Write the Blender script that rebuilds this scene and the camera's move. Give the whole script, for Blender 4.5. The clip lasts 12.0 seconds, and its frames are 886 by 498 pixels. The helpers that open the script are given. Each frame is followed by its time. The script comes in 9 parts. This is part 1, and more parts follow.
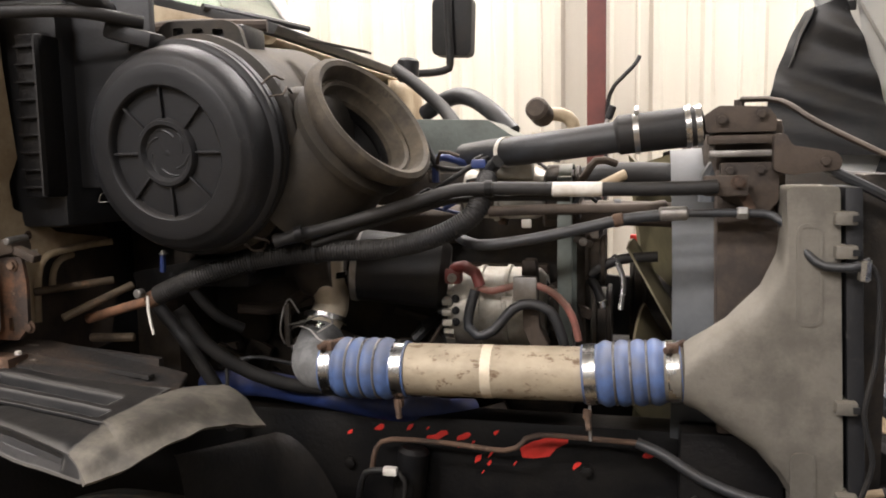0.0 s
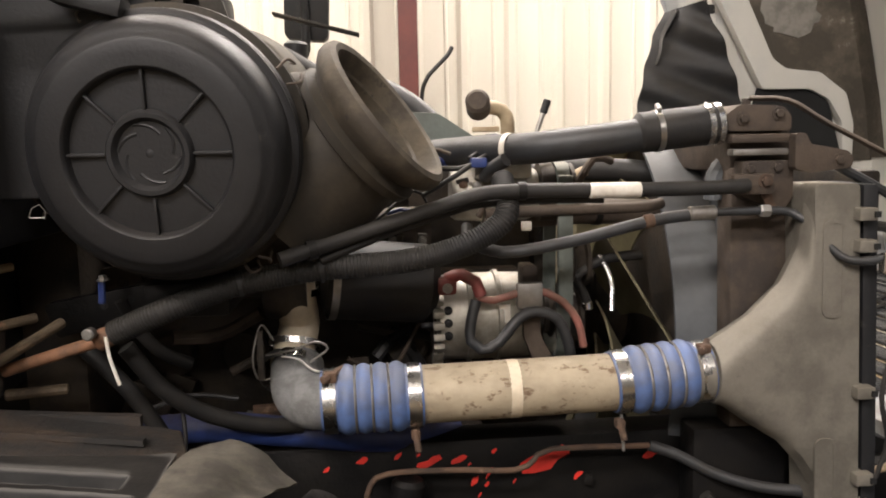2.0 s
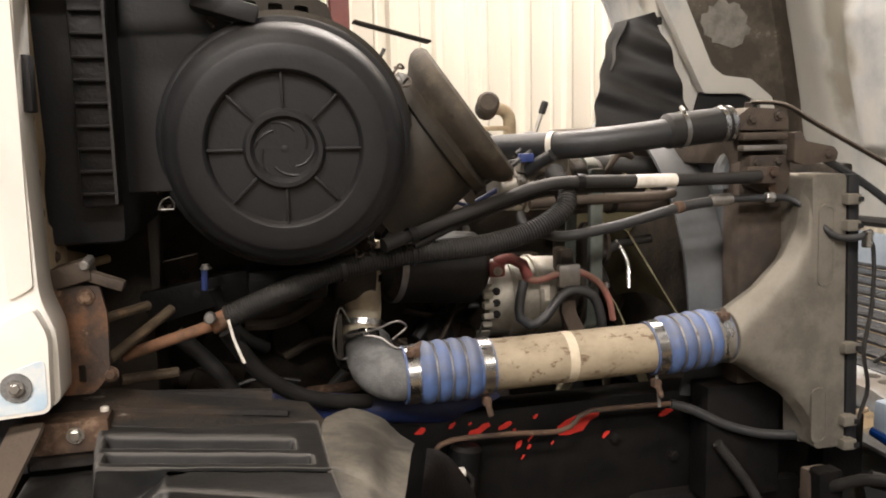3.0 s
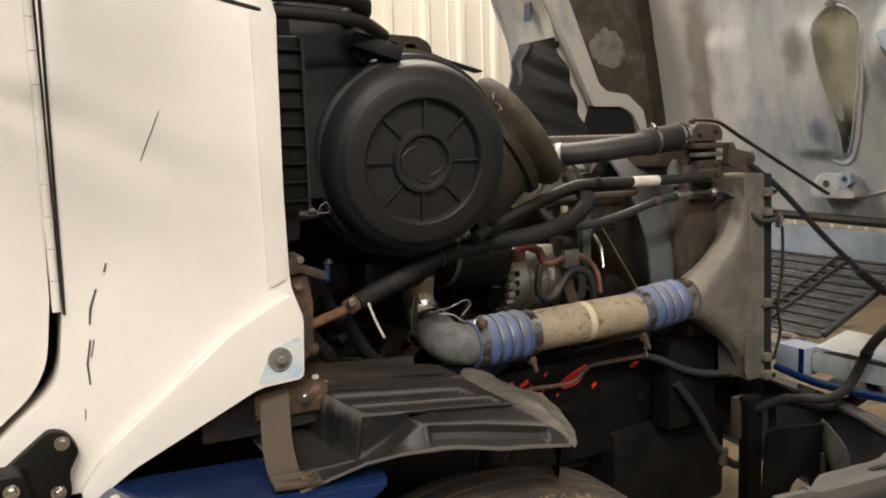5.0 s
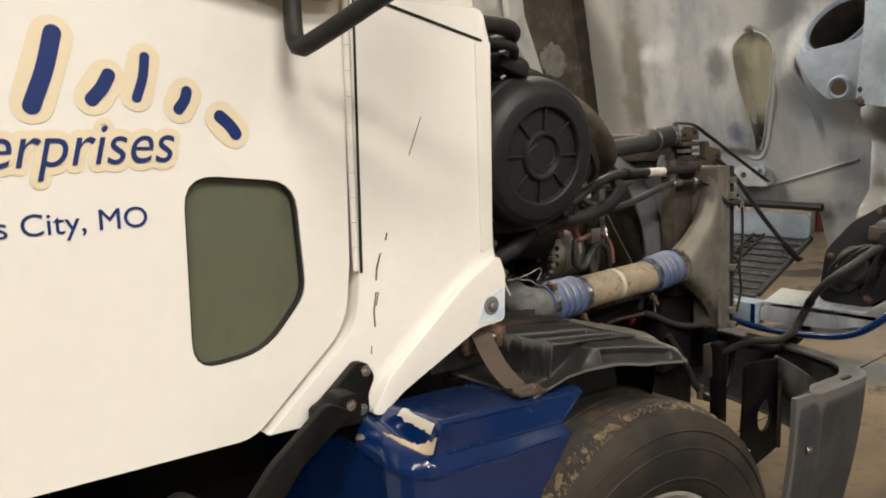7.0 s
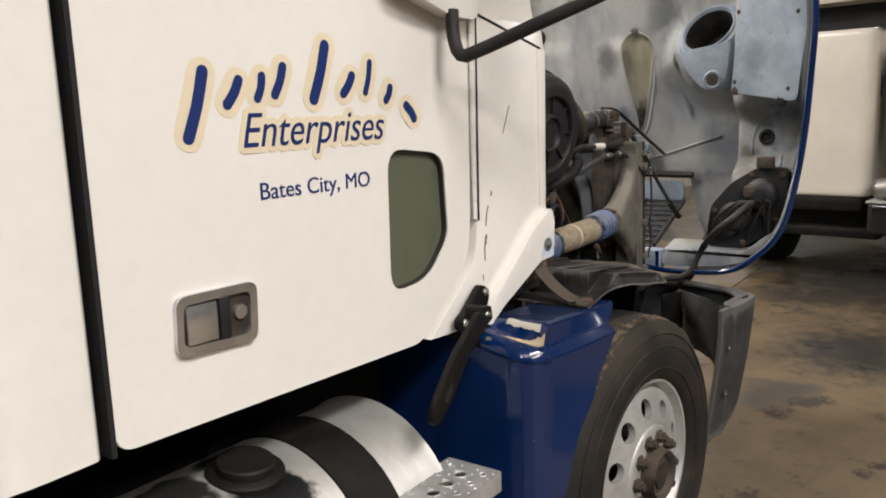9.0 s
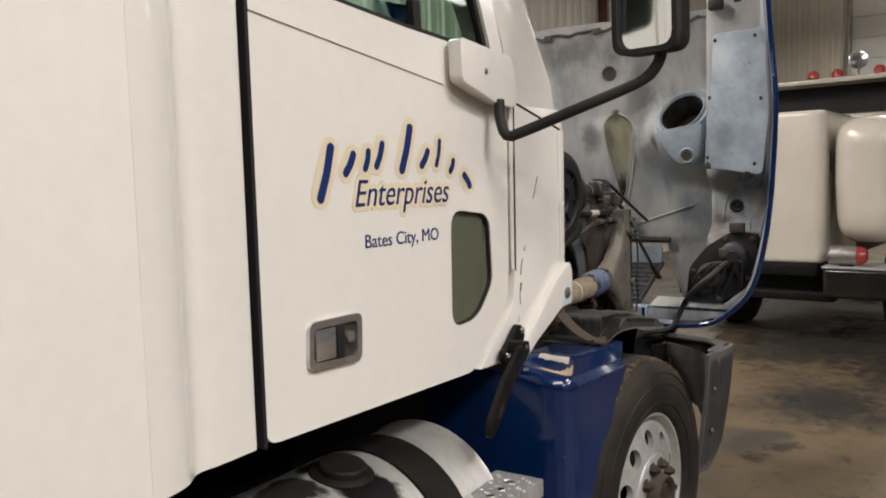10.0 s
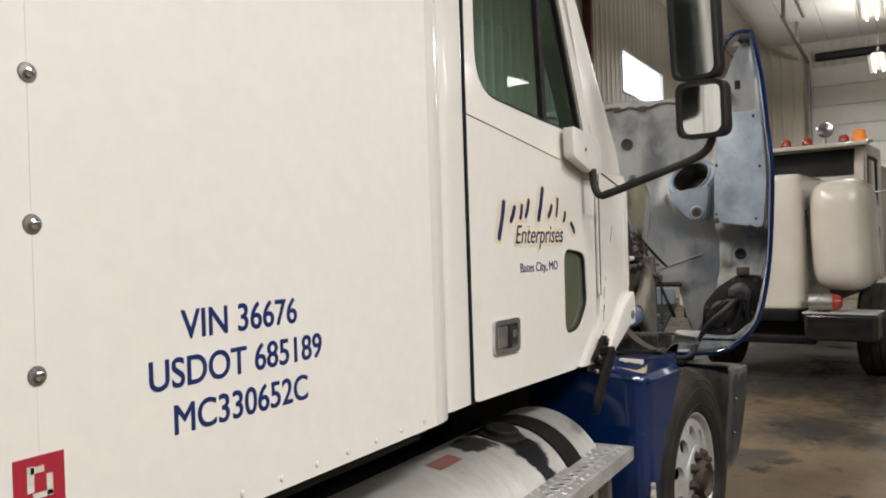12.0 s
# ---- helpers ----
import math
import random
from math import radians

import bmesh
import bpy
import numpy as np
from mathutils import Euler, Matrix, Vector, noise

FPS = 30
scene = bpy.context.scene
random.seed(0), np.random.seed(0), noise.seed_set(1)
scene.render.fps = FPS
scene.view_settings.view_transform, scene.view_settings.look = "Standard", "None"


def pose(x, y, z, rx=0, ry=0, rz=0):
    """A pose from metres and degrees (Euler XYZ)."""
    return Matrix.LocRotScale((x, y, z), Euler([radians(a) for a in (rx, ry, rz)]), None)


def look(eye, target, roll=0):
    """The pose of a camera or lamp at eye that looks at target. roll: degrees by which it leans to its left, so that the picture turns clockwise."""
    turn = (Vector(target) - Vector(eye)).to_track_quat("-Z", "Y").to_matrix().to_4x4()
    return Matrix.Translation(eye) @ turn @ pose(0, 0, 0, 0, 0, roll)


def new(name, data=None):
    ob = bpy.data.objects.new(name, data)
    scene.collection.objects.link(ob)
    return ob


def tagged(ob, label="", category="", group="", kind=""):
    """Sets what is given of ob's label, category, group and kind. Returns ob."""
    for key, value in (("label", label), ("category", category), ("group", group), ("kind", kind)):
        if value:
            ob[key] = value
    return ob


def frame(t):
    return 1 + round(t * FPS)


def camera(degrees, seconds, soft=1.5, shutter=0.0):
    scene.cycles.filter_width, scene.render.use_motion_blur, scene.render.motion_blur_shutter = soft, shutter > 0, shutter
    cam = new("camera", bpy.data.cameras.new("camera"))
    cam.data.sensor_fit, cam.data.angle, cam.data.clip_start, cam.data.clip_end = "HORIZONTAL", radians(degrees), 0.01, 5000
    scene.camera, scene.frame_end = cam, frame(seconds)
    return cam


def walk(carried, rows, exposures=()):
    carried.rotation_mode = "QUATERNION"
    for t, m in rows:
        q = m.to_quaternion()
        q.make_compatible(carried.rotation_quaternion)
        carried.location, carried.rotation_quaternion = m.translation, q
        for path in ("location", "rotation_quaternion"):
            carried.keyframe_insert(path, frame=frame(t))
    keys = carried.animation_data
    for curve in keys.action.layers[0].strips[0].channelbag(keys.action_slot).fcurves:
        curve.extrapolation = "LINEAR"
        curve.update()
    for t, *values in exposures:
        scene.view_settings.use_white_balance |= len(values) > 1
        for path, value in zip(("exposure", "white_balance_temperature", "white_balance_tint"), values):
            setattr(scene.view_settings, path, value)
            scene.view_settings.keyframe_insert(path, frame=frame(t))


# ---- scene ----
# ---------------------------------------------------------------- camera
cam = camera(58.7, 12.0, soft=1.9)
METRES, EYE, TILT, LEAN, TURN = 4.65, 1.5, 0.0, 0.0, 14.0
ROWS = [
    (0.0, 0.0, 0.0, 0.0, -0.11, -6.19, 1.06),
    (0.5, -0.0332, 0.0035, 0.0032, -3.28, -6.81, 0.99),
    (1.0, -0.0627, 0.008, 0.0063, -8.81, -6.85, 1.09),
    (1.5, -0.0842, 0.0285, 0.0063, -15.18, -7.07, 1.2),
    (2.0, -0.1014, 0.0519, 0.0066, -19.29, -7.47, 1.21),
    (2.5, -0.1279, 0.0545, 0.0077, -23.41, -7.52, 1.3),
    (3.0, -0.1835, 0.0509, 0.0067, -28.18, -7.63, 1.23),
    (5.0, -0.3239, 0.064, 0.0146, -43.42, -7.89, 1.58),
    (5.5, -0.362, 0.0629, 0.0133, -45.63, -7.99, 1.63),
    (6.0, -0.3901, 0.0888, 0.0126, -48.15, -8.16, 1.58),
    (6.5, -0.421, 0.1043, 0.0171, -51.51, -8.22, 1.61),
    (7.0, -0.4791, 0.1106, 0.018, -55.22, -8.19, 1.59),
    (7.5, -0.5154, 0.1249, 0.0184, -58.64, -8.37, 1.61),
    (9.5, -0.6891, 0.1908, 0.0232, -71.13, -8.74, 1.49),
    (10.0, -0.7379, 0.196, 0.0215, -71.6, -4.66, 1.59),
    (10.5, -0.7956, 0.216, 0.0165, -70.98, -0.23, 1.6),
    (11.0, -0.8441, 0.2259, 0.0197, -71.81, -0.12, 1.63),
    (11.5, -0.8938, 0.2312, 0.0147, -72.94, -0.15, 1.71),
    (12.0, -0.9333, 0.2514, 0.0122, -73.75, -0.24, 1.79),
]
EXPOSURES = [(0.0, 0.55, 6350, 15), (2.0, 0.55, 6650, 15), (3.2, 0.55, 6750, 14), (5.0, 0.05, 6800, 12), (7.6, 0.05, 6650, 10), (9.4, -0.13, 6300, 13), (10.0, -0.30, 6350, 13), (10.6, -0.42, 6350, 13), (11.2, -0.24, 6300, 12), (12.0, -0.25, 6250, 11)]
walk(cam, [(t, pose(0, 0, EYE, TILT, LEAN, TURN) @ pose(METRES * x, METRES * y, METRES * z, 90 + pitch, roll, yaw)) for t, x, y, z, yaw, pitch, roll in ROWS], EXPOSURES)

# ---------------------------------------------------------------- world and lights
world = bpy.data.worlds.new("world")
scene.world = world
world.use_nodes = True
sky = world.node_tree.nodes.new("ShaderNodeTexSky")
sky.sky_type, sky.sun_disc = "NISHITA", False
sky.sun_elevation, sky.sun_rotation = radians(35), radians(20)
world.node_tree.links.new(sky.outputs[0], world.node_tree.nodes["Background"].inputs[0])
world.node_tree.nodes["Background"].inputs[1].default_value = 0.1


def area(name, loc, target, sx, sy, watts, col):
    data = bpy.data.lights.new(name, "AREA")
    data.shape, data.size, data.size_y, data.energy, data.color = "RECTANGLE", sx, sy, watts, col
    ob = new(name, data)
    ob.matrix_world = look(loc, target)
    return ob


WARM = (1.0, 0.955, 0.90)
COOL = (0.86, 0.93, 1.0)
# place and watts of the ceiling fixtures; y -6.2 and -5.2 are added fill
# The two at y 4.1 are set to brighten the far wall.
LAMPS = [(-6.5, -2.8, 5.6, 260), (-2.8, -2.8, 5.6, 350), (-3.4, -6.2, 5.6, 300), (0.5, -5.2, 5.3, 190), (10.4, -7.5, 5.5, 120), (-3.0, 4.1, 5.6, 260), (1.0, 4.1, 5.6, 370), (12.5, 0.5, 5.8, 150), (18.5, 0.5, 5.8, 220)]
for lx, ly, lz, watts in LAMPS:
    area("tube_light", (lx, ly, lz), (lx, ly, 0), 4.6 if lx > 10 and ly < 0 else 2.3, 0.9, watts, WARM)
# Extra lights aimed upward, added to brighten the ceiling.
for lx in (12.5, 18.5):
    area("tube_light", (lx, 0.5, 6.0), (lx, 0.5, 9), 2.3, 0.5, 130, WARM)
area("window_light", (13.8, 5.0, 5.2), (12.5, 0, 1.5), 3.3, 0.9, 120, COOL)

# ---------------------------------------------------------------- materials
MATS = {}


def surf(name, col, col2=None, rough=0.5, metal=0.0, scale=6.0, amount=0.5, bump=0.15, grain=90.0, dust=0.0, dustcol=(0.33, 0.27, 0.19), coat=0.0, spots=None, spotat=0.62, spotscale=9.0, stretch=(1, 1, 1), wear=None, spec=0.5, dustfrom=0.0):
    """A worn surface: two scales of colour change, grain relief, dust on what faces up, spots of rust or dirt."""
    if name in MATS:
        return MATS[name]
    m = bpy.data.materials.new(name)
    m.use_nodes = True
    nt = m.node_tree
    N, K = nt.nodes, nt.links
    b = N["Principled BSDF"]
    geo = N.new("ShaderNodeNewGeometry")
    mp = N.new("ShaderNodeMapping")
    mp.inputs["Scale"].default_value = stretch
    K.new(geo.outputs["Position"], mp.inputs[0])
    big, fine = N.new("ShaderNodeTexNoise"), N.new("ShaderNodeTexNoise")
    for n, s, d in ((big, scale, 6), (fine, grain, 3)):
        n.inputs["Scale"].default_value, n.inputs["Detail"].default_value = s, d
        n.inputs["Roughness"].default_value = 0.65
        K.new(mp.outputs[0] if n == big else geo.outputs["Position"], n.inputs["Vector"])
    c2 = col2 or tuple(c * 0.62 for c in col)

    def mix(fac, a, bcol, lo=None, hi=None):
        if lo is not None:
            r = N.new("ShaderNodeMapRange")
            r.inputs[1].default_value, r.inputs[2].default_value = lo, hi
            r.interpolation_type = "SMOOTHSTEP"
            K.new(fac, r.inputs[0])
            fac = r.outputs[0]
        x = N.new("ShaderNodeMix")
        x.data_type = "RGBA"
        K.new(fac, x.inputs["Factor"])
        for sock, v in ((x.inputs[6], a), (x.inputs[7], bcol)):
            if isinstance(v, tuple):
                sock.default_value = (*v, 1)
            else:
                K.new(v, sock)
        return x.outputs[2], fac
    spread = 0.5 * amount
    out, _ = mix(big.outputs[0], tuple(col), tuple(c2), 0.5 - 0.08 / max(amount, 0.1), 0.5 + 0.16)
    soft = tuple(col[i] * 0.8 + c2[i] * 0.2 for i in range(3))
    half = N.new("ShaderNodeMath")
    half.operation = "MULTIPLY"
    half.inputs[1].default_value = spread
    K.new(fine.outputs[0], half.inputs[0])
    out, _ = mix(half.outputs[0], out, tuple(c * 0.45 for c in soft))
    rgh = N.new("ShaderNodeMapRange")
    rgh.inputs[3].default_value, rgh.inputs[4].default_value = max(0.02, rough - 0.12), min(1, rough + 0.12)
    K.new(big.outputs[0], rgh.inputs[0])
    rout = rgh.outputs[0]
    mout = None
    if spots:
        sp = N.new("ShaderNodeTexNoise")
        sp.inputs["Scale"].default_value, sp.inputs["Detail"].default_value, sp.inputs["Roughness"].default_value = spotscale, 9, 0.72
        K.new(mp.outputs[0], sp.inputs["Vector"])
        out, f = mix(sp.outputs[0], out, tuple(spots), spotat - 0.04, spotat + 0.05)
        r2 = N.new("ShaderNodeMix")
        K.new(f, r2.inputs[0])
        K.new(rout, r2.inputs[2])
        r2.inputs[3].default_value = 0.85
        rout = r2.outputs[0]
        if metal:
            m2 = N.new("ShaderNodeMath")
            m2.operation = "MULTIPLY_ADD"
            K.new(f, m2.inputs[0])
            m2.inputs[1].default_value, m2.inputs[2].default_value = -metal, metal
            mout = m2.outputs[0]
    if dust:
        sep = N.new("ShaderNodeSeparateXYZ")
        K.new(geo.outputs["Normal"], sep.inputs[0])
        up = N.new("ShaderNodeMapRange")
        up.inputs[1].default_value, up.inputs[2].default_value, up.inputs[4].default_value = dustfrom, max(0.9, dustfrom + 0.12), dust
        K.new(sep.outputs["Z"], up.inputs[0])
        mul = N.new("ShaderNodeMath")
        mul.operation = "MULTIPLY"
        K.new(up.outputs[0], mul.inputs[0])
        nr = N.new("ShaderNodeMapRange")
        nr.inputs[1].default_value, nr.inputs[2].default_value, nr.inputs[3].default_value = 0.3, 0.7, 0.25
        K.new(big.outputs[0], nr.inputs[0])
        K.new(nr.outputs[0], mul.inputs[1])
        out, f = mix(mul.outputs[0], out, tuple(dustcol))
        r3 = N.new("ShaderNodeMix")
        K.new(f, r3.inputs[0])
        K.new(rout, r3.inputs[2])
        r3.inputs[3].default_value = 0.9
        rout = r3.outputs[0]
    if wear:
        out, f = mix(geo.outputs["Pointiness"], out, tuple(wear), 0.508, 0.545)
        r4 = N.new("ShaderNodeMix")
        K.new(f, r4.inputs[0])
        K.new(rout, r4.inputs[2])
        r4.inputs[3].default_value = 0.7
        rout = r4.outputs[0]
    K.new(out, b.inputs["Base Color"])
    K.new(rout, b.inputs["Roughness"])
    if mout:
        K.new(mout, b.inputs["Metallic"])
    else:
        b.inputs["Metallic"].default_value = metal
    b.inputs["Specular IOR Level"].default_value = spec
    b.inputs["Coat Weight"].default_value = coat
    b.inputs["Coat Roughness"].default_value = 0.06
    if bump:
        bp = N.new("ShaderNodeBump")
        bp.inputs["Strength"].default_value, bp.inputs["Distance"].default_value = bump, 0.004
        K.new(fine.outputs[0], bp.inputs["Height"])
        K.new(bp.outputs[0], b.inputs["Normal"])
    MATS[name] = m
    return m


def glass(name, col, rough=0.02, clear=1.0):
    m = bpy.data.materials.new(name)
    m.use_nodes = True
    b = m.node_tree.nodes["Principled BSDF"]
    b.inputs["Base Color"].default_value = (*col, 1)
    b.inputs["Roughness"].default_value = rough
    b.inputs["Transmission Weight"].default_value = clear
    b.inputs["IOR"].default_value = 1.45
    return m


def glow(name, col, strength):
    m = bpy.data.materials.new(name)
    m.use_nodes = True
    b = m.node_tree.nodes["Principled BSDF"]
    b.inputs["Base Color"].default_value = (*col, 1)
    b.inputs["Emission Color"].default_value = (*col, 1)
    b.inputs["Emission Strength"].default_value = strength
    return m


WHITE = surf("white_paint", (0.80, 0.775, 0.72), (0.775, 0.747, 0.69), rough=0.22, scale=1.2, amount=0.35, bump=0.02, grain=25, coat=0.35)
BLUE = surf("blue_paint", (0.0014, 0.018, 0.088), (0.0010, 0.0125, 0.060), rough=0.16, scale=3.5, amount=0.5, bump=0.02, coat=0.4, dust=0.30, dustfrom=0.84, dustcol=(0.035, 0.043, 0.060), spots=(0.008, 0.026, 0.08), spotat=0.70, spotscale=20)
SLEEPW = surf("sleeper_white", (0.80, 0.775, 0.72), (0.785, 0.758, 0.70), rough=0.42, scale=0.9, amount=0.4, bump=0.02, grain=25, coat=0.04, stretch=(1, 1, 0.3))
EXTENDW = surf("extender_white", (0.80, 0.775, 0.72), (0.785, 0.758, 0.70), rough=0.25, scale=0.9, amount=0.4, bump=0.0, grain=25, coat=0.7, stretch=(1, 1, 0.3))
# Dim grey for the unseen west and south walls, so they return little light.
DIMWALL = surf("grey_sheet", (0.16, 0.16, 0.15), (0.1, 0.1, 0.095), rough=0.5, scale=1, bump=0.03)
PRIMER = surf("pale_primer", (0.42, 0.56, 0.68), (0.68, 0.70, 0.68), rough=0.5, scale=20, bump=0.05, spots=(0.7, 0.68, 0.62), spotat=0.62)
DECAL = surf("decal_blue", (0.010, 0.036, 0.19), rough=0.4, bump=0.0, amount=0.1)
HALO = surf("decal_tan", (0.75, 0.645, 0.455), (0.71, 0.62, 0.45), rough=0.4, bump=0.0, amount=0.3)
PLASTIC = surf("black_plastic", (0.017, 0.0175, 0.019), (0.010, 0.010, 0.011), rough=0.52, scale=5, amount=0.6, bump=0.16, grain=160, spec=0.38, spots=(0.040, 0.038, 0.035), spotat=0.66, spotscale=14, dust=0.12, dustcol=(0.15, 0.125, 0.10))
LINER = surf("liner_plastic", (0.0105, 0.011, 0.0115), (0.022, 0.021, 0.020), rough=0.44, scale=11, bump=0.2, spec=0.35, dust=0.16, dustcol=(0.13, 0.115, 0.10), spots=(0.08, 0.073, 0.062), spotat=0.68, wear=(0.10, 0.095, 0.088))
DUSTY = surf("dusty_liner", (0.055, 0.05, 0.043), (0.14, 0.125, 0.10), rough=0.75, scale=14, amount=0.9, bump=0.25, dust=0.3, dustcol=(0.26, 0.235, 0.19), spots=(0.02, 0.02, 0.02), spotat=0.64, spotscale=11)
GRILLE = surf("grille_plastic", (0.075, 0.076, 0.078), (0.04, 0.04, 0.04), rough=0.25, scale=20, bump=0.1, coat=0.3, spots=(0.3, 0.29, 0.27), spotat=0.70, spotscale=60)
HOUSING = surf("dusty_housing", (0.021, 0.0185, 0.015), (0.042, 0.034, 0.024), rough=0.62, scale=8, amount=0.9, bump=0.25, spec=0.3, dust=0.42, dustcol=(0.13, 0.105, 0.072), spots=(0.075, 0.06, 0.042), spotat=0.66, spotscale=12)
RUBBER = surf("black_rubber", (0.012, 0.012, 0.0125), (0.022, 0.020, 0.018), rough=0.6, scale=11, bump=0.2, spec=0.35, dust=0.12, dustcol=(0.15, 0.13, 0.10))
BELLOWS = surf("dusty_bellows", (0.045, 0.037, 0.028), (0.10, 0.082, 0.058), rough=0.75, scale=9, amount=0.9, bump=0.3, spec=0.3, dust=0.35, dustcol=(0.20, 0.165, 0.115), spots=(0.022, 0.02, 0.018), spotat=0.63, spotscale=15)
HOSE = surf("grey_hose", (0.026, 0.028, 0.031), (0.016, 0.016, 0.016), rough=0.5, scale=14, bump=0.2, dust=0.18, dustcol=(0.17, 0.15, 0.125))
TYRE = surf("tyre_rubber", (0.014, 0.013, 0.012), (0.032, 0.026, 0.02), rough=0.7, spec=0.25, scale=7, bump=0.3, grain=120, dust=0.18, dustcol=(0.2, 0.17, 0.12))
MUD = surf("tread_mud", (0.075, 0.055, 0.036), (0.03, 0.025, 0.019), rough=0.9, scale=22, amount=0.9, bump=0.5, grain=70, spots=(0.03, 0.03, 0.028), spotat=0.52, spotscale=26)
STICKER = surf("crimson_vinyl", (0.40, 0.02, 0.04), (0.3, 0.02, 0.035), rough=0.4, bump=0.0)
CRUMB = surf("dry_mud", (0.22, 0.165, 0.105), (0.10, 0.075, 0.05), rough=0.95, scale=60, bump=0.4)
ALU = surf("cast_aluminium", (0.215, 0.198, 0.165), (0.135, 0.123, 0.102), rough=0.62, metal=0.35, scale=9, amount=0.9, bump=0.2, grain=140, dust=0.35, dustcol=(0.36, 0.31, 0.23), spots=(0.10, 0.09, 0.08), spotat=0.68, spotscale=7)
PIPE = surf("aluminised_pipe", (0.43, 0.36, 0.255), (0.30, 0.245, 0.17), rough=0.58, metal=0.2, scale=14, bump=0.15, grain=60, spots=(0.15, 0.10, 0.06), spotat=0.585, spotscale=48, dust=0.1, stretch=(0.6, 1, 1))
ELBOW = surf("cast_elbow", (0.20, 0.20, 0.195), (0.12, 0.12, 0.115), rough=0.8, metal=0.1, scale=30, bump=0.5, grain=220)
HANDLE = surf("handle_chrome", (0.74, 0.75, 0.77), (0.55, 0.55, 0.56), rough=0.20, metal=0.9, scale=14, bump=0.02, spots=(0.2, 0.17, 0.13), spotat=0.74, spotscale=30)
STEEL = surf("bright_steel", (0.62, 0.61, 0.58), (0.45, 0.44, 0.42), rough=0.27, metal=1.0, scale=20, bump=0.05)
DULL = surf("dull_steel", (0.36, 0.35, 0.33), (0.22, 0.2, 0.18), rough=0.5, metal=0.85, scale=14, bump=0.15, spots=(0.10, 0.055, 0.03), spotat=0.64)
CHROME = surf("chrome", (0.80, 0.81, 0.83), (0.7, 0.7, 0.7), rough=0.16, metal=1.0, scale=10, bump=0.02)
WHEELALU = surf("wheel_aluminium", (0.66, 0.66, 0.65), (0.48, 0.47, 0.45), rough=0.45, metal=0.6, scale=9, bump=0.05, dust=0.15, dustcol=(0.3, 0.27, 0.22))
RUST = surf("rusty_iron", (0.115, 0.066, 0.04), (0.05, 0.034, 0.025), rough=0.85, metal=0.1, scale=13, amount=0.9, bump=0.4, spots=(0.20, 0.13, 0.085), spotat=0.6)
RUSTY = surf("flaking_rust", (0.045, 0.033, 0.026), (0.21, 0.10, 0.05), rough=0.85, scale=16, amount=0.9, bump=0.5, spots=(0.30, 0.20, 0.13), spotat=0.66, spotscale=30)
BROWNCAST = surf("brown_iron", (0.075, 0.055, 0.04), (0.035, 0.028, 0.024), rough=0.75, metal=0.2, scale=11, amount=0.8, bump=0.35, dust=0.3, dustcol=(0.22, 0.17, 0.12))
SILICONE = surf("blue_silicone", (0.085, 0.15, 0.34), (0.07, 0.095, 0.17), rough=0.5, scale=16, bump=0.08, dust=0.35, dustcol=(0.34, 0.34, 0.36))
BLUEHOSE = surf("blue_hose", (0.025, 0.05, 0.19), (0.015, 0.025, 0.08), rough=0.5, scale=9, dust=0.25)
FRAME = surf("frame_black", (0.004, 0.004, 0.0045), (0.009, 0.008, 0.007), rough=0.5, scale=10, bump=0.35, spec=0.2, dust=0.12, dustcol=(0.08, 0.065, 0.05))
BLACKGLOSS = surf("gloss_black", (0.008, 0.008, 0.009), (0.014, 0.013, 0.012), rough=0.22, scale=6, bump=0.03, coat=0.5)
REDPAINT = surf("red_primer", (0.80, 0.05, 0.035), (0.6, 0.04, 0.03), rough=0.4, scale=15, bump=0.1)
ENGINE = surf("engine_grey", (0.13, 0.15, 0.135), (0.08, 0.09, 0.08), rough=0.6, metal=0.2, scale=8, bump=0.2, dust=0.4)
BLOCK = surf("engine_block", (0.018, 0.016, 0.014), (0.05, 0.038, 0.027), rough=0.6, scale=14, bump=0.4, spec=0.3, dust=0.2, dustcol=(0.12, 0.095, 0.07))
SHROUD = surf("shroud_grey", (0.10, 0.108, 0.115), (0.06, 0.065, 0.07), rough=0.55, scale=5, bump=0.1, dust=0.25, dustcol=(0.25, 0.22, 0.18))
FANMAT = surf("fan_olive", (0.19, 0.165, 0.09), (0.12, 0.105, 0.06), rough=0.6, scale=7, dust=0.3)
ALT = surf("alternator_alloy", (0.42, 0.40, 0.35), (0.27, 0.25, 0.21), rough=0.48, metal=0.6, scale=18, bump=0.15, dust=0.25)
REDRUB = surf("red_rubber", (0.20, 0.035, 0.03), (0.11, 0.03, 0.025), rough=0.6, scale=18, dust=0.2)
REDCABLE = surf("red_cable", (0.27, 0.10, 0.08), (0.18, 0.08, 0.06), rough=0.6, scale=18, dust=0.3)
TAN = surf("tan_primer", (0.52, 0.42, 0.28), (0.30, 0.215, 0.125), rough=0.6, scale=7, amount=0.7, bump=0.15, spots=(0.1, 0.06, 0.035), spotat=0.66, dust=0.2)
HOODIN = surf("hood_inside", (0.52, 0.525, 0.515), (0.27, 0.30, 0.335), rough=0.66, spec=0.3, scale=2.6, amount=0.8, bump=0.08, spots=(0.13, 0.125, 0.115), spotat=0.645, spotscale=2.6, stretch=(1, 1.3, 0.45))
HOLLOW = surf("hood_hollow", (0.42, 0.40, 0.295), (0.29, 0.28, 0.205), rough=0.6, spec=0.35, scale=4, amount=0.7, bump=0.06, stretch=(1, 1.4, 0.5))
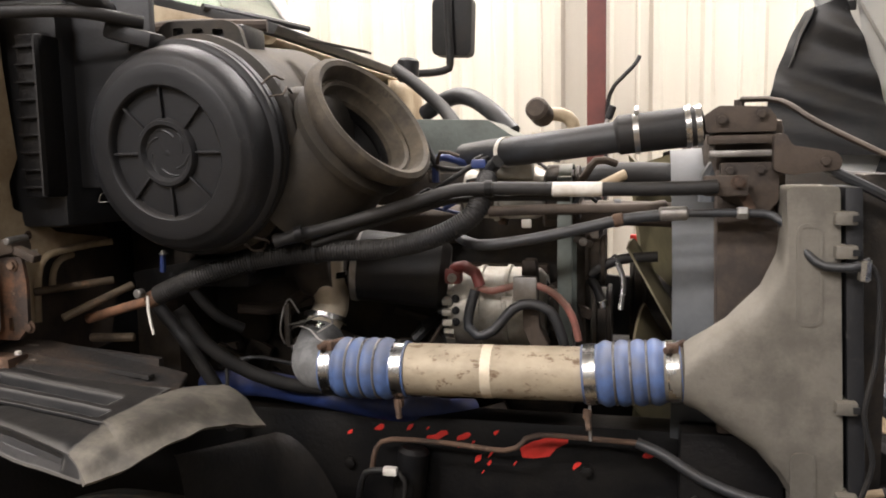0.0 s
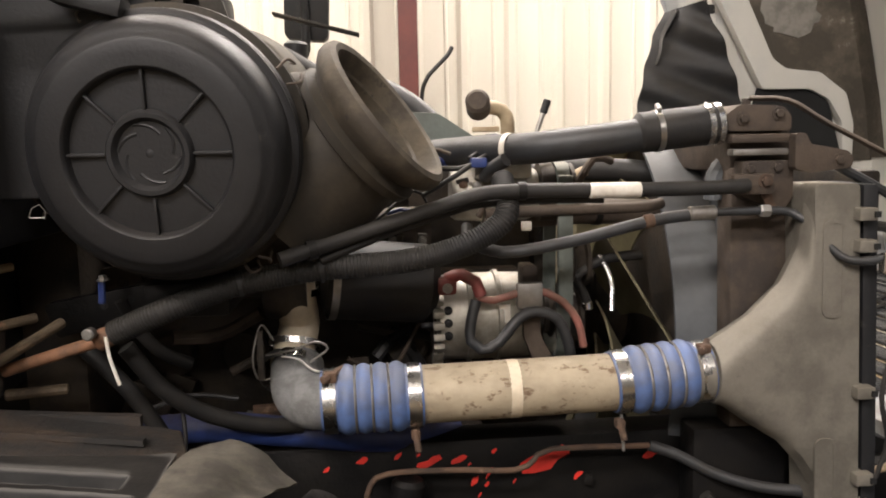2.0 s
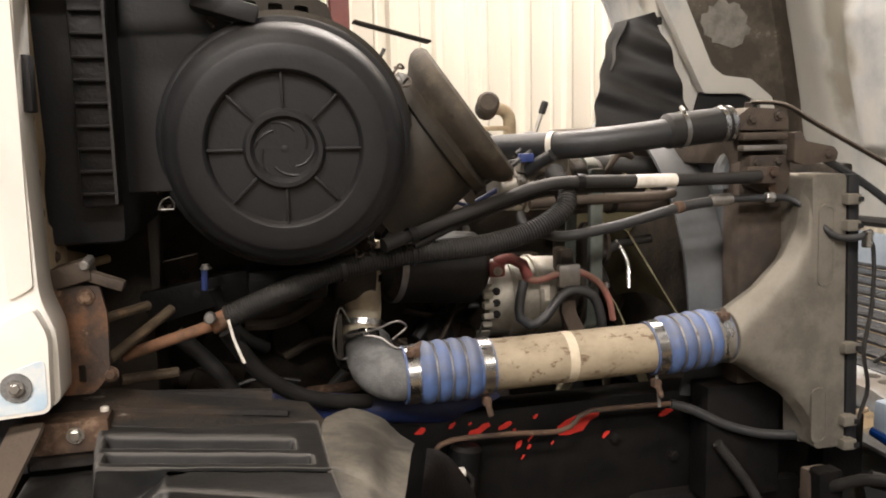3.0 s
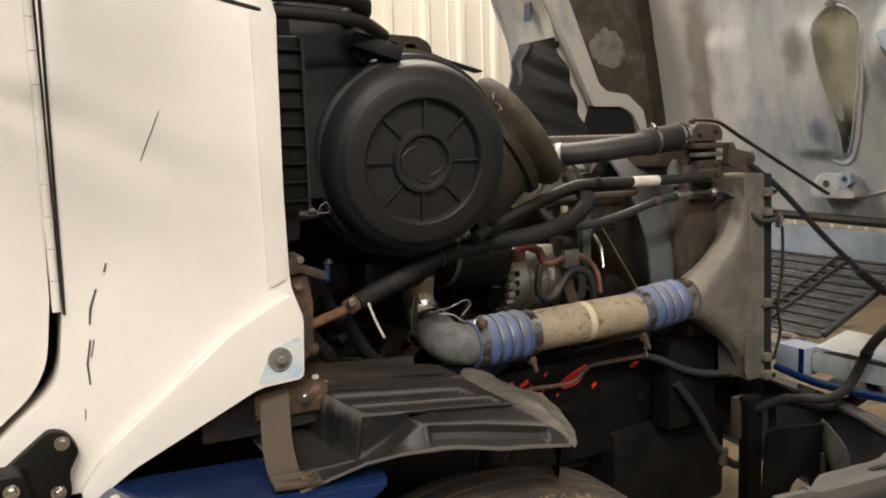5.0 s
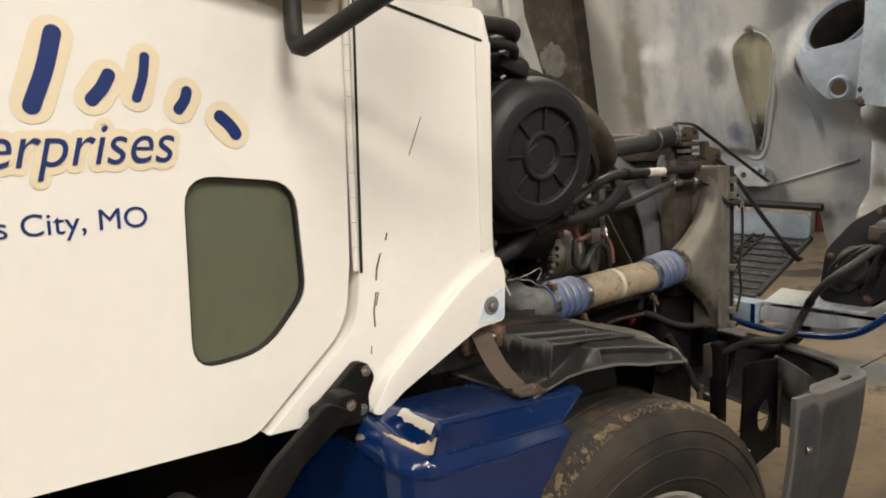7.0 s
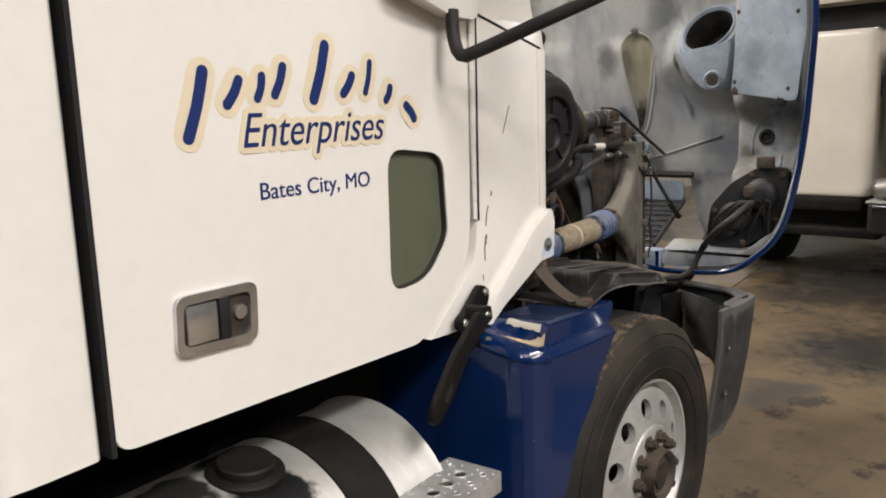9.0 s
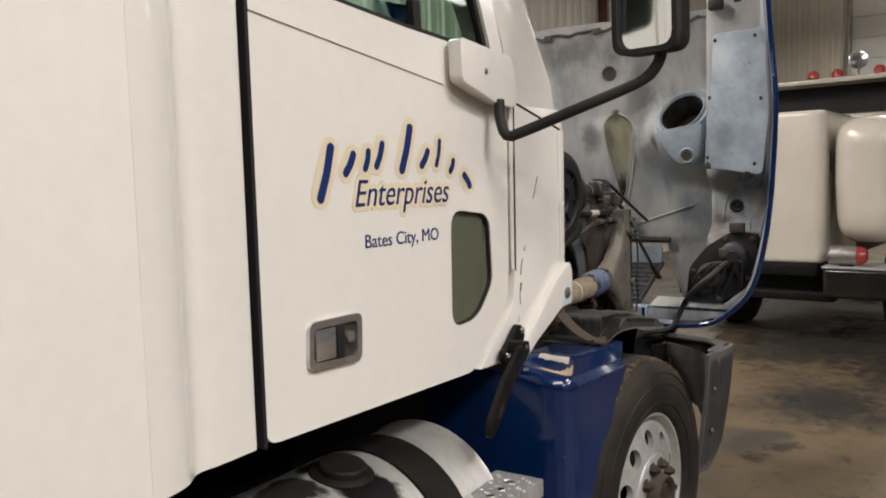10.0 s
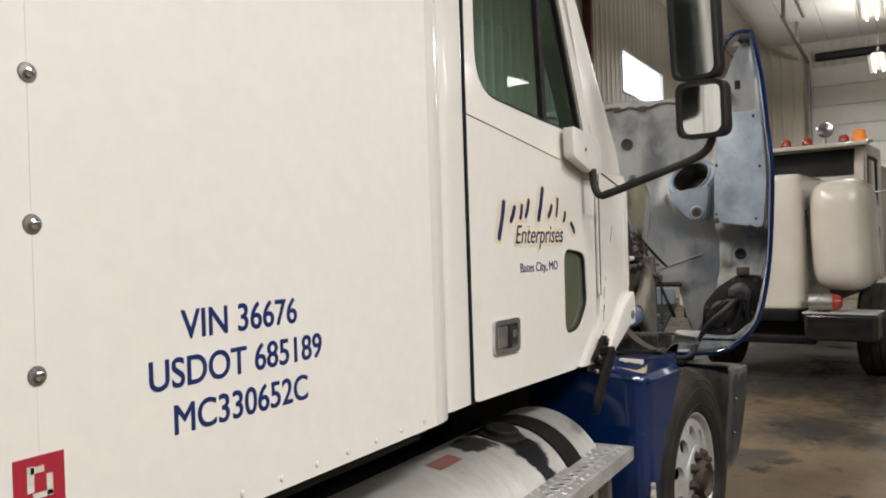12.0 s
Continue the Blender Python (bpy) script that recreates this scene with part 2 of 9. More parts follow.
HOODPLATE = surf("hood_plate", (0.35, 0.41, 0.475), (0.24, 0.285, 0.335), rough=0.58, spec=0.3, scale=6, bump=0.06, spots=(0.06, 0.06, 0.06), spotat=0.67, spotscale=16)
SOOT = surf("sooty_lining", (0.06, 0.05, 0.037), (0.12, 0.10, 0.075), rough=0.85, scale=9, amount=0.9, bump=0.5, spots=(0.22, 0.20, 0.16), spotat=0.64)
BUMPER = surf("bumper_grey", (0.050, 0.053, 0.058), (0.030, 0.031, 0.033), spec=0.3, rough=0.52, scale=5, bump=0.12, dust=0.3, dustcol=(0.2, 0.18, 0.15), spots=(0.085, 0.077, 0.068), spotat=0.68, spotscale=11, wear=(0.10, 0.097, 0.092))
SHELLGREY = surf("dusty_shell", (0.17, 0.162, 0.15), (0.09, 0.086, 0.08), rough=0.6, scale=9, amount=0.8, bump=0.15, spots=(0.03, 0.029, 0.027), spotat=0.66, spotscale=8)
CONCRETE = None
SHEET = surf("wall_sheet", (0.66, 0.62, 0.53), (0.58, 0.54, 0.45), rough=0.42, scale=0.9, amount=0.4, bump=0.03, spots=(0.4, 0.36, 0.3), spotat=0.74, spotscale=1.5, stretch=(1, 1, 0.15))
CEIL = surf("ceiling_sheet", (0.70, 0.68, 0.63), (0.6, 0.58, 0.53), rough=0.5, scale=0.7, amount=0.4, bump=0.02)
REDIRON = surf("red_iron", (0.13, 0.030, 0.022), (0.09, 0.025, 0.02), rough=0.6, scale=3, bump=0.1)
LEDGE = surf("peeling_ledge", (0.013, 0.012, 0.011), (0.05, 0.032, 0.02), rough=0.75, scale=13, amount=0.9, bump=0.5, spots=(0.30, 0.275, 0.235), spotat=0.655, spotscale=13, stretch=(0.5, 1, 1.6))
ORANGE = surf("orange_rust", (0.24, 0.115, 0.06), (0.10, 0.06, 0.038), rough=0.8, scale=22, amount=0.9, bump=0.3)
RODTAN = surf("grimy_rod", (0.12, 0.088, 0.055), (0.06, 0.042, 0.027), rough=0.7, metal=0.2, scale=24, amount=0.9, bump=0.3, spots=(0.20, 0.12, 0.07), spotat=0.6, spotscale=20)
TURBO = surf("turbo_pipe_metal", (0.72, 0.63, 0.48), (0.52, 0.44, 0.32), rough=0.5, metal=0.15, scale=12, bump=0.08, spots=(0.25, 0.18, 0.11), spotat=0.66, spotscale=30)
# Near-black of seals and seams; also stands in for shade in slots and a recess.
DARK = surf("black_or_shade", (0.008, 0.008, 0.008), rough=0.8, bump=0.0, amount=0.1)
LABEL = surf("white_label", (0.72, 0.69, 0.62), (0.55, 0.5, 0.43), rough=0.5, scale=30, bump=0.0)


def stain_or_light(m, marks, near=1.05, far=1.9):
    """Soft-edged smudges: soot, oil, dirt or painted light; place, half sizes, colour, strength."""
    nt = m.node_tree
    N, K = nt.nodes, nt.links
    b = N["Principled BSDF"]
    geo, nz = N.new("ShaderNodeNewGeometry"), N.new("ShaderNodeTexNoise")
    nz.inputs["Scale"].default_value, nz.inputs["Detail"].default_value = 9, 6
    K.new(geo.outputs["Position"], nz.inputs["Vector"])
    for place, half, col, strength in marks:
        off, div, ln, ad, rg, mx = (N.new("ShaderNodeVectorMath"), N.new("ShaderNodeVectorMath"), N.new("ShaderNodeVectorMath"), N.new("ShaderNodeMath"), N.new("ShaderNodeMapRange"), N.new("ShaderNodeMix"))
        off.operation, div.operation, ln.operation, ad.operation = "SUBTRACT", "DIVIDE", "LENGTH", "MULTIPLY_ADD"
        off.inputs[1].default_value, div.inputs[1].default_value = place, half
        K.new(geo.outputs["Position"], off.inputs[0])
        K.new(off.outputs[0], div.inputs[0])
        K.new(div.outputs[0], ln.inputs[0])
        ad.inputs[1].default_value = 1.6
        K.new(nz.outputs[0], ad.inputs[0])
        K.new(ln.outputs["Value"], ad.inputs[2])
        rg.inputs[1].default_value, rg.inputs[2].default_value, rg.inputs[3].default_value, rg.inputs[4].default_value = near, far, strength, 0.0
        rg.interpolation_type = "SMOOTHSTEP"
        K.new(ad.outputs[0], rg.inputs[0])
        mx.data_type = "RGBA"
        mx.inputs[7].default_value = (*col, 1)
        K.new(b.inputs["Base Color"].links[0].from_socket, mx.inputs[6])
        K.new(rg.outputs[0], mx.inputs["Factor"])
        K.new(mx.outputs[2], b.inputs["Base Color"])


BRN, SOT, BLU, PAL = (0.16, 0.14, 0.10), (0.05, 0.05, 0.05), (0.07, 0.09, 0.15), (0.62, 0.62, 0.60)
# First mark: lamp light on the far half, put into the colour as paler cream.
stain_or_light(HOODIN, [((1.0, 2.62, 1.8), (0.9, 0.52, 1.3), (0.56, 0.54, 0.48), 0.8), ((1.1, 2.36, 1.95), (0.3, 0.10, 0.55), BRN, 0.75), ((1.1, 2.17, 2.0), (0.3, 0.06, 0.5), PAL, 0.6), ((1.1, 1.91, 1.86), (0.2, 0.08, 0.12), SOT, 0.6), ((1.12, 1.83, 1.55), (0.2, 0.055, 0.075), BLU, 0.8),
               ((1.1, 1.31, 1.42), (0.3, 0.13, 0.16), BLU, 0.35), ((1.1, 1.95, 2.38), (0.3, 0.45, 0.14), SOT, 0.55), ((1.1, 1.55, 2.30), (0.3, 0.18, 0.16), SOT, 0.5), ((1.1, 1.60, 2.05), (0.3, 0.10, 0.25), SOT, 0.45), ((0.65, 1.06, 1.36), (0.2, 0.10, 0.12), SOT, 0.45),
               ((0.60, 0.90, 0.95), (0.2, 0.30, 0.08), SOT, 0.55), ((0.64, 0.92, 1.10), (0.5, 0.42, 0.36), (0.08, 0.078, 0.07), 0.6), ((0.70, 1.05, 1.30), (0.3, 0.10, 0.14), (0.12, 0.105, 0.075), 0.6), ((1.15, 1.55, 1.32), (0.2, 0.25, 0.05), PAL, 0.6), ((1.15, 1.45, 1.22), (0.2, 0.2, 0.06), SOT, 0.7), ((0.65, 0.85, 1.55), (0.2, 0.10, 0.10), BLU, 0.4), ((1.1, 1.46, 1.65), (0.3, 0.16, 0.2), (0.36, 0.42, 0.48), 0.7), ((1.0, 1.15, 2.25), (0.4, 0.10, 0.15), BRN, 0.5), ((0.65, 1.0, 1.55), (0.2, 0.10, 0.06), (0.3, 0.29, 0.2), 0.6), ((0.66, 1.60, 0.90), (0.2, 0.25, 0.06), (0.12, 0.085, 0.05), 0.75), ((0.62, 1.28, 0.98), (0.2, 0.12, 0.10), (0.42, 0.40, 0.30), 0.6)])
stain_or_light(HOODPLATE, [((0.60, 0.85, 1.90), (0.1, 0.10, 0.10), SOT, 0.6), ((0.60, 1.0, 1.80), (0.1, 0.12, 0.10), SOT, 0.35), ((0.60, 0.90, 1.70), (0.1, 0.12, 0.05), SOT, 0.6), ((0.60, 1.0, 2.2), (0.1, 0.10, 0.12), (0.5, 0.52, 0.52), 0.5)])
# The hollow is darker at its foot and along one edge.
stain_or_light(HOLLOW, [((1.16, 1.73, 1.54), (0.3, 0.06, 0.13), (0.045, 0.045, 0.04), 0.95), ((1.1, 1.80, 1.83), (0.3, 0.03, 0.16), (0.13, 0.125, 0.09), 0.7)])
GREENGLASS = glass("tinted_glass", (0.62, 0.78, 0.70))
# Stretched light and dark streaks in the colour stand in for lamp reflections.
PEEPGLASS = surf("peep_glass", (0.145, 0.156, 0.104), (0.058, 0.064, 0.045), rough=0.08, scale=2.0, amount=0.9, bump=0.0, grain=2, coat=1.0, stretch=(3.0, 1, 0.8))
PEEPGLASS.node_tree.nodes["Principled BSDF"].inputs["Transmission Weight"].default_value = 0.2
TANKALU = surf("tank_aluminium", (0.62, 0.605, 0.565), (0.47, 0.46, 0.43), rough=0.42, metal=0.6, scale=6, bump=0.06, spots=(0.20, 0.19, 0.17), spotat=0.68, spotscale=5.0, stretch=(1.6, 0.8, 0.8))
stain_or_light(TANKALU, [((-2.14, 1.15, 0.80), (0.12, 0.55, 0.55), (0.012, 0.012, 0.013), 1.0), ((-2.31, 1.27, 0.93), (0.14, 0.13, 0.06), (0.02, 0.02, 0.02), 0.95), ((-2.9, 1.1, 0.8), (0.25, 0.12, 0.2), (0.06, 0.06, 0.06), 0.4)], 1.25, 1.42)
TRIM = surf("cab_trim", (0.20, 0.21, 0.19), (0.12, 0.125, 0.115), rough=0.6, scale=5, bump=0.1)
BARE = surf("bare_fibre", (0.24, 0.225, 0.195), (0.15, 0.14, 0.12), rough=0.8, scale=18, amount=0.9, bump=0.3)
CREAM = surf("cream_paint", (0.64, 0.60, 0.52), (0.56, 0.52, 0.45), rough=0.22, scale=1.5, amount=0.4, bump=0.02, coat=0.5, dust=0.08)
AMBER = glow("amber_lens", (0.75, 0.22, 0.03), 0.25)
REDLENS = surf("red_lens", (0.42, 0.05, 0.03), rough=0.25, bump=0.0)
MIRROR = surf("mirror_silver", (0.82, 0.84, 0.84), (0.8, 0.82, 0.82), rough=0.03, metal=1.0, bump=0.0, amount=0.1)
TUBE = glow("tube_glow", (1.0, 0.93, 0.78), 9.0)
DAY = glow("daylight", (0.86, 0.93, 1.0), 3.5)


# ---------------------------------------------------------------- mesh helpers
def thing(name, label, category, loc=(0, 0, 0), group="", kind=""):
    ob = new(name)
    ob.empty_display_size = 0.1
    ob.location = loc
    return tagged(ob, label, category, group, kind)


def part(name, bm, material, parent=None, label="", smooth=35):
    """Links a bmesh, given in world places, as one mesh under a thing or a part."""
    bmesh.ops.recalc_face_normals(bm, faces=bm.faces)
    me = bpy.data.meshes.new(name)
    bm.to_mesh(me)
    bm.free()
    me.materials.append(material)
    if smooth:
        me.polygons.foreach_set("use_smooth", [True] * len(me.polygons))
        me.set_sharp_from_angle(angle=radians(smooth))
    ob = new(name, me)
    if parent is not None:
        ob.parent = parent
        base = Vector((0, 0, 0))
        p = parent
        while p is not None:
            base += p.location
            p = p.parent
        me.transform(Matrix.Translation(-base))
    if label:
        ob["label"] = label
    return ob


def solo(name, bm, material, label, category, group="", kind="", smooth=35):
    return tagged(part(name, bm, material, None, "", smooth), label, category, group, kind)


def box(c, s, bevel=0.0, turn=None, bm=None, seg=2):
    bm = bm or bmesh.new()
    tmp = bmesh.new()
    bmesh.ops.create_cube(tmp, size=1)
    bmesh.ops.scale(tmp, vec=s, verts=tmp.verts)
    if bevel:
        bmesh.ops.bevel(tmp, geom=tmp.edges[:], offset=bevel, segments=seg, affect="EDGES", profile=0.6)
    m = Matrix.Translation(c) @ (turn.to_matrix().to_4x4() if isinstance(turn, Euler) else (turn or Matrix()))
    bmesh.ops.transform(tmp, matrix=m, verts=tmp.verts)
    return join(bm, tmp)


def join(bm, tmp):
    me = bpy.data.meshes.new("t")
    tmp.to_mesh(me)
    tmp.free()
    bm.from_mesh(me)
    bpy.data.meshes.remove(me)
    return bm


def axes(d):
    d = Vector(d).normalized()
    a = d.cross(Vector((0, 0, 1)))
    if a.length < 0.05:
        a = d.cross(Vector((0, 1, 0)))
    a.normalize()
    return d, a, a.cross(d).normalized() * -1


def lathe(o, d, profile, n=32, bm=None, closed=False):
    """Turns a profile of (along, radius) round the axis d through o."""
    bm = bm or bmesh.new()
    d, a, b = axes(d)
    o = Vector(o)
    rings = []
    for s, r in profile:
        if r < 1e-5:
            rings.append([bm.verts.new(o + d * s)])
        else:
            rings.append([bm.verts.new(o + d * s + (a * math.cos(6.283185 * i / n) + b * math.sin(6.283185 * i / n)) * r) for i in range(n)])
    if closed:
        rings.append(rings[0])
    for p, q in zip(rings, rings[1:]):
        for i in range(n):
            j = (i + 1) % n
            f = [p[i % len(p)], p[j % len(p)], q[j % len(q)], q[i % len(q)]]
            f = list(dict.fromkeys(f))
            if len(f) > 2:
                bm.faces.new(f)
    return bm


def rod(a, b, r, n=14, bm=None, r2=None):
    a, b = Vector(a), Vector(b)
    L = (b - a).length
    e = min(r * 0.25, L * 0.2)
    q = r if r2 is None else r2
    return lathe(a, b - a, [(0, 0), (0, r - e), (e, r), (L - e, q), (L, q - e), (L, 0)], n, bm)


def spline(pts, step=0.02):
    P = [Vector(p) for p in pts]
    P = [P[0] * 2 - P[1]] + P + [P[-1] * 2 - P[-2]]
    out = []
    for i in range(1, len(P) - 2):
        a, b, c, d = P[i - 1:i + 3]
        k = max(1, round((c - b).length / step))
        for j in range(k):
            t = j / k
            out.append(0.5 * ((2 * b) + (c - a) * t + (2 * a - 5 * b + 4 * c - d) * t * t + (3 * b - a - 3 * c + d) * t ** 3))
    out.append(P[-2])
    return out


def tube(pts, r, n=12, step=0.02, wave=0.0, pitch=0.012, bm=None, taper=None, flat=1.0):
    """A round hose or pipe along a smooth line; wave and pitch give it corrugations."""
    bm = bm or bmesh.new()
    if wave:
        step = pitch / 4
    line = spline(pts, step)
    d, a, b = axes(line[1] - line[0])
    rings = []
    for i, p in enumerate(line):
        t = (line[min(i + 1, len(line) - 1)] - line[max(i - 1, 0)]).normalized()
        a = (a - t * a.dot(t)).normalized()
        b = t.cross(a)
        rr = r + (wave * (1 if i % 4 in (1, 2) else -1) if wave else 0)
        if taper:
            rr *= taper(i / (len(line) - 1))
        rings.append([bm.verts.new(p + (a * math.cos(6.283185 * k / n) + b * math.sin(6.283185 * k / n) * flat) * rr) for k in range(n)])
    for p, q in zip(rings, rings[1:]):
        for k in range(n):
            bm.faces.new((p[k], p[(k + 1) % n], q[(k + 1) % n], q[k]))
    bm.faces.new(rings[0][::-1])
    bm.faces.new(rings[-1])
    return bm


def prism(poly, axis, lo, hi, bevel=0.0, bm=None, seg=2):
    """A flat outline pulled along an axis; the outline gives the other two coordinates in order."""
    bm = bm or bmesh.new()
    tmp = bmesh.new()

    def place(p, v):
        return {"x": (v, p[0], p[1]), "y": (p[0], v, p[1]), "z": (p[0], p[1], v)}[axis]
    A = [tmp.verts.new(place(p, lo)) for p in poly]
    B = [tmp.verts.new(place(p, hi)) for p in poly]
    tmp.faces.new(A)
    tmp.faces.new(B[::-1])
    for i in range(len(poly)):
        j = (i + 1) % len(poly)
        tmp.faces.new((A[i], B[i], B[j], A[j]))
    bmesh.ops.recalc_face_normals(tmp, faces=tmp.faces)
    if bevel:
        bmesh.ops.bevel(tmp, geom=[e for e in tmp.edges if len(e.link_faces) == 2 and e.calc_face_angle() > 0.35], offset=bevel, segments=seg, affect="EDGES", profile=0.6, clamp_overlap=True)
    return join(bm, tmp)


def sheet(f, nu, nv, bm=None, thick=None):
    """A surface f(u, v) over the unit square; thick: a vector or a second function for its other side."""
    bm = bm or bmesh.new()
    A = [[bm.verts.new(f(i / nu, j / nv)) for j in range(nv + 1)] for i in range(nu + 1)]
    for i in range(nu):
        for j in range(nv):
            bm.faces.new((A[i][j], A[i + 1][j], A[i + 1][j + 1], A[i][j + 1]))
    if thick is not None:
        B = [[bm.verts.new(thick(i / nu, j / nv)) for j in range(nv + 1)] for i in range(nu + 1)]
        for i in range(nu):
            for j in range(nv):
                bm.faces.new((B[i][j], B[i][j + 1], B[i + 1][j + 1], B[i + 1][j]))
        for i in range(nu):
            bm.faces.new((A[i][0], B[i][0], B[i + 1][0], A[i + 1][0]))
            bm.faces.new((A[i][nv], A[i + 1][nv], B[i + 1][nv], B[i][nv]))
        for j in range(nv):
            bm.faces.new((A[0][j], A[0][j + 1], B[0][j + 1], B[0][j]))
            bm.faces.new((A[nu][j], B[nu][j], B[nu][j + 1], A[nu][j + 1]))
    return bm


def rounded(poly, r, n=5):
    """The outline with its corners rounded."""
    out = []
    P = [Vector(p) for p in poly]
    for i, p in enumerate(P):
        a, b = P[i - 1] - p, P[(i + 1) % len(P)] - p
        rr = r[i] if isinstance(r, (list, tuple)) else r
        rr = min(rr, a.length * 0.48, b.length * 0.48)
        if rr < 1e-4:
            out.append(tuple(p))
            continue
        s, e = p + a.normalized() * rr, p + b.normalized() * rr
        for k in range(n + 1):
            t = k / n
            out.append(tuple(s * (1 - t) ** 2 + p * 2 * t * (1 - t) + e * t * t))
    return out


def ring(c, d, r, rr, n=28, m=8, bm=None):
    prof = [(rr * math.sin(6.283185 * k / m), r + rr * math.cos(6.283185 * k / m)) for k in range(m)]
    return lathe(c, d, prof, n, bm, closed=True)


def bolt(p, d, r=0.009, h=0.007, bm=None):
    d = Vector(d).normalized()
    bm = lathe(Vector(p) - d * 0.002, d, [(0, 0), (0, r * 1.45), (0.003, r * 1.45), (0.003, 0)], 14, bm)
    return lathe(Vector(p), d, [(0, r), (h, r), (h + 0.001, r * 0.8), (h + 0.001, 0)], 6, bm)


def band(c, d, r, w, bm=None, n=28, t=0.0015):
    """A flat clamp band round the axis d."""
    return lathe(Vector(c) - Vector(d).normalized() * w / 2, d, [(0, r), (0, r + t), (w, r + t), (w, r)], n, bm, closed=True)


def text(name, words, loc, size, turn, material, parent, label="", shear=0.0, stretch=1.0, bold=0.0, halo=0.0):
    """A line of lettering; each character is a mesh of its own under the line; halo widens it to a rounded outline."""
    cu = bpy.data.curves.new(name, "FONT")
    cu.body, cu.size, cu.shear, cu.extrude, cu.offset = words, size, shear, 0.0006, bold
    tmp = new(name, cu)
    bpy.context.view_layer.update()
    me = bpy.data.meshes.new_from_object(tmp.evaluated_get(bpy.context.evaluated_depsgraph_get()))
    bpy.data.objects.remove(tmp)
    bm = bmesh.new()
    bm.from_mesh(me)
    bpy.data.meshes.remove(me)
    bm.verts.ensure_lookup_table()
    groups, seen = [], set()
    for v in bm.verts:
        if v in seen:
            continue
        todo, got = [v], {v}
        while todo:
            for e in todo.pop().link_edges:
                for w in e.verts:
                    if w not in got:
                        got.add(w)
                        todo.append(w)
        seen |= got
        groups.append([min(w.co.x for w in got), max(w.co.x for w in got), got])
    groups.sort(key=lambda g: g[0])
    letters = []
    for lo, hi, got in groups:
        if letters and lo < letters[-1][1] - 0.4 * (hi - lo):
            letters[-1][1] = max(hi, letters[-1][1])
            letters[-1][2] |= got
        else:
            letters.append([lo, hi, set(got)])
    m = Matrix.LocRotScale(Vector(loc), turn, (stretch, 1, 1))
    base = parent
    for k, (lo, hi, got) in enumerate(letters):
        one = bmesh.new()
        for q in range(15 if halo else 1):
            shift = Vector((math.cos(q * math.pi / 7) * halo, math.sin(q * math.pi / 7) * halo, -0.00004 * q)) if q else Vector()
            twin = {w: one.verts.new(m @ (w.co + shift)) for w in got}
            for f in bm.faces:
                if f.verts[0] in got:
                    one.faces.new([twin[w] for w in f.verts])
        ob = part("letter", one, material, base, label if k == 0 else "", smooth=0)
    bm.free()


def smooth01(t):
    t = max(0.0, min(1.0, t))
    return t * t * (3 - 2 * t)


def plateau(t, lo, hi, edge):
    """1 between lo and hi, falling to 0 over edge outside."""
    return smooth01((t - lo) / edge + 1) * smooth01((hi - t) / edge + 1)


def along(table, t):
    """Value at t of a table of (place, value), straight between its rows."""
    for (a, p), (b, q) in zip(table, table[1:]):
        if t <= b:
            return p + (q - p) * max(0, (t - a)) / (b - a)
    return table[-1][1]


SIDE = Euler((radians(90), 0, 0))
YC = 2.05


def plate(outline, holes, axis, lo, hi, bm=None):
    """A flat plate with openings, from lo to hi along an axis."""
    bm = bm or bmesh.new()

    def place(p, v):
        return {"x": (v, p[0], p[1]), "y": (p[0], v, p[1]), "z": (p[0], p[1], v)}[axis]
    tmp = bmesh.new()
    edges = []
    for loop in [outline, *holes]:
        vs = [tmp.verts.new(place(p, lo)) for p in loop]
        edges += [tmp.edges.new((vs[i], vs[(i + 1) % len(vs)])) for i in range(len(vs))]
    bmesh.ops.triangle_fill(tmp, use_beauty=True, use_dissolve=False, edges=edges, normal={"x": (1, 0, 0), "y": (0, 1, 0), "z": (0, 0, 1)}[axis])
    got = bmesh.ops.extrude_face_region(tmp, geom=tmp.faces[:])
    shift = {"x": (hi - lo, 0, 0), "y": (0, hi - lo, 0), "z": (0, 0, hi - lo)}[axis]
    bmesh.ops.translate(tmp, vec=shift, verts=[g for g in got["geom"] if isinstance(g, bmesh.types.BMVert)])
    bmesh.ops.recalc_face_normals(tmp, faces=tmp.faces)
    return join(bm, tmp)


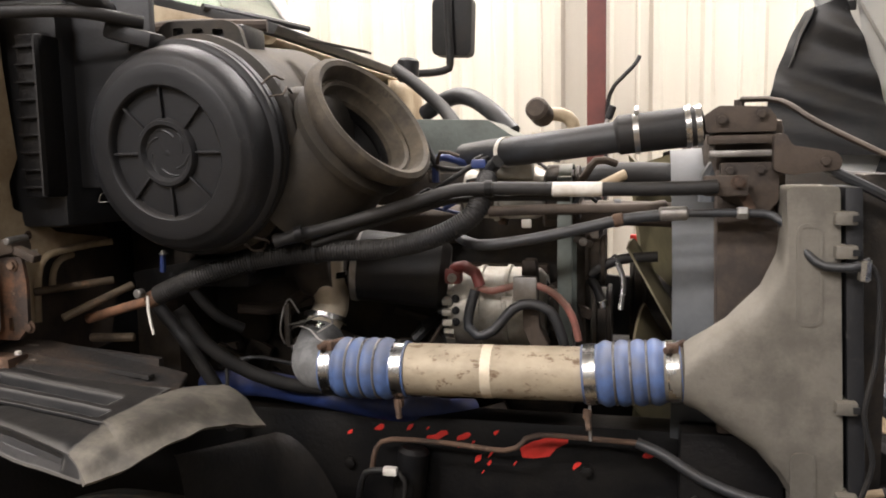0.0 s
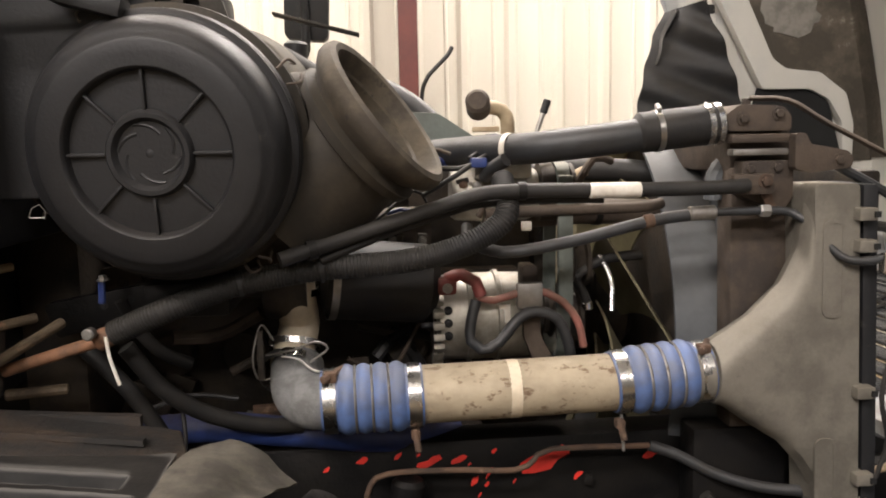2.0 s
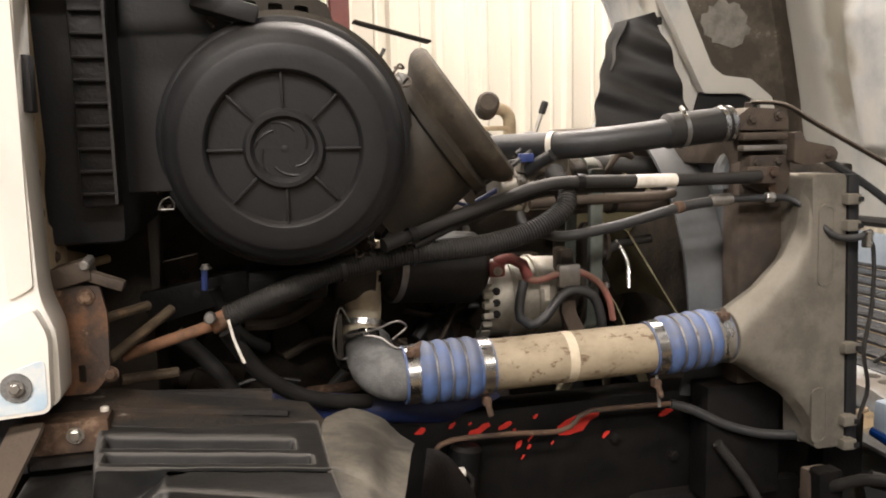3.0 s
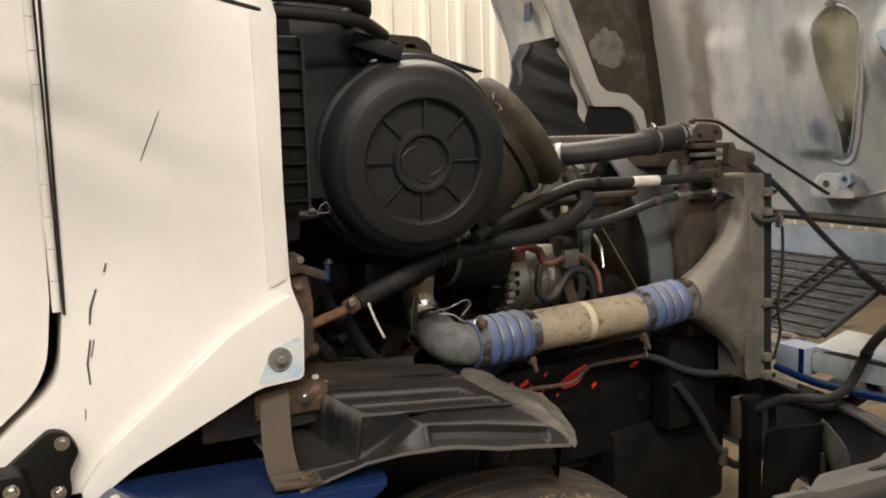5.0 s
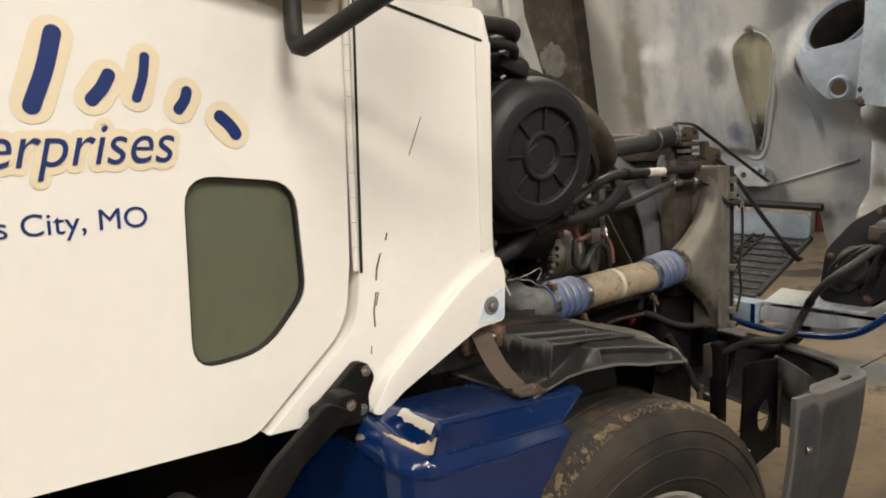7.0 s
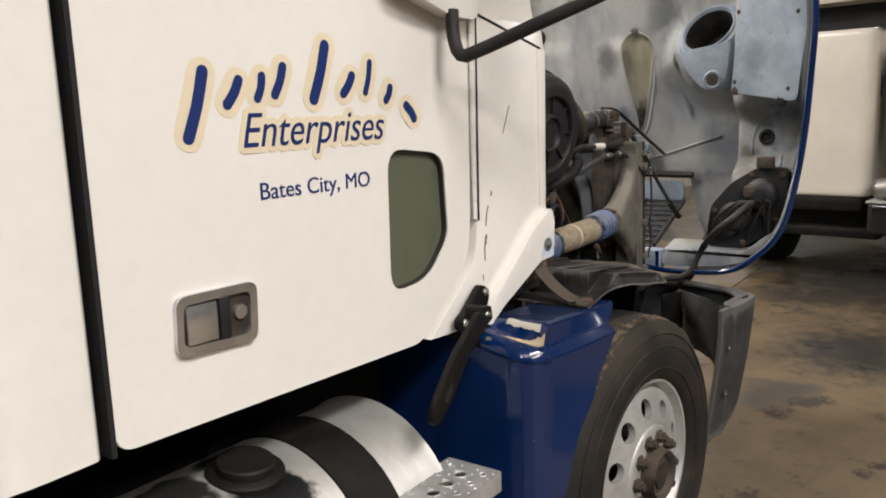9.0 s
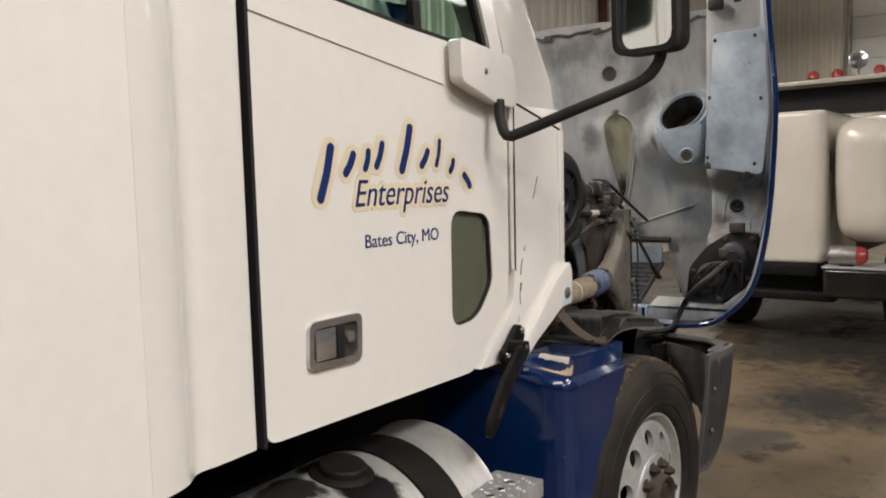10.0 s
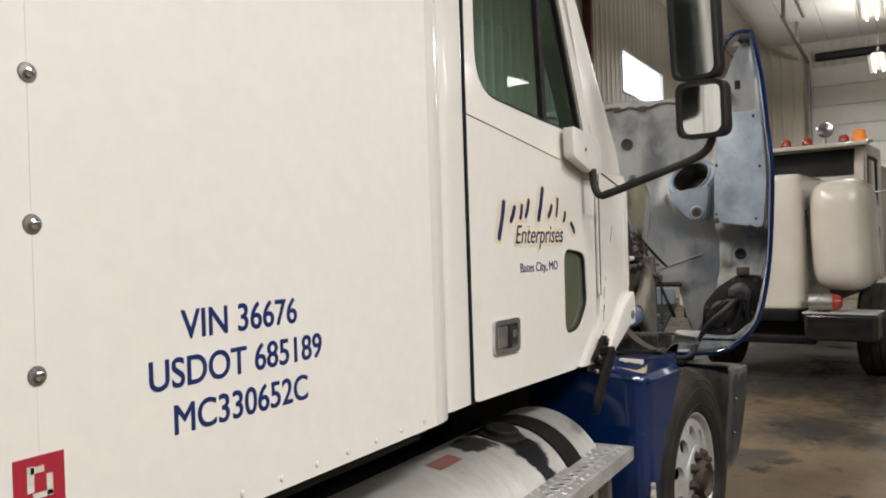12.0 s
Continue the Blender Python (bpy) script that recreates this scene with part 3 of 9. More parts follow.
# ---------------------------------------------------------------- the building
def concrete():
    m = surf("concrete_floor", (0.172, 0.123, 0.066), (0.104, 0.073, 0.038), rough=0.5, scale=1.1, amount=0.9, bump=0.12, grain=45, spots=(0.05, 0.042, 0.033), spotat=0.58, spotscale=1.7)
    nt = m.node_tree
    N, K = nt.nodes, nt.links
    b = N["Principled BSDF"]
    geo = N.new("ShaderNodeNewGeometry")
    wet = N.new("ShaderNodeTexNoise")
    wet.inputs["Scale"].default_value, wet.inputs["Detail"].default_value = 0.75, 5
    K.new(geo.outputs["Position"], wet.inputs["Vector"])
    r = N.new("ShaderNodeMapRange")
    r.inputs[1].default_value, r.inputs[2].default_value = 0.54, 0.60
    K.new(wet.outputs[0], r.inputs[0])
    old = b.inputs["Base Color"].links[0].from_socket
    x = N.new("ShaderNodeMix")
    x.data_type = "RGBA"
    x.inputs[7].default_value = (0.03, 0.024, 0.017, 1)
    K.new(r.outputs[0], x.inputs["Factor"])
    K.new(old, x.inputs[6])
    K.new(x.outputs[2], b.inputs["Base Color"])
    rough = b.inputs["Roughness"].links[0].from_socket
    y = N.new("ShaderNodeMix")
    y.inputs[3].default_value = 0.32
    K.new(r.outputs[0], y.inputs[0])
    K.new(rough, y.inputs[2])
    K.new(y.outputs[0], b.inputs["Roughness"])
    fine = N.new("ShaderNodeTexNoise")
    fine.inputs["Scale"].default_value, fine.inputs["Detail"].default_value, fine.inputs["Roughness"].default_value = 6.5, 8, 0.7
    K.new(geo.outputs["Position"], fine.inputs["Vector"])
    fr = N.new("ShaderNodeMapRange")
    fr.inputs[1].default_value, fr.inputs[2].default_value, fr.inputs[4].default_value = 0.57, 0.66, 0.8
    K.new(fine.outputs[0], fr.inputs[0])
    fx = N.new("ShaderNodeMix")
    fx.data_type = "RGBA"
    fx.inputs[7].default_value = (0.045, 0.034, 0.023, 1)
    K.new(fr.outputs[0], fx.inputs["Factor"])
    K.new(x.outputs[2], fx.inputs[6])
    K.new(fx.outputs[2], b.inputs["Base Color"])
    # Darker patches beside and under the parked truck, and under the engine bay.
    stain_or_light(m, [((2.42, 0.75, 0), (0.75, 0.62, 1), (0.016, 0.0145, 0.013), 0.97), ((3.7, 0.3, 0), (1.2, 0.5, 1), (0.018, 0.016, 0.014), 0.92), ((4.6, 0.9, 0), (1.4, 0.9, 1), (0.018, 0.016, 0.014), 0.85), ((5.2, 1.0, 0), (1.6, 1.3, 1), (0.02, 0.018, 0.016), 0.9), ((3.9, 1.3, 0), (0.5, 0.6, 1), (0.03, 0.026, 0.022), 0.7), ((-1.0, 2.0, 0), (1.5, 0.9, 1), (0.02, 0.018, 0.016), 0.8)])
    return m


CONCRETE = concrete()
XW, XE, YS, YN, ZC = -13.0, 23.0, -9.0, 5.2, 7.6
floor_slabs = bmesh.new()
xs, ys = [XW, -6.0, -0.2, 5.1, 10.6, 16.0, XE], [YS, -3.6, 1.95, YN]
for x0, x1 in zip(xs, xs[1:]):
    for y0, y1 in zip(ys, ys[1:]):
        box(((x0 + x1) / 2, (y0 + y1) / 2, -0.1), (x1 - x0 - 0.008, y1 - y0 - 0.008, 0.2), 0.003, bm=floor_slabs, seg=1)
box(((XW + XE) / 2, (YS + YN) / 2, -0.16), (XE - XW, YN - YS, 0.3), bm=floor_slabs)
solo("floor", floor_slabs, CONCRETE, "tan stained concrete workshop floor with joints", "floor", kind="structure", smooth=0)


def ribbed(a, b, z0, z1, step=0.305, deep=0.028, bm=None):
    """Ribbed wall sheet from a to b in plan; the ribs stand to the left of the way from a to b."""
    bm = bm or bmesh.new()
    a, b = Vector((*a, 0)), Vector((*b, 0))
    L = (b - a).length
    d = (b - a) / L
    n = Vector((-d.y, d.x, 0))
    prof = [(0, 0)]
    k = 0
    while k * step < L:
        s = k * step
        for ds, h in ((0.06, 0), (0.085, 1), (0.125, 1), (0.15, 0), (0.205, 0), (0.213, 0.3), (0.225, 0.3), (0.233, 0)):
            if s + ds < L:
                prof.append((s + ds, h * deep))
        k += 1
    prof.append((L, 0))
    lo = [bm.verts.new(a + d * s + n * h + Vector((0, 0, z0))) for s, h in prof]
    hi = [bm.verts.new(a + d * s + n * h + Vector((0, 0, z1))) for s, h in prof]
    for i in range(len(prof) - 1):
        bm.faces.new((lo[i], lo[i + 1], hi[i + 1], hi[i]))
    return bm


WIN = (12.1, 15.5, 4.72, 5.7)
bm = bmesh.new()
ribbed((WIN[0], YN), (XW, YN), 0, ZC, bm=bm)
ribbed((XE, YN), (WIN[1], YN), 0, ZC, bm=bm)
ribbed((WIN[1], YN), (WIN[0], YN), 0, WIN[2], bm=bm)
ribbed((WIN[1], YN), (WIN[0], YN), WIN[3], ZC, bm=bm)
for x0, x1, z0, z1 in ((XW, WIN[0], 0, ZC), (WIN[1], XE, 0, ZC), (WIN[0], WIN[1], 0, WIN[2]), (WIN[0], WIN[1], WIN[3], ZC)):
    box(((x0 + x1) / 2, YN + 0.13, (z0 + z1) / 2), (x1 - x0, 0.2, z1 - z0), bm=bm)
solo("wall_north", bm, SHEET, "cream ribbed metal wall sheeting", "wall", kind="structure", smooth=20)
bm = ribbed((XE, YS), (XE, YN), 0, ZC)
box((XE + 0.13, (YS + YN) / 2, ZC / 2), (0.2, YN - YS, ZC), bm=bm)
solo("wall_east", bm, SHEET, "cream ribbed metal end wall", "wall", kind="structure", smooth=20)
# Unseen wall that closes the room; its dark grey is made up.
bm = ribbed((XW, YN), (XW, YS), 0, ZC)
box((XW - 0.13, (YS + YN) / 2, ZC / 2), (0.2, YN - YS, ZC), bm=bm)
solo("wall_west", bm, DIMWALL, "unseen grey ribbed metal end wall", "wall", kind="structure", smooth=20)
bm = ribbed((XW, YS), (XE, YS), 0, ZC)
box(((XW + XE) / 2, YS - 0.13, ZC / 2), (XE - XW, 0.2, ZC), bm=bm)
solo("wall_south", bm, DIMWALL, "unseen grey ribbed metal wall sheeting", "wall", kind="structure", smooth=20)
bm = bmesh.new()
y = YS
while y < YN:
    box(((XW + XE) / 2, y + 0.45, ZC + 0.05), (XE - XW, 0.90, 0.1), 0.012, bm=bm, seg=1)
    y += 0.912
box(((XW + XE) / 2, (YS + YN) / 2, ZC + 0.16), (XE - XW, YN - YS, 0.1), bm=bm)
solo("ceiling", bm, CEIL, "white metal ceiling panels", "ceiling", kind="structure", smooth=0)
bm = box(((XW + XE) / 2, YN - 0.06, ZC - 0.12), (XE - XW, 0.10, 0.16), 0.01)
solo("trim", bm, SHEET, "cream eave trim along the wall top", "trim", kind="structure")
win = thing("window_1", "bright daylit strip window high in the wall", "window", ((WIN[0] + WIN[1]) / 2, YN, WIN[2]), kind="structure")
bm = bmesh.new()
for x0, x1, z0, z1 in ((WIN[0], WIN[1], WIN[2], WIN[2] + 0.06), (WIN[0], WIN[1], WIN[3] - 0.06, WIN[3]), (WIN[0], WIN[0] + 0.06, WIN[2] + 0.06, WIN[3] - 0.06), (WIN[1] - 0.06, WIN[1], WIN[2] + 0.06, WIN[3] - 0.06)):
    box(((x0 + x1) / 2, YN + 0.03, (z0 + z1) / 2), (x1 - x0, 0.12, z1 - z0), 0.005, bm=bm)
part("window_frame", bm, CEIL, win)
part("pane", box(((WIN[0] + WIN[1]) / 2, YN + 0.09, (WIN[2] + WIN[3]) / 2), (WIN[1] - WIN[0] - 0.12, 0.01, WIN[3] - WIN[2] - 0.12)), DAY, win)

for px in (-0.26, 9.7, 19.2):
    bm = box((px, YN - 0.20, ZC / 2), (0.11, 0.012, ZC))
    box((px, YN - 0.05, ZC / 2), (0.11, 0.012, ZC), bm=bm)
    box((px, YN - 0.125, ZC / 2), (0.012, 0.14, ZC), bm=bm)
    solo("steel_column", bm, REDIRON, "dark red painted steel wall column", "column", "wall columns", kind="structure", smooth=0)
bm = tube([(0.00, 4.97, 2.12), (-0.03, 4.96, 2.07), (-0.10, 4.96, 2.0), (-0.16, 4.96, 1.93), (-0.19, 4.985, 1.80), (-0.20, 4.987, 1.3), (-0.20, 4.987, 0.02)], 0.013)
solo("hanging_cable", bm, RUBBER, "dark cable hanging beside the red column", "cable")

# end wall: overhead door with its rails
od = thing("overhead_door", "white sectional overhead door, closed", "garage door", (XE - 0.1, -1.2, 0))
z = 0.0
for k in range(11):
    part("panel", box((XE - 0.10, -1.2, z + 0.31), (0.06, 7.3, 0.60), 0.012), CEIL, od)
    z += 0.615
rail = thing("door_track", "steel overhead door track and shaft", "door track", (XE - 0.2, 2.5, 0))
part("track", box((XE - 0.2, 2.52, 3.5), (0.10, 0.09, 6.9), 0.01), DULL, rail)
part("track", box((XE - 3.2, 2.52, 6.98), (6.2, 0.09, 0.10), 0.01), DULL, rail)
part("shaft", rod((XE - 0.3, 2.3, 7.05), (XE - 0.3, -4.8, 7.05), 0.13), RUBBER, rail)
part("hanger", rod((XE - 6.0, 2.52, 7.0), (XE - 6.0, 2.52, ZC), 0.05), DULL, rail)
part("hanger", rod((XE - 3.0, 2.52, 7.0), (XE - 3.0, 2.52, ZC), 0.05), DULL, rail)
opener = thing("ceiling_pipework", "dark pipes hung below the ceiling", "pipes", (12, 1.5, 7.2))
part("pipe", rod((6.0, 4.4, 7.0), (22.5, 4.4, 7.0), 0.035), DULL, opener)
part("pipe", rod((10.0, 4.4, 6.9), (13.5, -6.0, 6.9), 0.03), DULL, opener)
part("pipe", rod((11.5, 2.2, 7.35), (17.5, 2.1, 7.1), 0.06), DULL, opener)
for hx in (8.5, 14.0, 19.0):
    part("hanger", rod((hx, 4.4, 7.0), (hx, 4.4, ZC), 0.02), DULL, opener)

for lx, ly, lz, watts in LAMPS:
    fx = thing("ceiling_light", "long warm fluorescent ceiling fixture or added fill, lit", "ceiling light", (lx, ly, lz), "ceiling lights")
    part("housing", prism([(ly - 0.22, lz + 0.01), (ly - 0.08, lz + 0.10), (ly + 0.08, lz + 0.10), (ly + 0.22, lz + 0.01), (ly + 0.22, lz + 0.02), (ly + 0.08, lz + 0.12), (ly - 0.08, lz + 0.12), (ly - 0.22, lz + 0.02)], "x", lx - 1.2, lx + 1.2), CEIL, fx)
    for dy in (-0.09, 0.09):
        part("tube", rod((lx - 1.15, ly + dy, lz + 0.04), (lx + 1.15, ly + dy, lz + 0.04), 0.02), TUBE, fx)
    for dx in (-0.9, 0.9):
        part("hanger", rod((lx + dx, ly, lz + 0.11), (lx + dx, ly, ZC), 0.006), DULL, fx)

# ---------------------------------------------------------------- cab
SY = 1.14      # outer face of the cab's side
FY = 2 * YC - SY
cab = thing("truck_cab", "white conventional truck cab with its door shut", "truck", (-1.9, YC, 1.0))
DOOR = rounded([(-2.447, 1.088), (-1.69, 1.080), (-1.50, 1.245), (-1.487, 1.36), (-1.476, 1.83), (-1.50, 1.985), (-1.76, 2.62), (-2.447, 2.64)], [0.035, 0.03, 0.05, 0.0, 0.0, 0.0, 0.05, 0.05])
GLASSO = rounded([(-2.385, 2.02), (-1.95, 1.982), (-1.555, 1.958), (-1.80, 2.54), (-2.385, 2.55)], [0.13, 0.0, 0.02, 0.03, 0.05])
PEEP = rounded([(-1.781, 1.535), (-1.588, 1.513), (-1.576, 1.316), (-1.656, 1.226), (-1.787, 1.216)], [0.055, 0.05, 0.03, 0.05, 0.05])
for side, y0, y1 in (("near", SY, SY + 0.05), ("far", FY, FY - 0.05)):
    door = part("door", plate(DOOR, [GLASSO] + ([PEEP] if side == "near" else []), "y", y0, y1), WHITE, cab, "white door with blue lettering" if side == "near" else "", smooth=0)
    s = 1 if side == "near" else -1
    part("side_glass", plate(rounded([(-2.40, 2.0), (-1.55, 1.945), (-1.79, 2.555), (-2.40, 2.565)], 0.02), [], "y", y0 + s * 0.022, y0 + s * 0.027), GREENGLASS, door, "green tinted glass", smooth=0)
    part("glass_seal", plate(GLASSO, [rounded([(-2.373, 2.032), (-1.95, 1.996), (-1.580, 1.974), (-1.81, 2.527), (-2.373, 2.537)], [0.12, 0, 0.02, 0.03, 0.05])], "y", y0 + s * 0.010, y0 + s * 0.030), RUBBER, door, smooth=0)
    part("divider_bar", prism([(-1.905, 1.99), (-1.875, 1.985), (-1.915, 2.54), (-1.945, 2.54)], "y", y0 + s * 0.008, y0 + s * 0.03), RUBBER, door, smooth=0)
    if side == "near":
        near_door = door
# the pressed belt line below the window
part("belt_moulding", prism([(-2.447, 1.945), (-1.80, 1.858), (-1.80, 1.868), (-2.447, 1.957)], "y", SY - 0.004, SY + 0.002), WHITE, near_door)
part("peep_glass", plate(rounded([(-1.787, 1.541), (-1.582, 1.519), (-1.570, 1.312), (-1.652, 1.220), (-1.793, 1.210)], 0.05), [], "y", SY + 0.016, SY + 0.021), PEEPGLASS, near_door, "smoked lower door window, reflections put in its colour", smooth=0)
part("glass_seal", plate(PEEP, [rounded([(-1.777, 1.531), (-1.592, 1.510), (-1.580, 1.318), (-1.658, 1.230), (-1.783, 1.2205)], [0.05, 0.045, 0.03, 0.045, 0.045])], "y", SY + 0.004, SY + 0.02), RUBBER, near_door, smooth=0)
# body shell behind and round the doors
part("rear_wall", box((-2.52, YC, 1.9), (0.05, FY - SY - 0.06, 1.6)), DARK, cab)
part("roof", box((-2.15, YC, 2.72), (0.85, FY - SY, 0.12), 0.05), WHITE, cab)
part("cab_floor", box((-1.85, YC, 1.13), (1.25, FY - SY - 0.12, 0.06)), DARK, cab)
part("firewall", box((-1.22, YC, 1.5), (0.06, FY - SY - 0.05, 0.80)), PLASTIC, cab)
part("inner_trim", box((-1.68, SY + 0.24, 1.40), (0.42, 0.02, 0.52), 0.01), TRIM, cab)
part("inner_shelf", box((-1.68, SY + 0.15, 1.19), (0.42, 0.16, 0.03), 0.01), TRIM, cab)
part("dashboard", box((-1.42, YC, 1.80), (0.36, FY - SY - 0.14, 0.24), 0.06), PLASTIC, cab)
ws = [(-1.23, 1.90), (-1.20, 1.90), (-1.75, 2.66), (-1.78, 2.66)]
part("windshield", prism(ws, "y", SY + 0.13, FY - 0.13), GREENGLASS, cab, smooth=0)
for y0, y1 in ((SY + 0.0, SY + 0.13), (FY - 0.13, FY)):
    part("windshield_pillar", prism([(-1.47, 1.83), (-1.17, 1.83), (-1.20, 1.92), (-1.74, 2.68), (-1.86, 2.66), (-1.49, 1.99)], "y", y0, y1, 0.012), WHITE, cab)
# cowl side panel with its swept foot
COWL = rounded([(-1.47, 1.83), (-1.47, 1.37), (-1.486, 1.24), (-1.67, 1.082), (-1.455, 1.076), (-1.40, 1.12), (-1.215, 1.205), (-1.132, 1.20), (-1.130, 1.30), (-1.147, 1.345), (-1.151, 1.58), (-1.146, 1.76), (-1.165, 1.83)], [0, 0, 0.04, 0.0, 0.02, 0.04, 0.03, 0.02, 0.02, 0.02, 0, 0, 0.02])
cowl = part("cowl_panel", prism(COWL, "y", SY - 0.012, SY + 0.06, 0.006), WHITE, cab, "white cowl panel with dark scrapes")


part("cowl_foot", prism(rounded([(-1.152, 1.338), (-1.136, 1.30), (-1.140, 1.20), (-1.21, 1.195), (-1.40, 1.105), (-1.452, 1.070), (-1.475, 1.078), (-1.43, 1.14), (-1.25, 1.285)], 0.012), "y", SY - 0.034, SY - 0.006, 0.012, seg=3), WHITE, cab, "flared white cowl foot")
part("cowl_edge_strip", prism(rounded([(-1.188, 1.765), (-1.149, 1.765), (-1.153, 1.36), (-1.183, 1.345)], 0.006), "y", SY - 0.016, SY - 0.006, 0.003), WHITE, cab)
part("primer_patch", prism(rounded([(-1.19, 1.255), (-1.142, 1.272), (-1.143, 1.205), (-1.215, 1.200)], 0.012), "y", SY - 0.0352, SY - 0.0335), PRIMER, cab, "pale blue primer patch")

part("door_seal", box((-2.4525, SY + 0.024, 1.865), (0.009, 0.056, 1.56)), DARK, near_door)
# hinge, seam and scrapes
for k in range(11):
    part("hinge_knuckle", lathe((-1.479, SY - 0.008, 1.345 + k * 0.0445), (0, 0, 1), [(0, 0), (0, 0.006), (0.0435, 0.006), (0.0435, 0)], 10), WHITE, near_door)
part("door_seam", prism([(-1.4725, 1.34), (-1.4685, 1.34), (-1.462, 1.84), (-1.466, 1.84)], "y", SY - 0.0145, SY - 0.0115), DARK, cab)
part("panel_seam", prism([(-1.47, 1.835), (-1.17, 1.765), (-1.17, 1.770), (-1.47, 1.840)], "y", SY - 0.0145, SY - 0.0115), DARK, cab)
random.seed(5)
for line, w in (([(-1.325, 1.62), (-1.340, 1.585), (-1.355, 1.55)], 0.0012), ([(-1.428, 1.372), (-1.437, 1.345), (-1.440, 1.322)], 0.0032), ([(-1.441, 1.300), (-1.447, 1.265), (-1.446, 1.235)], 0.0030), ([(-1.436, 1.30), (-1.441, 1.275)], 0.0016), ([(-1.412, 1.408), (-1.415, 1.395)], 0.0028), ([(-1.455, 1.20), (-1.456, 1.185)], 0.0012), ([(-1.27, 1.215), (-1.285, 1.203)], 0.0022)):
    a, b = line[0], line[-1]
    flat = [(p[0] - w / 2 * (0.5 + 0.5 * (k % 2)), p[1]) for k, p in enumerate(line)] + [(p[0] + w / 2, p[1]) for p in line[::-1]]
    part("scrape", prism(flat, "y", SY - 0.0135, SY - 0.0117), SOOT, cowl, "dark scrape")
part("fairing_bolt", bolt((-1.178, SY - 0.040, 1.237), (0, -1, 0), 0.007, 0.005), DULL, cowl)
part("bolt_cup", lathe((-1.178, SY - 0.035, 1.237), (0, -1, 0), [(0, 0), (0, 0.019), (0.0025, 0.019), (0.0015, 0.013), (0.0015, 0)], 20), ELBOW, cowl)

# door handle
hd = part("handle_frame", plate(rounded([(-2.3300, 1.214), (-2.1630, 1.208), (-2.1580, 1.318), (-2.3250, 1.318)], 0.022), [rounded([(-2.3160, 1.230), (-2.1780, 1.224), (-2.1740, 1.302), (-2.3120, 1.302)], 0.014)], "y", SY - 0.010, SY + 0.001), HANDLE, near_door, "worn chrome paddle handle")
part("handle_bowl", box((-2.2450, SY - 0.0005, 1.264), (0.15, 0.003, 0.094)), BLOCK, near_door)
part("handle_paddle", box((-2.2780, SY - 0.007, 1.265), (0.062, 0.010, 0.068), 0.004), HANDLE, near_door)
part("handle_grip", box((-2.2330, SY - 0.008, 1.265), (0.022, 0.012, 0.076), 0.004), PLASTIC, near_door)
part("lock", lathe((-2.1960, SY - 0.001, 1.268), (0, -1, 0), [(0, 0), (0, 0.014), (0.008, 0.013), (0.008, 0)], 18), HANDLE, near_door)

# lettering on the door and sleeper; the owner's name is drawn as plain strokes
LY = SY - 0.0008


def stroke(name, pts, w, material, parent, y, label=""):
    bm = bmesh.new()
    line = spline([(p[0], y, p[1]) for p in pts], 0.008)
    A, B = [], []
    for i, p in enumerate(line):
        t = (line[min(i + 1, len(line) - 1)] - line[max(i - 1, 0)]).normalized()
        n = Vector((-t.z, 0, t.x)) * w * 0.5
        A.append(bm.verts.new(p + n))
        B.append(bm.verts.new(p - n))
    for i in range(len(line) - 1):
        bm.faces.new((A[i], A[i + 1], B[i + 1], B[i]))
    for end, p, other in ((0, line[0], line[1]), (-1, line[-1], line[-2])):
        t = (p - other).normalized()
        n = Vector((-t.z, 0, t.x))
        arc = [bm.verts.new(p + (n * math.cos(a) + t * math.sin(a)) * w * 0.5) for a in [math.pi * k / 10 for k in range(11)]]
        bm.faces.new(arc)
    return part(name, bm, material, parent, label, smooth=0)


# each letter of the name: foot, head and width of its bar
BARS = [((-2.268, 1.578), (-2.232, 1.686), 0.034), ((-2.186, 1.632), (-2.160, 1.672), 0.030), ((-2.120, 1.642), (-2.108, 1.680), 0.026), ((-2.080, 1.648), (-2.058, 1.698), 0.028),
        ((-1.985, 1.640), (-1.950, 1.740), 0.036), ((-1.905, 1.650), (-1.880, 1.684), 0.030), ((-1.842, 1.652), (-1.826, 1.712), 0.022), ((-1.780, 1.636), (-1.766, 1.662), 0.026), ((-1.715, 1.624), (-1.690, 1.596), 0.030)]
for k, (a, b, w) in enumerate(BARS):
    up = (Vector(b) - Vector(a)).normalized() * -0.004
    a2, b2 = Vector(a) - up, Vector(b) + up
    w *= 0.66
    stroke("halo_bar", [tuple(a2), tuple((a2 + b2) / 2), tuple(b2)], w + 0.034, HALO, near_door, LY - 0.0003 - 0.00002 * k)
    stroke("name_bar", [a, ((a[0] + b[0]) / 2 + 0.003, (a[1] + b[1]) / 2), b], w, DECAL, near_door, LY - 0.0016)
text("halo", "Enterprises", (-2.165, LY - 0.0004, 1.556), 0.088, SIDE, HALO, near_door, "pale tan outline", shear=0.28, stretch=0.92, halo=0.0115)
text("lettering", "Enterprises", (-2.165, LY - 0.0018, 1.556), 0.088, SIDE, DECAL, near_door, "blue slanted lettering", shear=0.28, stretch=0.92, bold=-0.0002)
text("lettering", "Bates City, MO", (-2.131, LY - 0.0003, 1.460), 0.0445, SIDE, DECAL, near_door, "blue plain lettering", stretch=1.05)

# the door stands a little skew: its rear edge lies further in than its hinge
for ob in [o for o in cab.children_recursive]:
    for v in ob.data.vertices:
        wx, wy = v.co.x - 1.9, v.co.y + YC
        if wy < 1.5:
            v.co.y += -0.05 * (wx + 1.48)

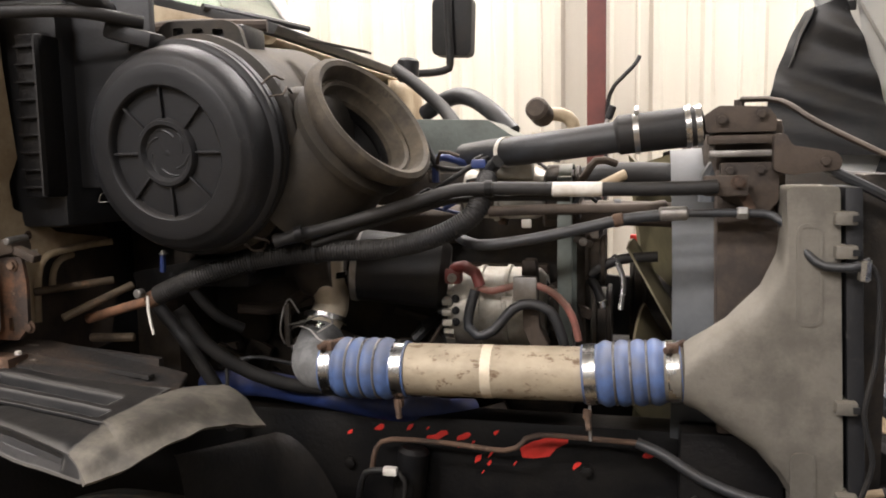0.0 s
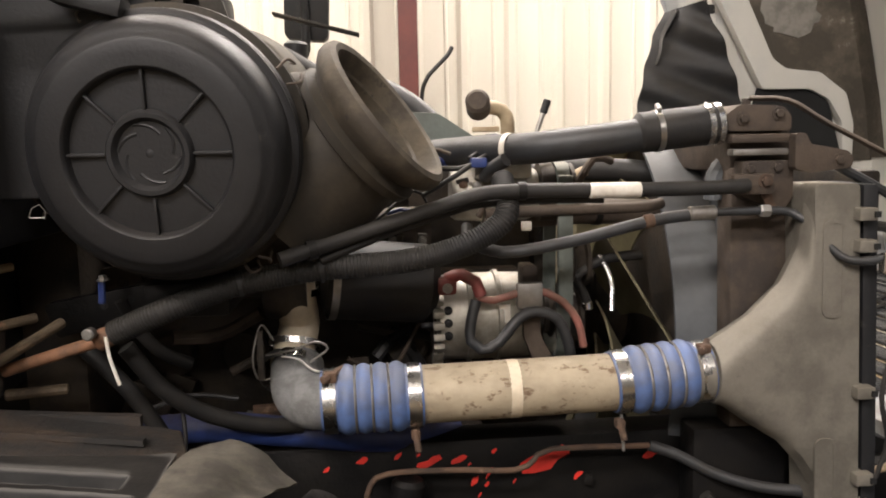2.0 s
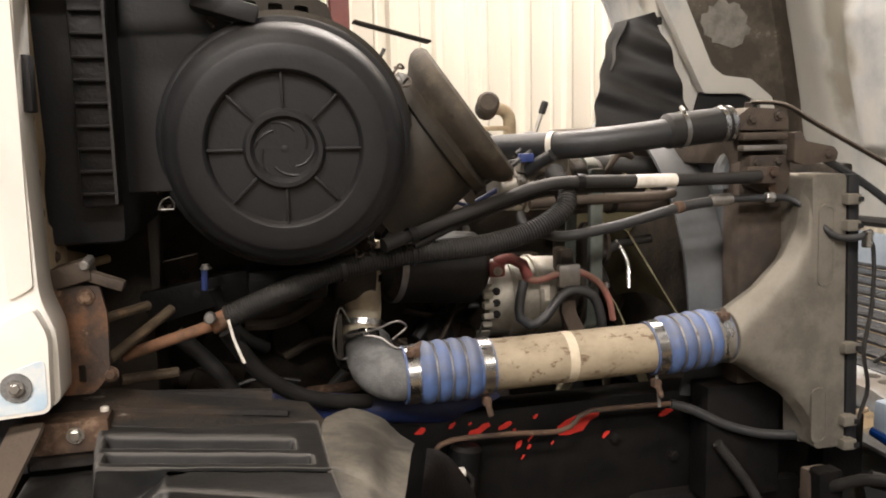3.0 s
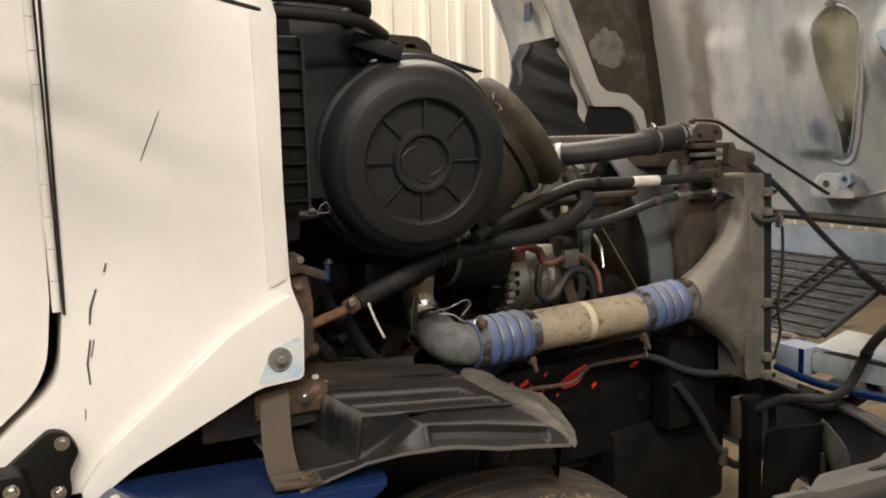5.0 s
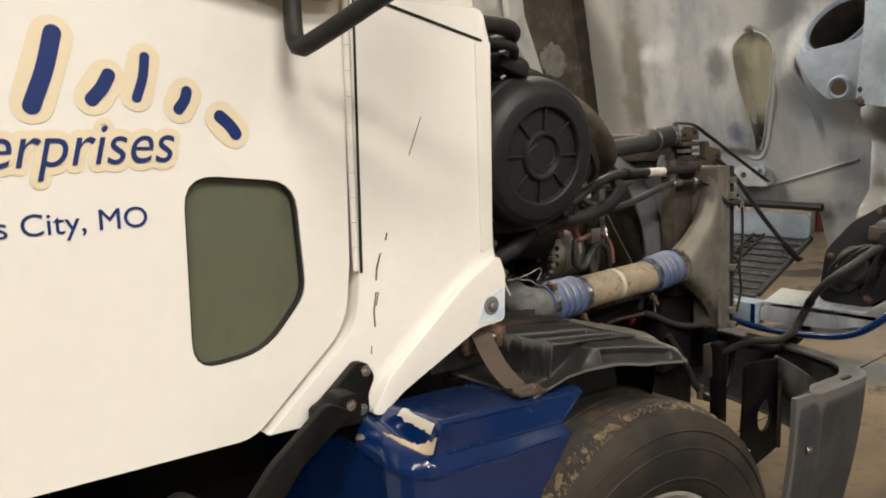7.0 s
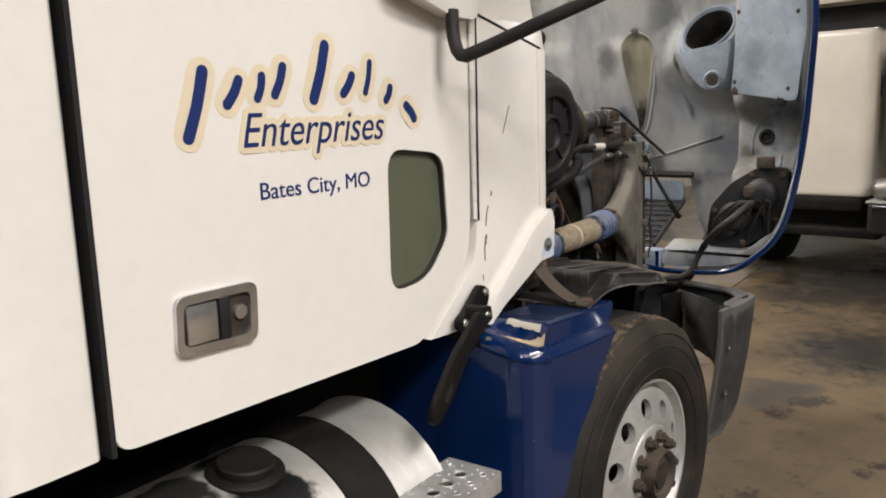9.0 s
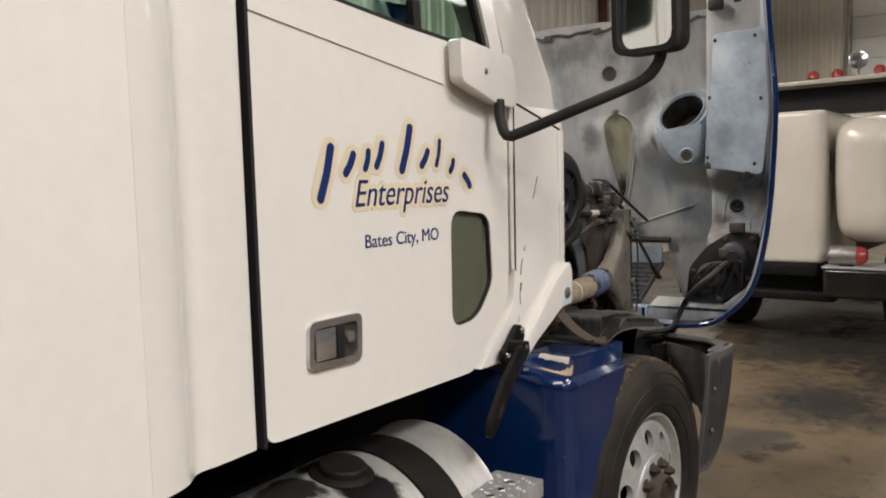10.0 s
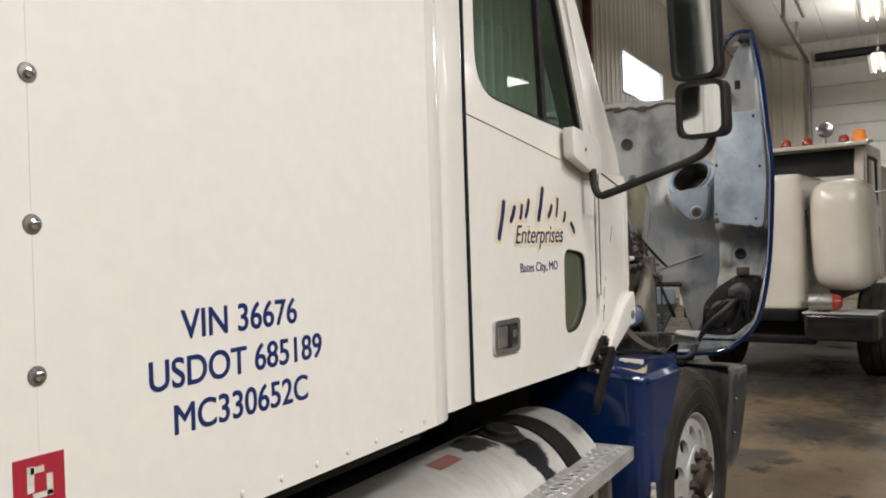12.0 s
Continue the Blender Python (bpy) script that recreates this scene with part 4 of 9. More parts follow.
# sleeper
sleeper = thing("sleeper_box", "tall white sleeper box with blue lettering", "sleeper", (-4.0, YC, 1.09))
SLY = 1.13
EDGE = [(-2.7596, SLY), (-2.715, SLY + 0.004), (-2.675, SLY + 0.016), (-2.65, SLY + 0.034), (-2.635, SLY + 0.044), (-2.615, SLY + 0.047), (-2.58, SLY + 0.044), (-2.497, SLY + 0.046), (-2.482, SLY + 0.050), (-2.474, SLY + 0.062), (-2.472, SLY + 0.09)]
BACK = [(-5.6, SLY), (-2.76, SLY)]
part("body", prism(BACK + [(x, 2 * YC - y) for x, y in BACK[::-1]], "z", 1.095, 3.35), SLEEPW, sleeper, smooth=50)
EDGE = [(p.x, p.y) for p in spline([(x, y, 0) for x, y in EDGE], 0.006)]
part("front_extender", prism(EDGE + [(x, 2 * YC - y) for x, y in EDGE[::-1]], "z", 1.095, 3.35), EXTENDW, sleeper, "glossy rounded front edge", smooth=60)
part("lower_rail", prism([(-5.55, 1.06), (-3.6, 1.06), (-2.78, 1.06), (-2.78, 1.094), (-5.55, 1.094)], "y", SY + 0.03, FY - 0.03), FRAME, sleeper)
part("gap_seal", box((-2.465, YC, 1.9), (0.03, FY - SY - 0.16, 1.6)), RUBBER, sleeper)
for k in range(16):
    part("rivet", lathe((-2.82 - 0.105 * k, SLY, 1.118), (0, -1, 0), [(0, 0.007), (0.003, 0.005), (0.004, 0)], 10), WHITE, sleeper)
for k in range(9):
    z = 1.393 + 0.2115 * k
    w = part("washer", lathe((-3.834, SLY, z), (0, -1, 0), [(0, 0.0145), (0.003, 0.013), (0.004, 0)], 18), DULL, sleeper)
    part("seam_screw", lathe((-3.834, SLY - 0.003, z), (0, -1, 0), [(0, 0.008), (0.005, 0.0075), (0.007, 0.004), (0.007, 0)], 12), CHROME, sleeper)
part("panel_seam", box((-3.834, SLY - 0.0002, 1.75), (0.0022, 0.0012, 1.28)), SLEEPW, sleeper)
for words, x0, z0 in (("VIN 36676", -3.578, 1.414), ("USDOT 685189", -3.650, 1.336), ("MC330652C", -3.603, 1.258)):
    text("lettering", words, (x0, SLY - 0.0008, z0), 0.070, SIDE, DECAL, sleeper, "blue plain lettering", stretch=0.945, halo=0.0009)
st = part("sticker", box((-3.836, SLY - 0.001, 1.24), (0.075, 0.002, 0.085)), STICKER, sleeper, "red square sticker")
for dx, dz, w, h in ((-0.014, 0.012, 0.010, 0.036), (-0.004, 0.024, 0.020, 0.009), (0.014, 0.0, 0.009, 0.030), (0.004, -0.012, 0.03, 0.008)):
    part("sticker_mark", box((-3.836 + dx, SLY - 0.0026, 1.24 + dz), (w, 0.001, h)), LABEL, sleeper)

# mirror on its bent arm
mir = thing("side_mirror", "black-framed double side mirror on a bent arm", "mirror", (-1.55, SY, 1.9))
part("arm_bracket", prism(rounded([(-1.80, 1.975), (-1.52, 1.955), (-1.475, 1.86), (-1.50, 1.815), (-1.60, 1.818), (-1.795, 1.865)], 0.02), "y", SY - 0.040, SY - 0.001, 0.012), WHITE, mir)
part("bracket_bolt", bolt((-1.67, SY - 0.040, 1.90), (0, -1, 0), 0.006, 0.003), DULL, mir)
part("arm", tube([(-1.60, 1.10, 1.83), (-1.605, 1.095, 1.775), (-1.612, 1.072, 1.730), (-1.604, 1.03, 1.737), (-1.57, 0.87, 1.795), (-1.535, 0.735, 1.847), (-1.522, 0.69, 1.88), (-1.515, 0.672, 1.93), (-1.512, 0.67, 2.02), (-1.512, 0.675, 2.33)], 0.0150, 14), RUBBER, mir)


def mirror_head(cx, cy, cz, w, h, par, bulge, tip, yaw):
    out = rounded([(-w / 2, -h / 2), (w / 2, -h / 2), (w / 2, h / 2), (-w / 2, h / 2)], 0.040)
    inn = rounded([(-w / 2 + 0.014, -h / 2 + 0.014), (w / 2 - 0.014, -h / 2 + 0.014), (w / 2 - 0.014, h / 2 - 0.014), (-w / 2 + 0.014, h / 2 - 0.014)], 0.035)
    turn = Euler((0, radians(tip), radians(yaw))).to_matrix().to_4x4()
    for name, bmm, mt in (("mirror_frame", plate(out, [inn], "x", -0.018, 0.05), RUBBER), ("mirror_back", prism(out, "x", 0.0, 0.06, 0.012), RUBBER), ("mirror_glass", sheet(lambda u, v: (-0.002 - bulge * (1 - ((2 * u - 1) ** 2 + (2 * v - 1) ** 2) * 0.5), (u - 0.5) * (w - 0.026), (v - 0.5) * (h - 0.026)), 14, 14), MIRROR)):
        bmesh.ops.transform(bmm, matrix=Matrix.Translation((cx, cy, cz)) @ turn, verts=bmm.verts)
        part(name, bmm, mt, par)


mirror_head(-1.545, 0.702, 2.022, 0.180, 0.205, mir, 0.010, -2, -9.5)
mirror_head(-1.545, 0.722, 2.310, 0.175, 0.35, mir, 0.0, -5, -10)
fm = thing("side_mirror", "black-framed side mirror on the far side", "mirror", (-0.82, 3.2, 1.8))
part("mirror_back", prism(rounded([(-0.815, 1.935), (-0.655, 1.925), (-0.645, 2.16), (-0.81, 2.16)], 0.03), "y", 3.14, 3.22, 0.014), RUBBER, fm)
part("mirror_bolt", bolt((-0.74, 3.14, 2.06), (0, -1, 0), 0.02, 0.012), RUBBER, fm)
part("arm", tube([(-0.74, 3.12, 2.35), (-0.74, 3.12, 2.10), (-0.735, 3.12, 1.92), (-0.76, 3.12, 1.87), (-0.95, 3.09, 1.86), (-1.3, 3.0, 1.86), (-1.5, 2.97, 1.86)], 0.016), RUBBER, fm)

# ---------------------------------------------------------------- running gear and chassis
chassis = thing("chassis_frame", "black steel truck frame with scraped red paint", "truck frame", (-1.0, YC, 0.8))
for y0 in (1.60, 2 * YC - 1.60 - 0.09):
    part("frame_rail", prism([(-5.6, 0.66), (0.42, 0.66), (0.55, 0.70), (0.55, 0.90), (0.42, 0.955), (-5.6, 0.955)], "y", y0, y0 + 0.09, 0.008), FRAME, chassis)
part("front_crossmember", box((0.48, YC, 0.78), (0.12, 1.0, 0.2), 0.02), FRAME, chassis)
part("crossmember", box((-0.3, YC, 0.72), (0.2, 0.8, 0.12), 0.02), FRAME, chassis)
part("radiator_support", box((0.16, YC, 0.57), (0.46, 0.96, 0.30), 0.03), FRAME, chassis)
random.seed(11)
for c, s in (((-0.19, 0.905), (0.10, 0.026)), ((-0.415, 0.915), (0.045, 0.012)), ((-0.36, 0.918), (0.030, 0.010)), ((0.03, 0.905), (0.03, 0.010)), ((-0.33, 0.87), (0.012, 0.010)), ((-0.30, 0.885), (0.008, 0.012)), ((-0.48, 0.93), (0.014, 0.008)), ((-0.305, 0.862), (0.008, 0.006)), ((0.13, 0.89), (0.016, 0.02)), ((-0.55, 0.925), (0.02, 0.008)), ((-0.37, 0.895), (0.005, 0.005)), ((-0.34, 0.905), (0.006, 0.004)), ((-0.32, 0.84), (0.004, 0.006)), ((-0.12, 0.87), (0.014, 0.010)), ((-0.25, 0.865), (0.005, 0.005)), ((0.18, 0.86), (0.012, 0.014)), ((-0.62, 0.91), (0.010, 0.006)), ((-0.44, 0.93), (0.006, 0.004)), ((-0.29, 0.93), (0.01, 0.006))):
    poly = []
    for k in range(11):
        a = 6.283 * k / 11
        r = random.uniform(0.65, 1.1)
        poly.append((c[0] + math.cos(a) * s[0] * 0.6 * r + math.sin(a) * s[1] * 0.5, c[1] + math.sin(a) * s[1] * r + math.cos(a) * s[0] * 0.12))
    part("red_scrape", prism(poly, "y", 1.5975, 1.601), REDPAINT, chassis, "patch of bright red paint", smooth=0)
for bx, bz in ((-0.62, 0.84), (-0.45, 0.80), (-0.1, 0.86), (0.05, 0.80), (0.12, 0.87), (0.30, 0.82), (-0.8, 0.88)):
    part("frame_bolt", bolt((bx, 1.60, bz), (0, -1, 0), 0.012, 0.01), FRAME, chassis)
line = thing("fuel_line", "dusty brown line clipped along the frame", "hose", (0, 1.55, 0.9))
part("line", tube([(-0.545, 1.53, 0.86), (-0.535, 1.53, 0.905), (-0.50, 1.53, 0.925), (-0.38, 1.53, 0.925), (-0.26, 1.53, 0.918), (-0.225, 1.53, 0.935), (-0.19, 1.53, 0.955), (0.0, 1.53, 0.952)], 0.0055, 10), RUST, line)
part("hose", tube([(0.0, 1.53, 0.952), (0.05, 1.52, 0.935), (0.12, 1.50, 0.90), (0.20, 1.48, 0.878), (0.28, 1.46, 0.873)], 0.011, 12), HOSE, line)
part("fitting", rod((0.27, 1.46, 0.873), (0.33, 1.45, 0.873), 0.014, 6), DULL, line)
part("line", tube([(0.32, 1.45, 0.873), (0.345, 1.43, 0.885), (0.365, 1.41, 0.925), (0.40, 1.40, 0.94)], 0.007, 10), TAN, line)
pig = thing("wiring_connector", "grey electrical connector on black wires", "connector", (-0.5, 1.5, 0.85))
part("plug", box((-0.495, 1.5, 0.868), (0.03, 0.018, 0.016), 0.003), LABEL, pig)
part("wire", tube([(-0.51, 1.5, 0.868), (-0.55, 1.5, 0.86), (-0.57, 1.51, 0.80), (-0.58, 1.52, 0.72)], 0.007), RUBBER, pig)
part("wire", tube([(-0.48, 1.5, 0.868), (-0.465, 1.5, 0.85), (-0.47, 1.51, 0.80), (-0.5, 1.53, 0.7)], 0.005), RUBBER, pig)

# front wheels
WX, WY, WZ, WR = -0.813, 0.917, 0.457, 0.493


axle = thing("front_axle", "dark front axle with dusty tyres on dull aluminium wheels", "axle", (WX, YC, 0.5))


def front_wheel(x, y, s):
    w = axle
    d = (0, s, 0)
    W = 0.285
    prof = [(0.020, 0.295), (0.004, 0.31), (-0.004, 0.34), (-0.006, 0.385), (0.0, 0.43), (0.010, 0.455), (0.028, 0.482), (0.048, WR - 0.006), (0.070, WR), (W - 0.07, WR), (W - 0.048, WR - 0.006), (W - 0.02, 0.47), (W, 0.39), (W - 0.02, 0.30), (W - 0.06, 0.285), (0.05, 0.285)]
    tyre = part("tyre", lathe((x, y, WZ), d, prof, 72, closed=True), TYRE, w, "worn dusty tyre")
    bm = lathe((x, y, WZ), d, [(0.046, WR - 0.008), (0.070, WR + 0.003), (0.094, WR + 0.003), (0.097, WR - 0.012), (0.103, WR - 0.012), (0.106, WR + 0.003), (0.139, WR + 0.003), (0.142, WR - 0.012), (0.148, WR - 0.012), (0.151, WR + 0.003), (0.184, WR + 0.003), (0.187, WR - 0.012), (0.193, WR - 0.012), (0.196, WR + 0.003), (0.22, WR + 0.003), (0.24, WR - 0.008)], 120)
    for v in bm.verts:
        k = noise.noise(v.co * 14)
        c = Vector((x, v.co.y, WZ))
        v.co += (v.co - c).normalized() * (k * 0.0035)
    part("tread", bm, MUD, tyre, "muddy tread")
    crumbs = bmesh.new()
    rnd = random.Random(8)
    for k in range(640):
        a = rnd.uniform(0.0, 3.3)
        off = abs(rnd.gauss(0, 0.018))
        q = 0.034 + off + 0.012 * math.sin(a * 5) * (1 if off < 0.02 else 0)
        rr = WR + 0.001 - 0.35 * max(0, 0.062 - q)
        e = rnd.uniform(0.0018, 0.0045) * rnd.choice((1, 1, 1, 1.6))
        box((x + rr * math.cos(a), y + s * q, WZ + rr * math.sin(a)), (e * rnd.uniform(0.8, 2.2), e, e * 0.7), e * 0.2, Euler((rnd.random(), 1.57 - a, rnd.random())), bm=crumbs, seg=1)
    bandm = lathe((x, y, WZ), d, [(0.030, WR - 0.022), (0.036, WR - 0.0140), (0.042, WR - 0.0090), (0.048, WR - 0.0050), (0.054, WR - 0.0025), (0.060, WR - 0.0008), (0.066, WR - 0.001), (0.070, WR - 0.003)], 260)
    for v in bandm.verts:
        c = Vector((x, v.co.y, WZ))
        k = noise.noise(v.co * 22) + 0.7 * noise.noise(v.co * 60)
        v.co += (v.co - c).normalized() * (k * 0.006 - 0.0012)
    part("mud_band", bandm, CRUMB, tyre, "caked tan mud")
    tagged(part("mud_crust", crumbs, CRUMB, tyre, "", smooth=0), "dried tan mud crumbs on the shoulder", kind="stuff")
    for r in (0.335, 0.405, 0.445):
        part("sidewall_ring", ring((x, y + s * 0.001 - s * (0.004 if r < 0.42 else -0.003), WZ), d, r, 0.003, 72, 6), TYRE, tyre)
    # disc wheel with ten round hand holes
    rim = part("rim", lathe((x, y, WZ), d, [(0.028, 0.298), (0.018, 0.294), (0.020, 0.286), (0.040, 0.278), (0.052, 0.268), (0.052, 0.262)], 64), WHEELALU, w, "dull aluminium disc wheel")
    n = 10
    disc = bmesh.new()
    outer = [(0.264 * math.cos(6.283185 * k / 60), 0.264 * math.sin(6.283185 * k / 60)) for k in range(60)]
    holes = [[(0.205 * math.cos(6.283185 * (h + 0.5) / n) + 0.032 * math.cos(6.283185 * k / 14), 0.205 * math.sin(6.283185 * (h + 0.5) / n) + 0.032 * math.sin(6.283185 * k / 14)) for k in range(14)] for h in range(n)]
    inner = [(0.155 * math.cos(6.283185 * k / 40), 0.155 * math.sin(6.283185 * k / 40)) for k in range(40)]
    plate(outer, holes + [inner], "y", 0.0, 0.022, bm=disc)
    for v in disc.verts:
        rr = math.hypot(v.co.x, v.co.z)
        v.co.y = y + s * (v.co.y + 0.040 - 0.035 * max(0, (0.264 - rr) / 0.11))
        v.co.x += x
        v.co.z += WZ
    part("disc", disc, WHEELALU, rim, smooth=40)
    part("disc_face", lathe((x, y, WZ), d, [(0.010, 0.157), (0.002, 0.150), (-0.002, 0.142), (-0.002, 0.085), (0.03, 0.08)], 48), WHEELALU, rim)
    part("hub", lathe((x, y, WZ), d, [(0.0, 0.088), (-0.02, 0.084), (-0.045, 0.078), (-0.04, 0.066), (-0.028, 0.058), (-0.026, 0.0)], 32), BROWNCAST, rim, "greasy brown hub")
    part("hub_cap", lathe((x, y, WZ), d, [(-0.024, 0.05), (-0.034, 0.045), (-0.036, 0.0)], 6), BLOCK, rim)
    part("brake_drum", lathe((x, y, WZ), d, [(0.10, 0.0), (0.10, 0.21), (0.25, 0.22), (0.25, 0.0)], 40), BLOCK, rim)
    for k in range(n):
        a = 6.283185 * k / n
        p = (x + 0.1145 * math.cos(a), y - s * 0.002, WZ + 0.1145 * math.sin(a))
        bm = lathe(p, (0, -s, 0), [(0, 0.024), (0.006, 0.024), (0.006, 0.0185), (0.022, 0.0175), (0.022, 0.012), (0.032, 0.011), (0.032, 0)], 6)
        part("lug_nut", bm, BROWNCAST, rim)
    return w


def steer(made, x, y, degrees):
    """Turns a finished wheel about its upright axis and lets its foot spread flat on the floor."""
    m = Matrix.Translation((x - axle.location.x, y - axle.location.y, 0)) @ Matrix.Rotation(radians(degrees), 4, "Z") @ Matrix.Translation((axle.location.x - x, axle.location.y - y, 0))
    for ob in made:
        ob.data.transform(m)
        for v in ob.data.vertices:
            v.co.z = max(v.co.z, 0.002 - axle.location.z)


front_wheel(WX, WY, 1)
near_parts = list(axle.children_recursive)
steer(near_parts, WX, WY, -5.4)
front_wheel(WX, 2 * YC - WY, -1)
steer([o for o in axle.children_recursive if o not in near_parts], WX, 2 * YC - WY, -5.4)
part("beam", box((WX, YC, 0.45), (0.10, 1.7, 0.12), 0.02), FRAME, axle)
for yy in (1.66, 2.44):
    for k in range(6):
        part("spring_leaf", box((WX + 0.02, yy, 0.565 + 0.017 * k), (0.70 + 0.16 * k, 0.08, 0.014), 0.003), FRAME, axle)
    part("spring_hanger", prism(rounded([(-0.02, 0.50), (0.10, 0.50), (0.16, 0.68), (-0.10, 0.68)], 0.02), "y", yy - 0.05, yy + 0.05, 0.006), FRAME, axle)
    part("shock_absorber", rod((-0.52, yy - 0.12, 0.42), (-0.46, yy - 0.10, 0.90), 0.034, 20), FRAME, axle)

# quarter fender behind the wheel
fender = thing("quarter_fender", "glossy blue fender panel with a white peeled patch", "fender", (-1.3, 0.95, 0.6))


def fender_side(x):
    """Outer face of the fender in plan: it draws in towards the rear."""
    return 0.895 + 0.17 * (-1.153 - x)


def fender_shelf(y):
    """Height of the low shelf behind the raised ledge."""
    return 1.030 + 0.24 * (y - 0.955)


FCORNER = [(-1.440, 0.944), (-1.468, 0.952), (-1.490, 0.968), (-1.505, 0.990), (-1.514, 1.020), (-1.520, 1.10), (-1.528, 1.25), (-1.535, 1.42)]
ARCH = [(0.30, -1.44), (0.50, -1.415), (0.58, -1.405), (0.78, -1.322), (0.845, -1.262), (0.91, -1.230), (0.935, -1.208), (1.01, -1.153)]


def fender_wall(u, v):
    """The upright skin: along the side from the wheel arch, round the rear corner and inboard."""
    z0 = 0.30 + 0.70 * v
    xf = along(ARCH, z0)
    run = 12 / 40
    if u < run:
        x = xf + (-1.440 - xf) * u / run
        p = (x, fender_side(x))
    else:
        k = (u - run) / (1 - run) * (len(FCORNER) - 1)
        i = min(int(k), len(FCORNER) - 2)
        f = k - i
        p = (FCORNER[i][0] * (1 - f) + FCORNER[i + 1][0] * f, FCORNER[i][1] * (1 - f) + FCORNER[i + 1][1] * f)
    head = 1.000 + max(0.0, p[1] - 0.955) * 0.20 + 0.008 * smooth01((p[0] + 1.35) / 0.2)
    z = 0.30 + (head - 0.30) * v
    return Vector((p[0], p[1], z))


def fender_top(u, v):
    """Shoulder, step and raised ledge, with the slope at its rear end."""
    k = v * 5
    i = min(int(k), 4)
    f = k - i
    xs = [-1.153, -1.162, -1.072, -1.066, -1.052, -1.045]

    def knot(j, x):
        ledge = smooth01((x + 1.464) / 0.034)
        y = [fender_side(x) + 0.006, fender_side(x) + 0.022, 0.958 - 0.042 * (x + 1.432), 0.967 - 0.042 * (x + 1.432), 1.03, 1.13][j]
        y = max(y, fender_side(x) + 0.004 * j)
        lift = 1.087 - 0.062 * (x + 1.432)
        z = [1.000 + 0.008 * smooth01((x + 1.35) / 0.2), 1.031, lift, lift + 0.004, lift + 0.003, lift - 0.004][j]
        low = fender_shelf(y) - (0.012 if j == 0 else 0.0)
        if j >= 1:
            z = low + (z - low) * ledge
        return Vector((x, y, z))
    xf = xs[i] * (1 - f) + xs[i + 1] * f
    x = -1.464 + (xf + 1.464) * (0.12 * u / 0.3 if u < 0.3 else 0.12 + 0.88 * (u - 0.3) / 0.7)
    return knot(i, x) * (1 - f) + knot(i + 1, x) * f


def fender_back(u, v):
    """The low shelf behind the ledge, rolling over the rear corner."""
    k = u * 5
    i = min(int(k), 4)
    f = k - i
    b = Vector(FCORNER[i]) * (1 - f) + Vector(FCORNER[i + 1]) * f
    a = Vector((-1.4635, fender_side(-1.4635) + 0.006 + (1.13 - 0.952) * u))
    za = fender_shelf(a.y) - 0.012 * (1 - smooth01(u * 6))
    zb = 1.000 + max(0.0, b.y - 0.955) * 0.20
    h = math.sin(v * 1.5708)
    p = a + (b - a) * (0.45 * v + 0.55 * h)
    return Vector((p.x, p.y, zb + (za - zb) * max(0.0, math.cos(v * 1.5708)) ** 0.8))


part("side_panel", sheet(fender_wall, 60, 40, thick=lambda u, v: fender_wall(u, v) + Vector((0.012 if u > 0.4 else 0.0, 0.010, -0.004 * v))), BLUE, fender, smooth=50)
part("top_ledge", sheet(fender_top, 90, 50, thick=lambda u, v: fender_top(u, v) - Vector((0, 0, 0.006))), BLUE, fender, "raised ledge along the top", smooth=55)
part("rear_shelf", sheet(fender_back, 40, 16, thick=lambda u, v: fender_back(u, v) - Vector((0, 0, 0.006))), BLUE, fender, smooth=60)
for v0, r0 in ((0.2, 0.0028), (0.4, 0.0036)):
    part("rolled_edge", tube([fender_top(0.32 + 0.68 * k / 12, v0) - Vector((0, 0, 0.0022)) for k in range(13)], r0, 8), BLUE, fender)


def on_fender(x, y):
    """Height of the fender's rear shelf and the slope up to the ledge."""
    ledge = smooth01((x + 1.464) / 0.034)
    low = fender_shelf(y)
    return low + (1.086 - 0.064 * (x + 1.432) - low) * ledge


def patch_f(u, v):
    """White patch on the slope at the ledge's rear end, with torn borders."""
    y = 0.972 + 0.096 * u
    torn = 0.10 * noise.noise(Vector((y * 60, 0, 3))) + 0.06 * noise.noise(Vector((y * 170, 5, 0)))
    x = -1.447 + 0.022 * min(1.0, max(0.0, 0.10 + torn + (0.80 + 1.4 * torn) * v))
    return Vector((x - 0.0015, y, on_fender(x, y) + 0.0025))


part("peeled_patch", sheet(patch_f, 40, 12), CREAM, fender, "bare white patch")


def lip_f(u, v):
    """A torn tan lip across the shelf."""
    x = -1.494 + 0.038 * u + 0.010 * v * (1 + 0.5 * noise.noise(Vector((u * 20, 0, 0))))
    y = 1.062 - 0.105 * u
    return Vector((x, y, on_fender(x, y) + 0.003 + 0.003 * v - 0.006 * smooth01((-1.468 - x) / 0.03)))


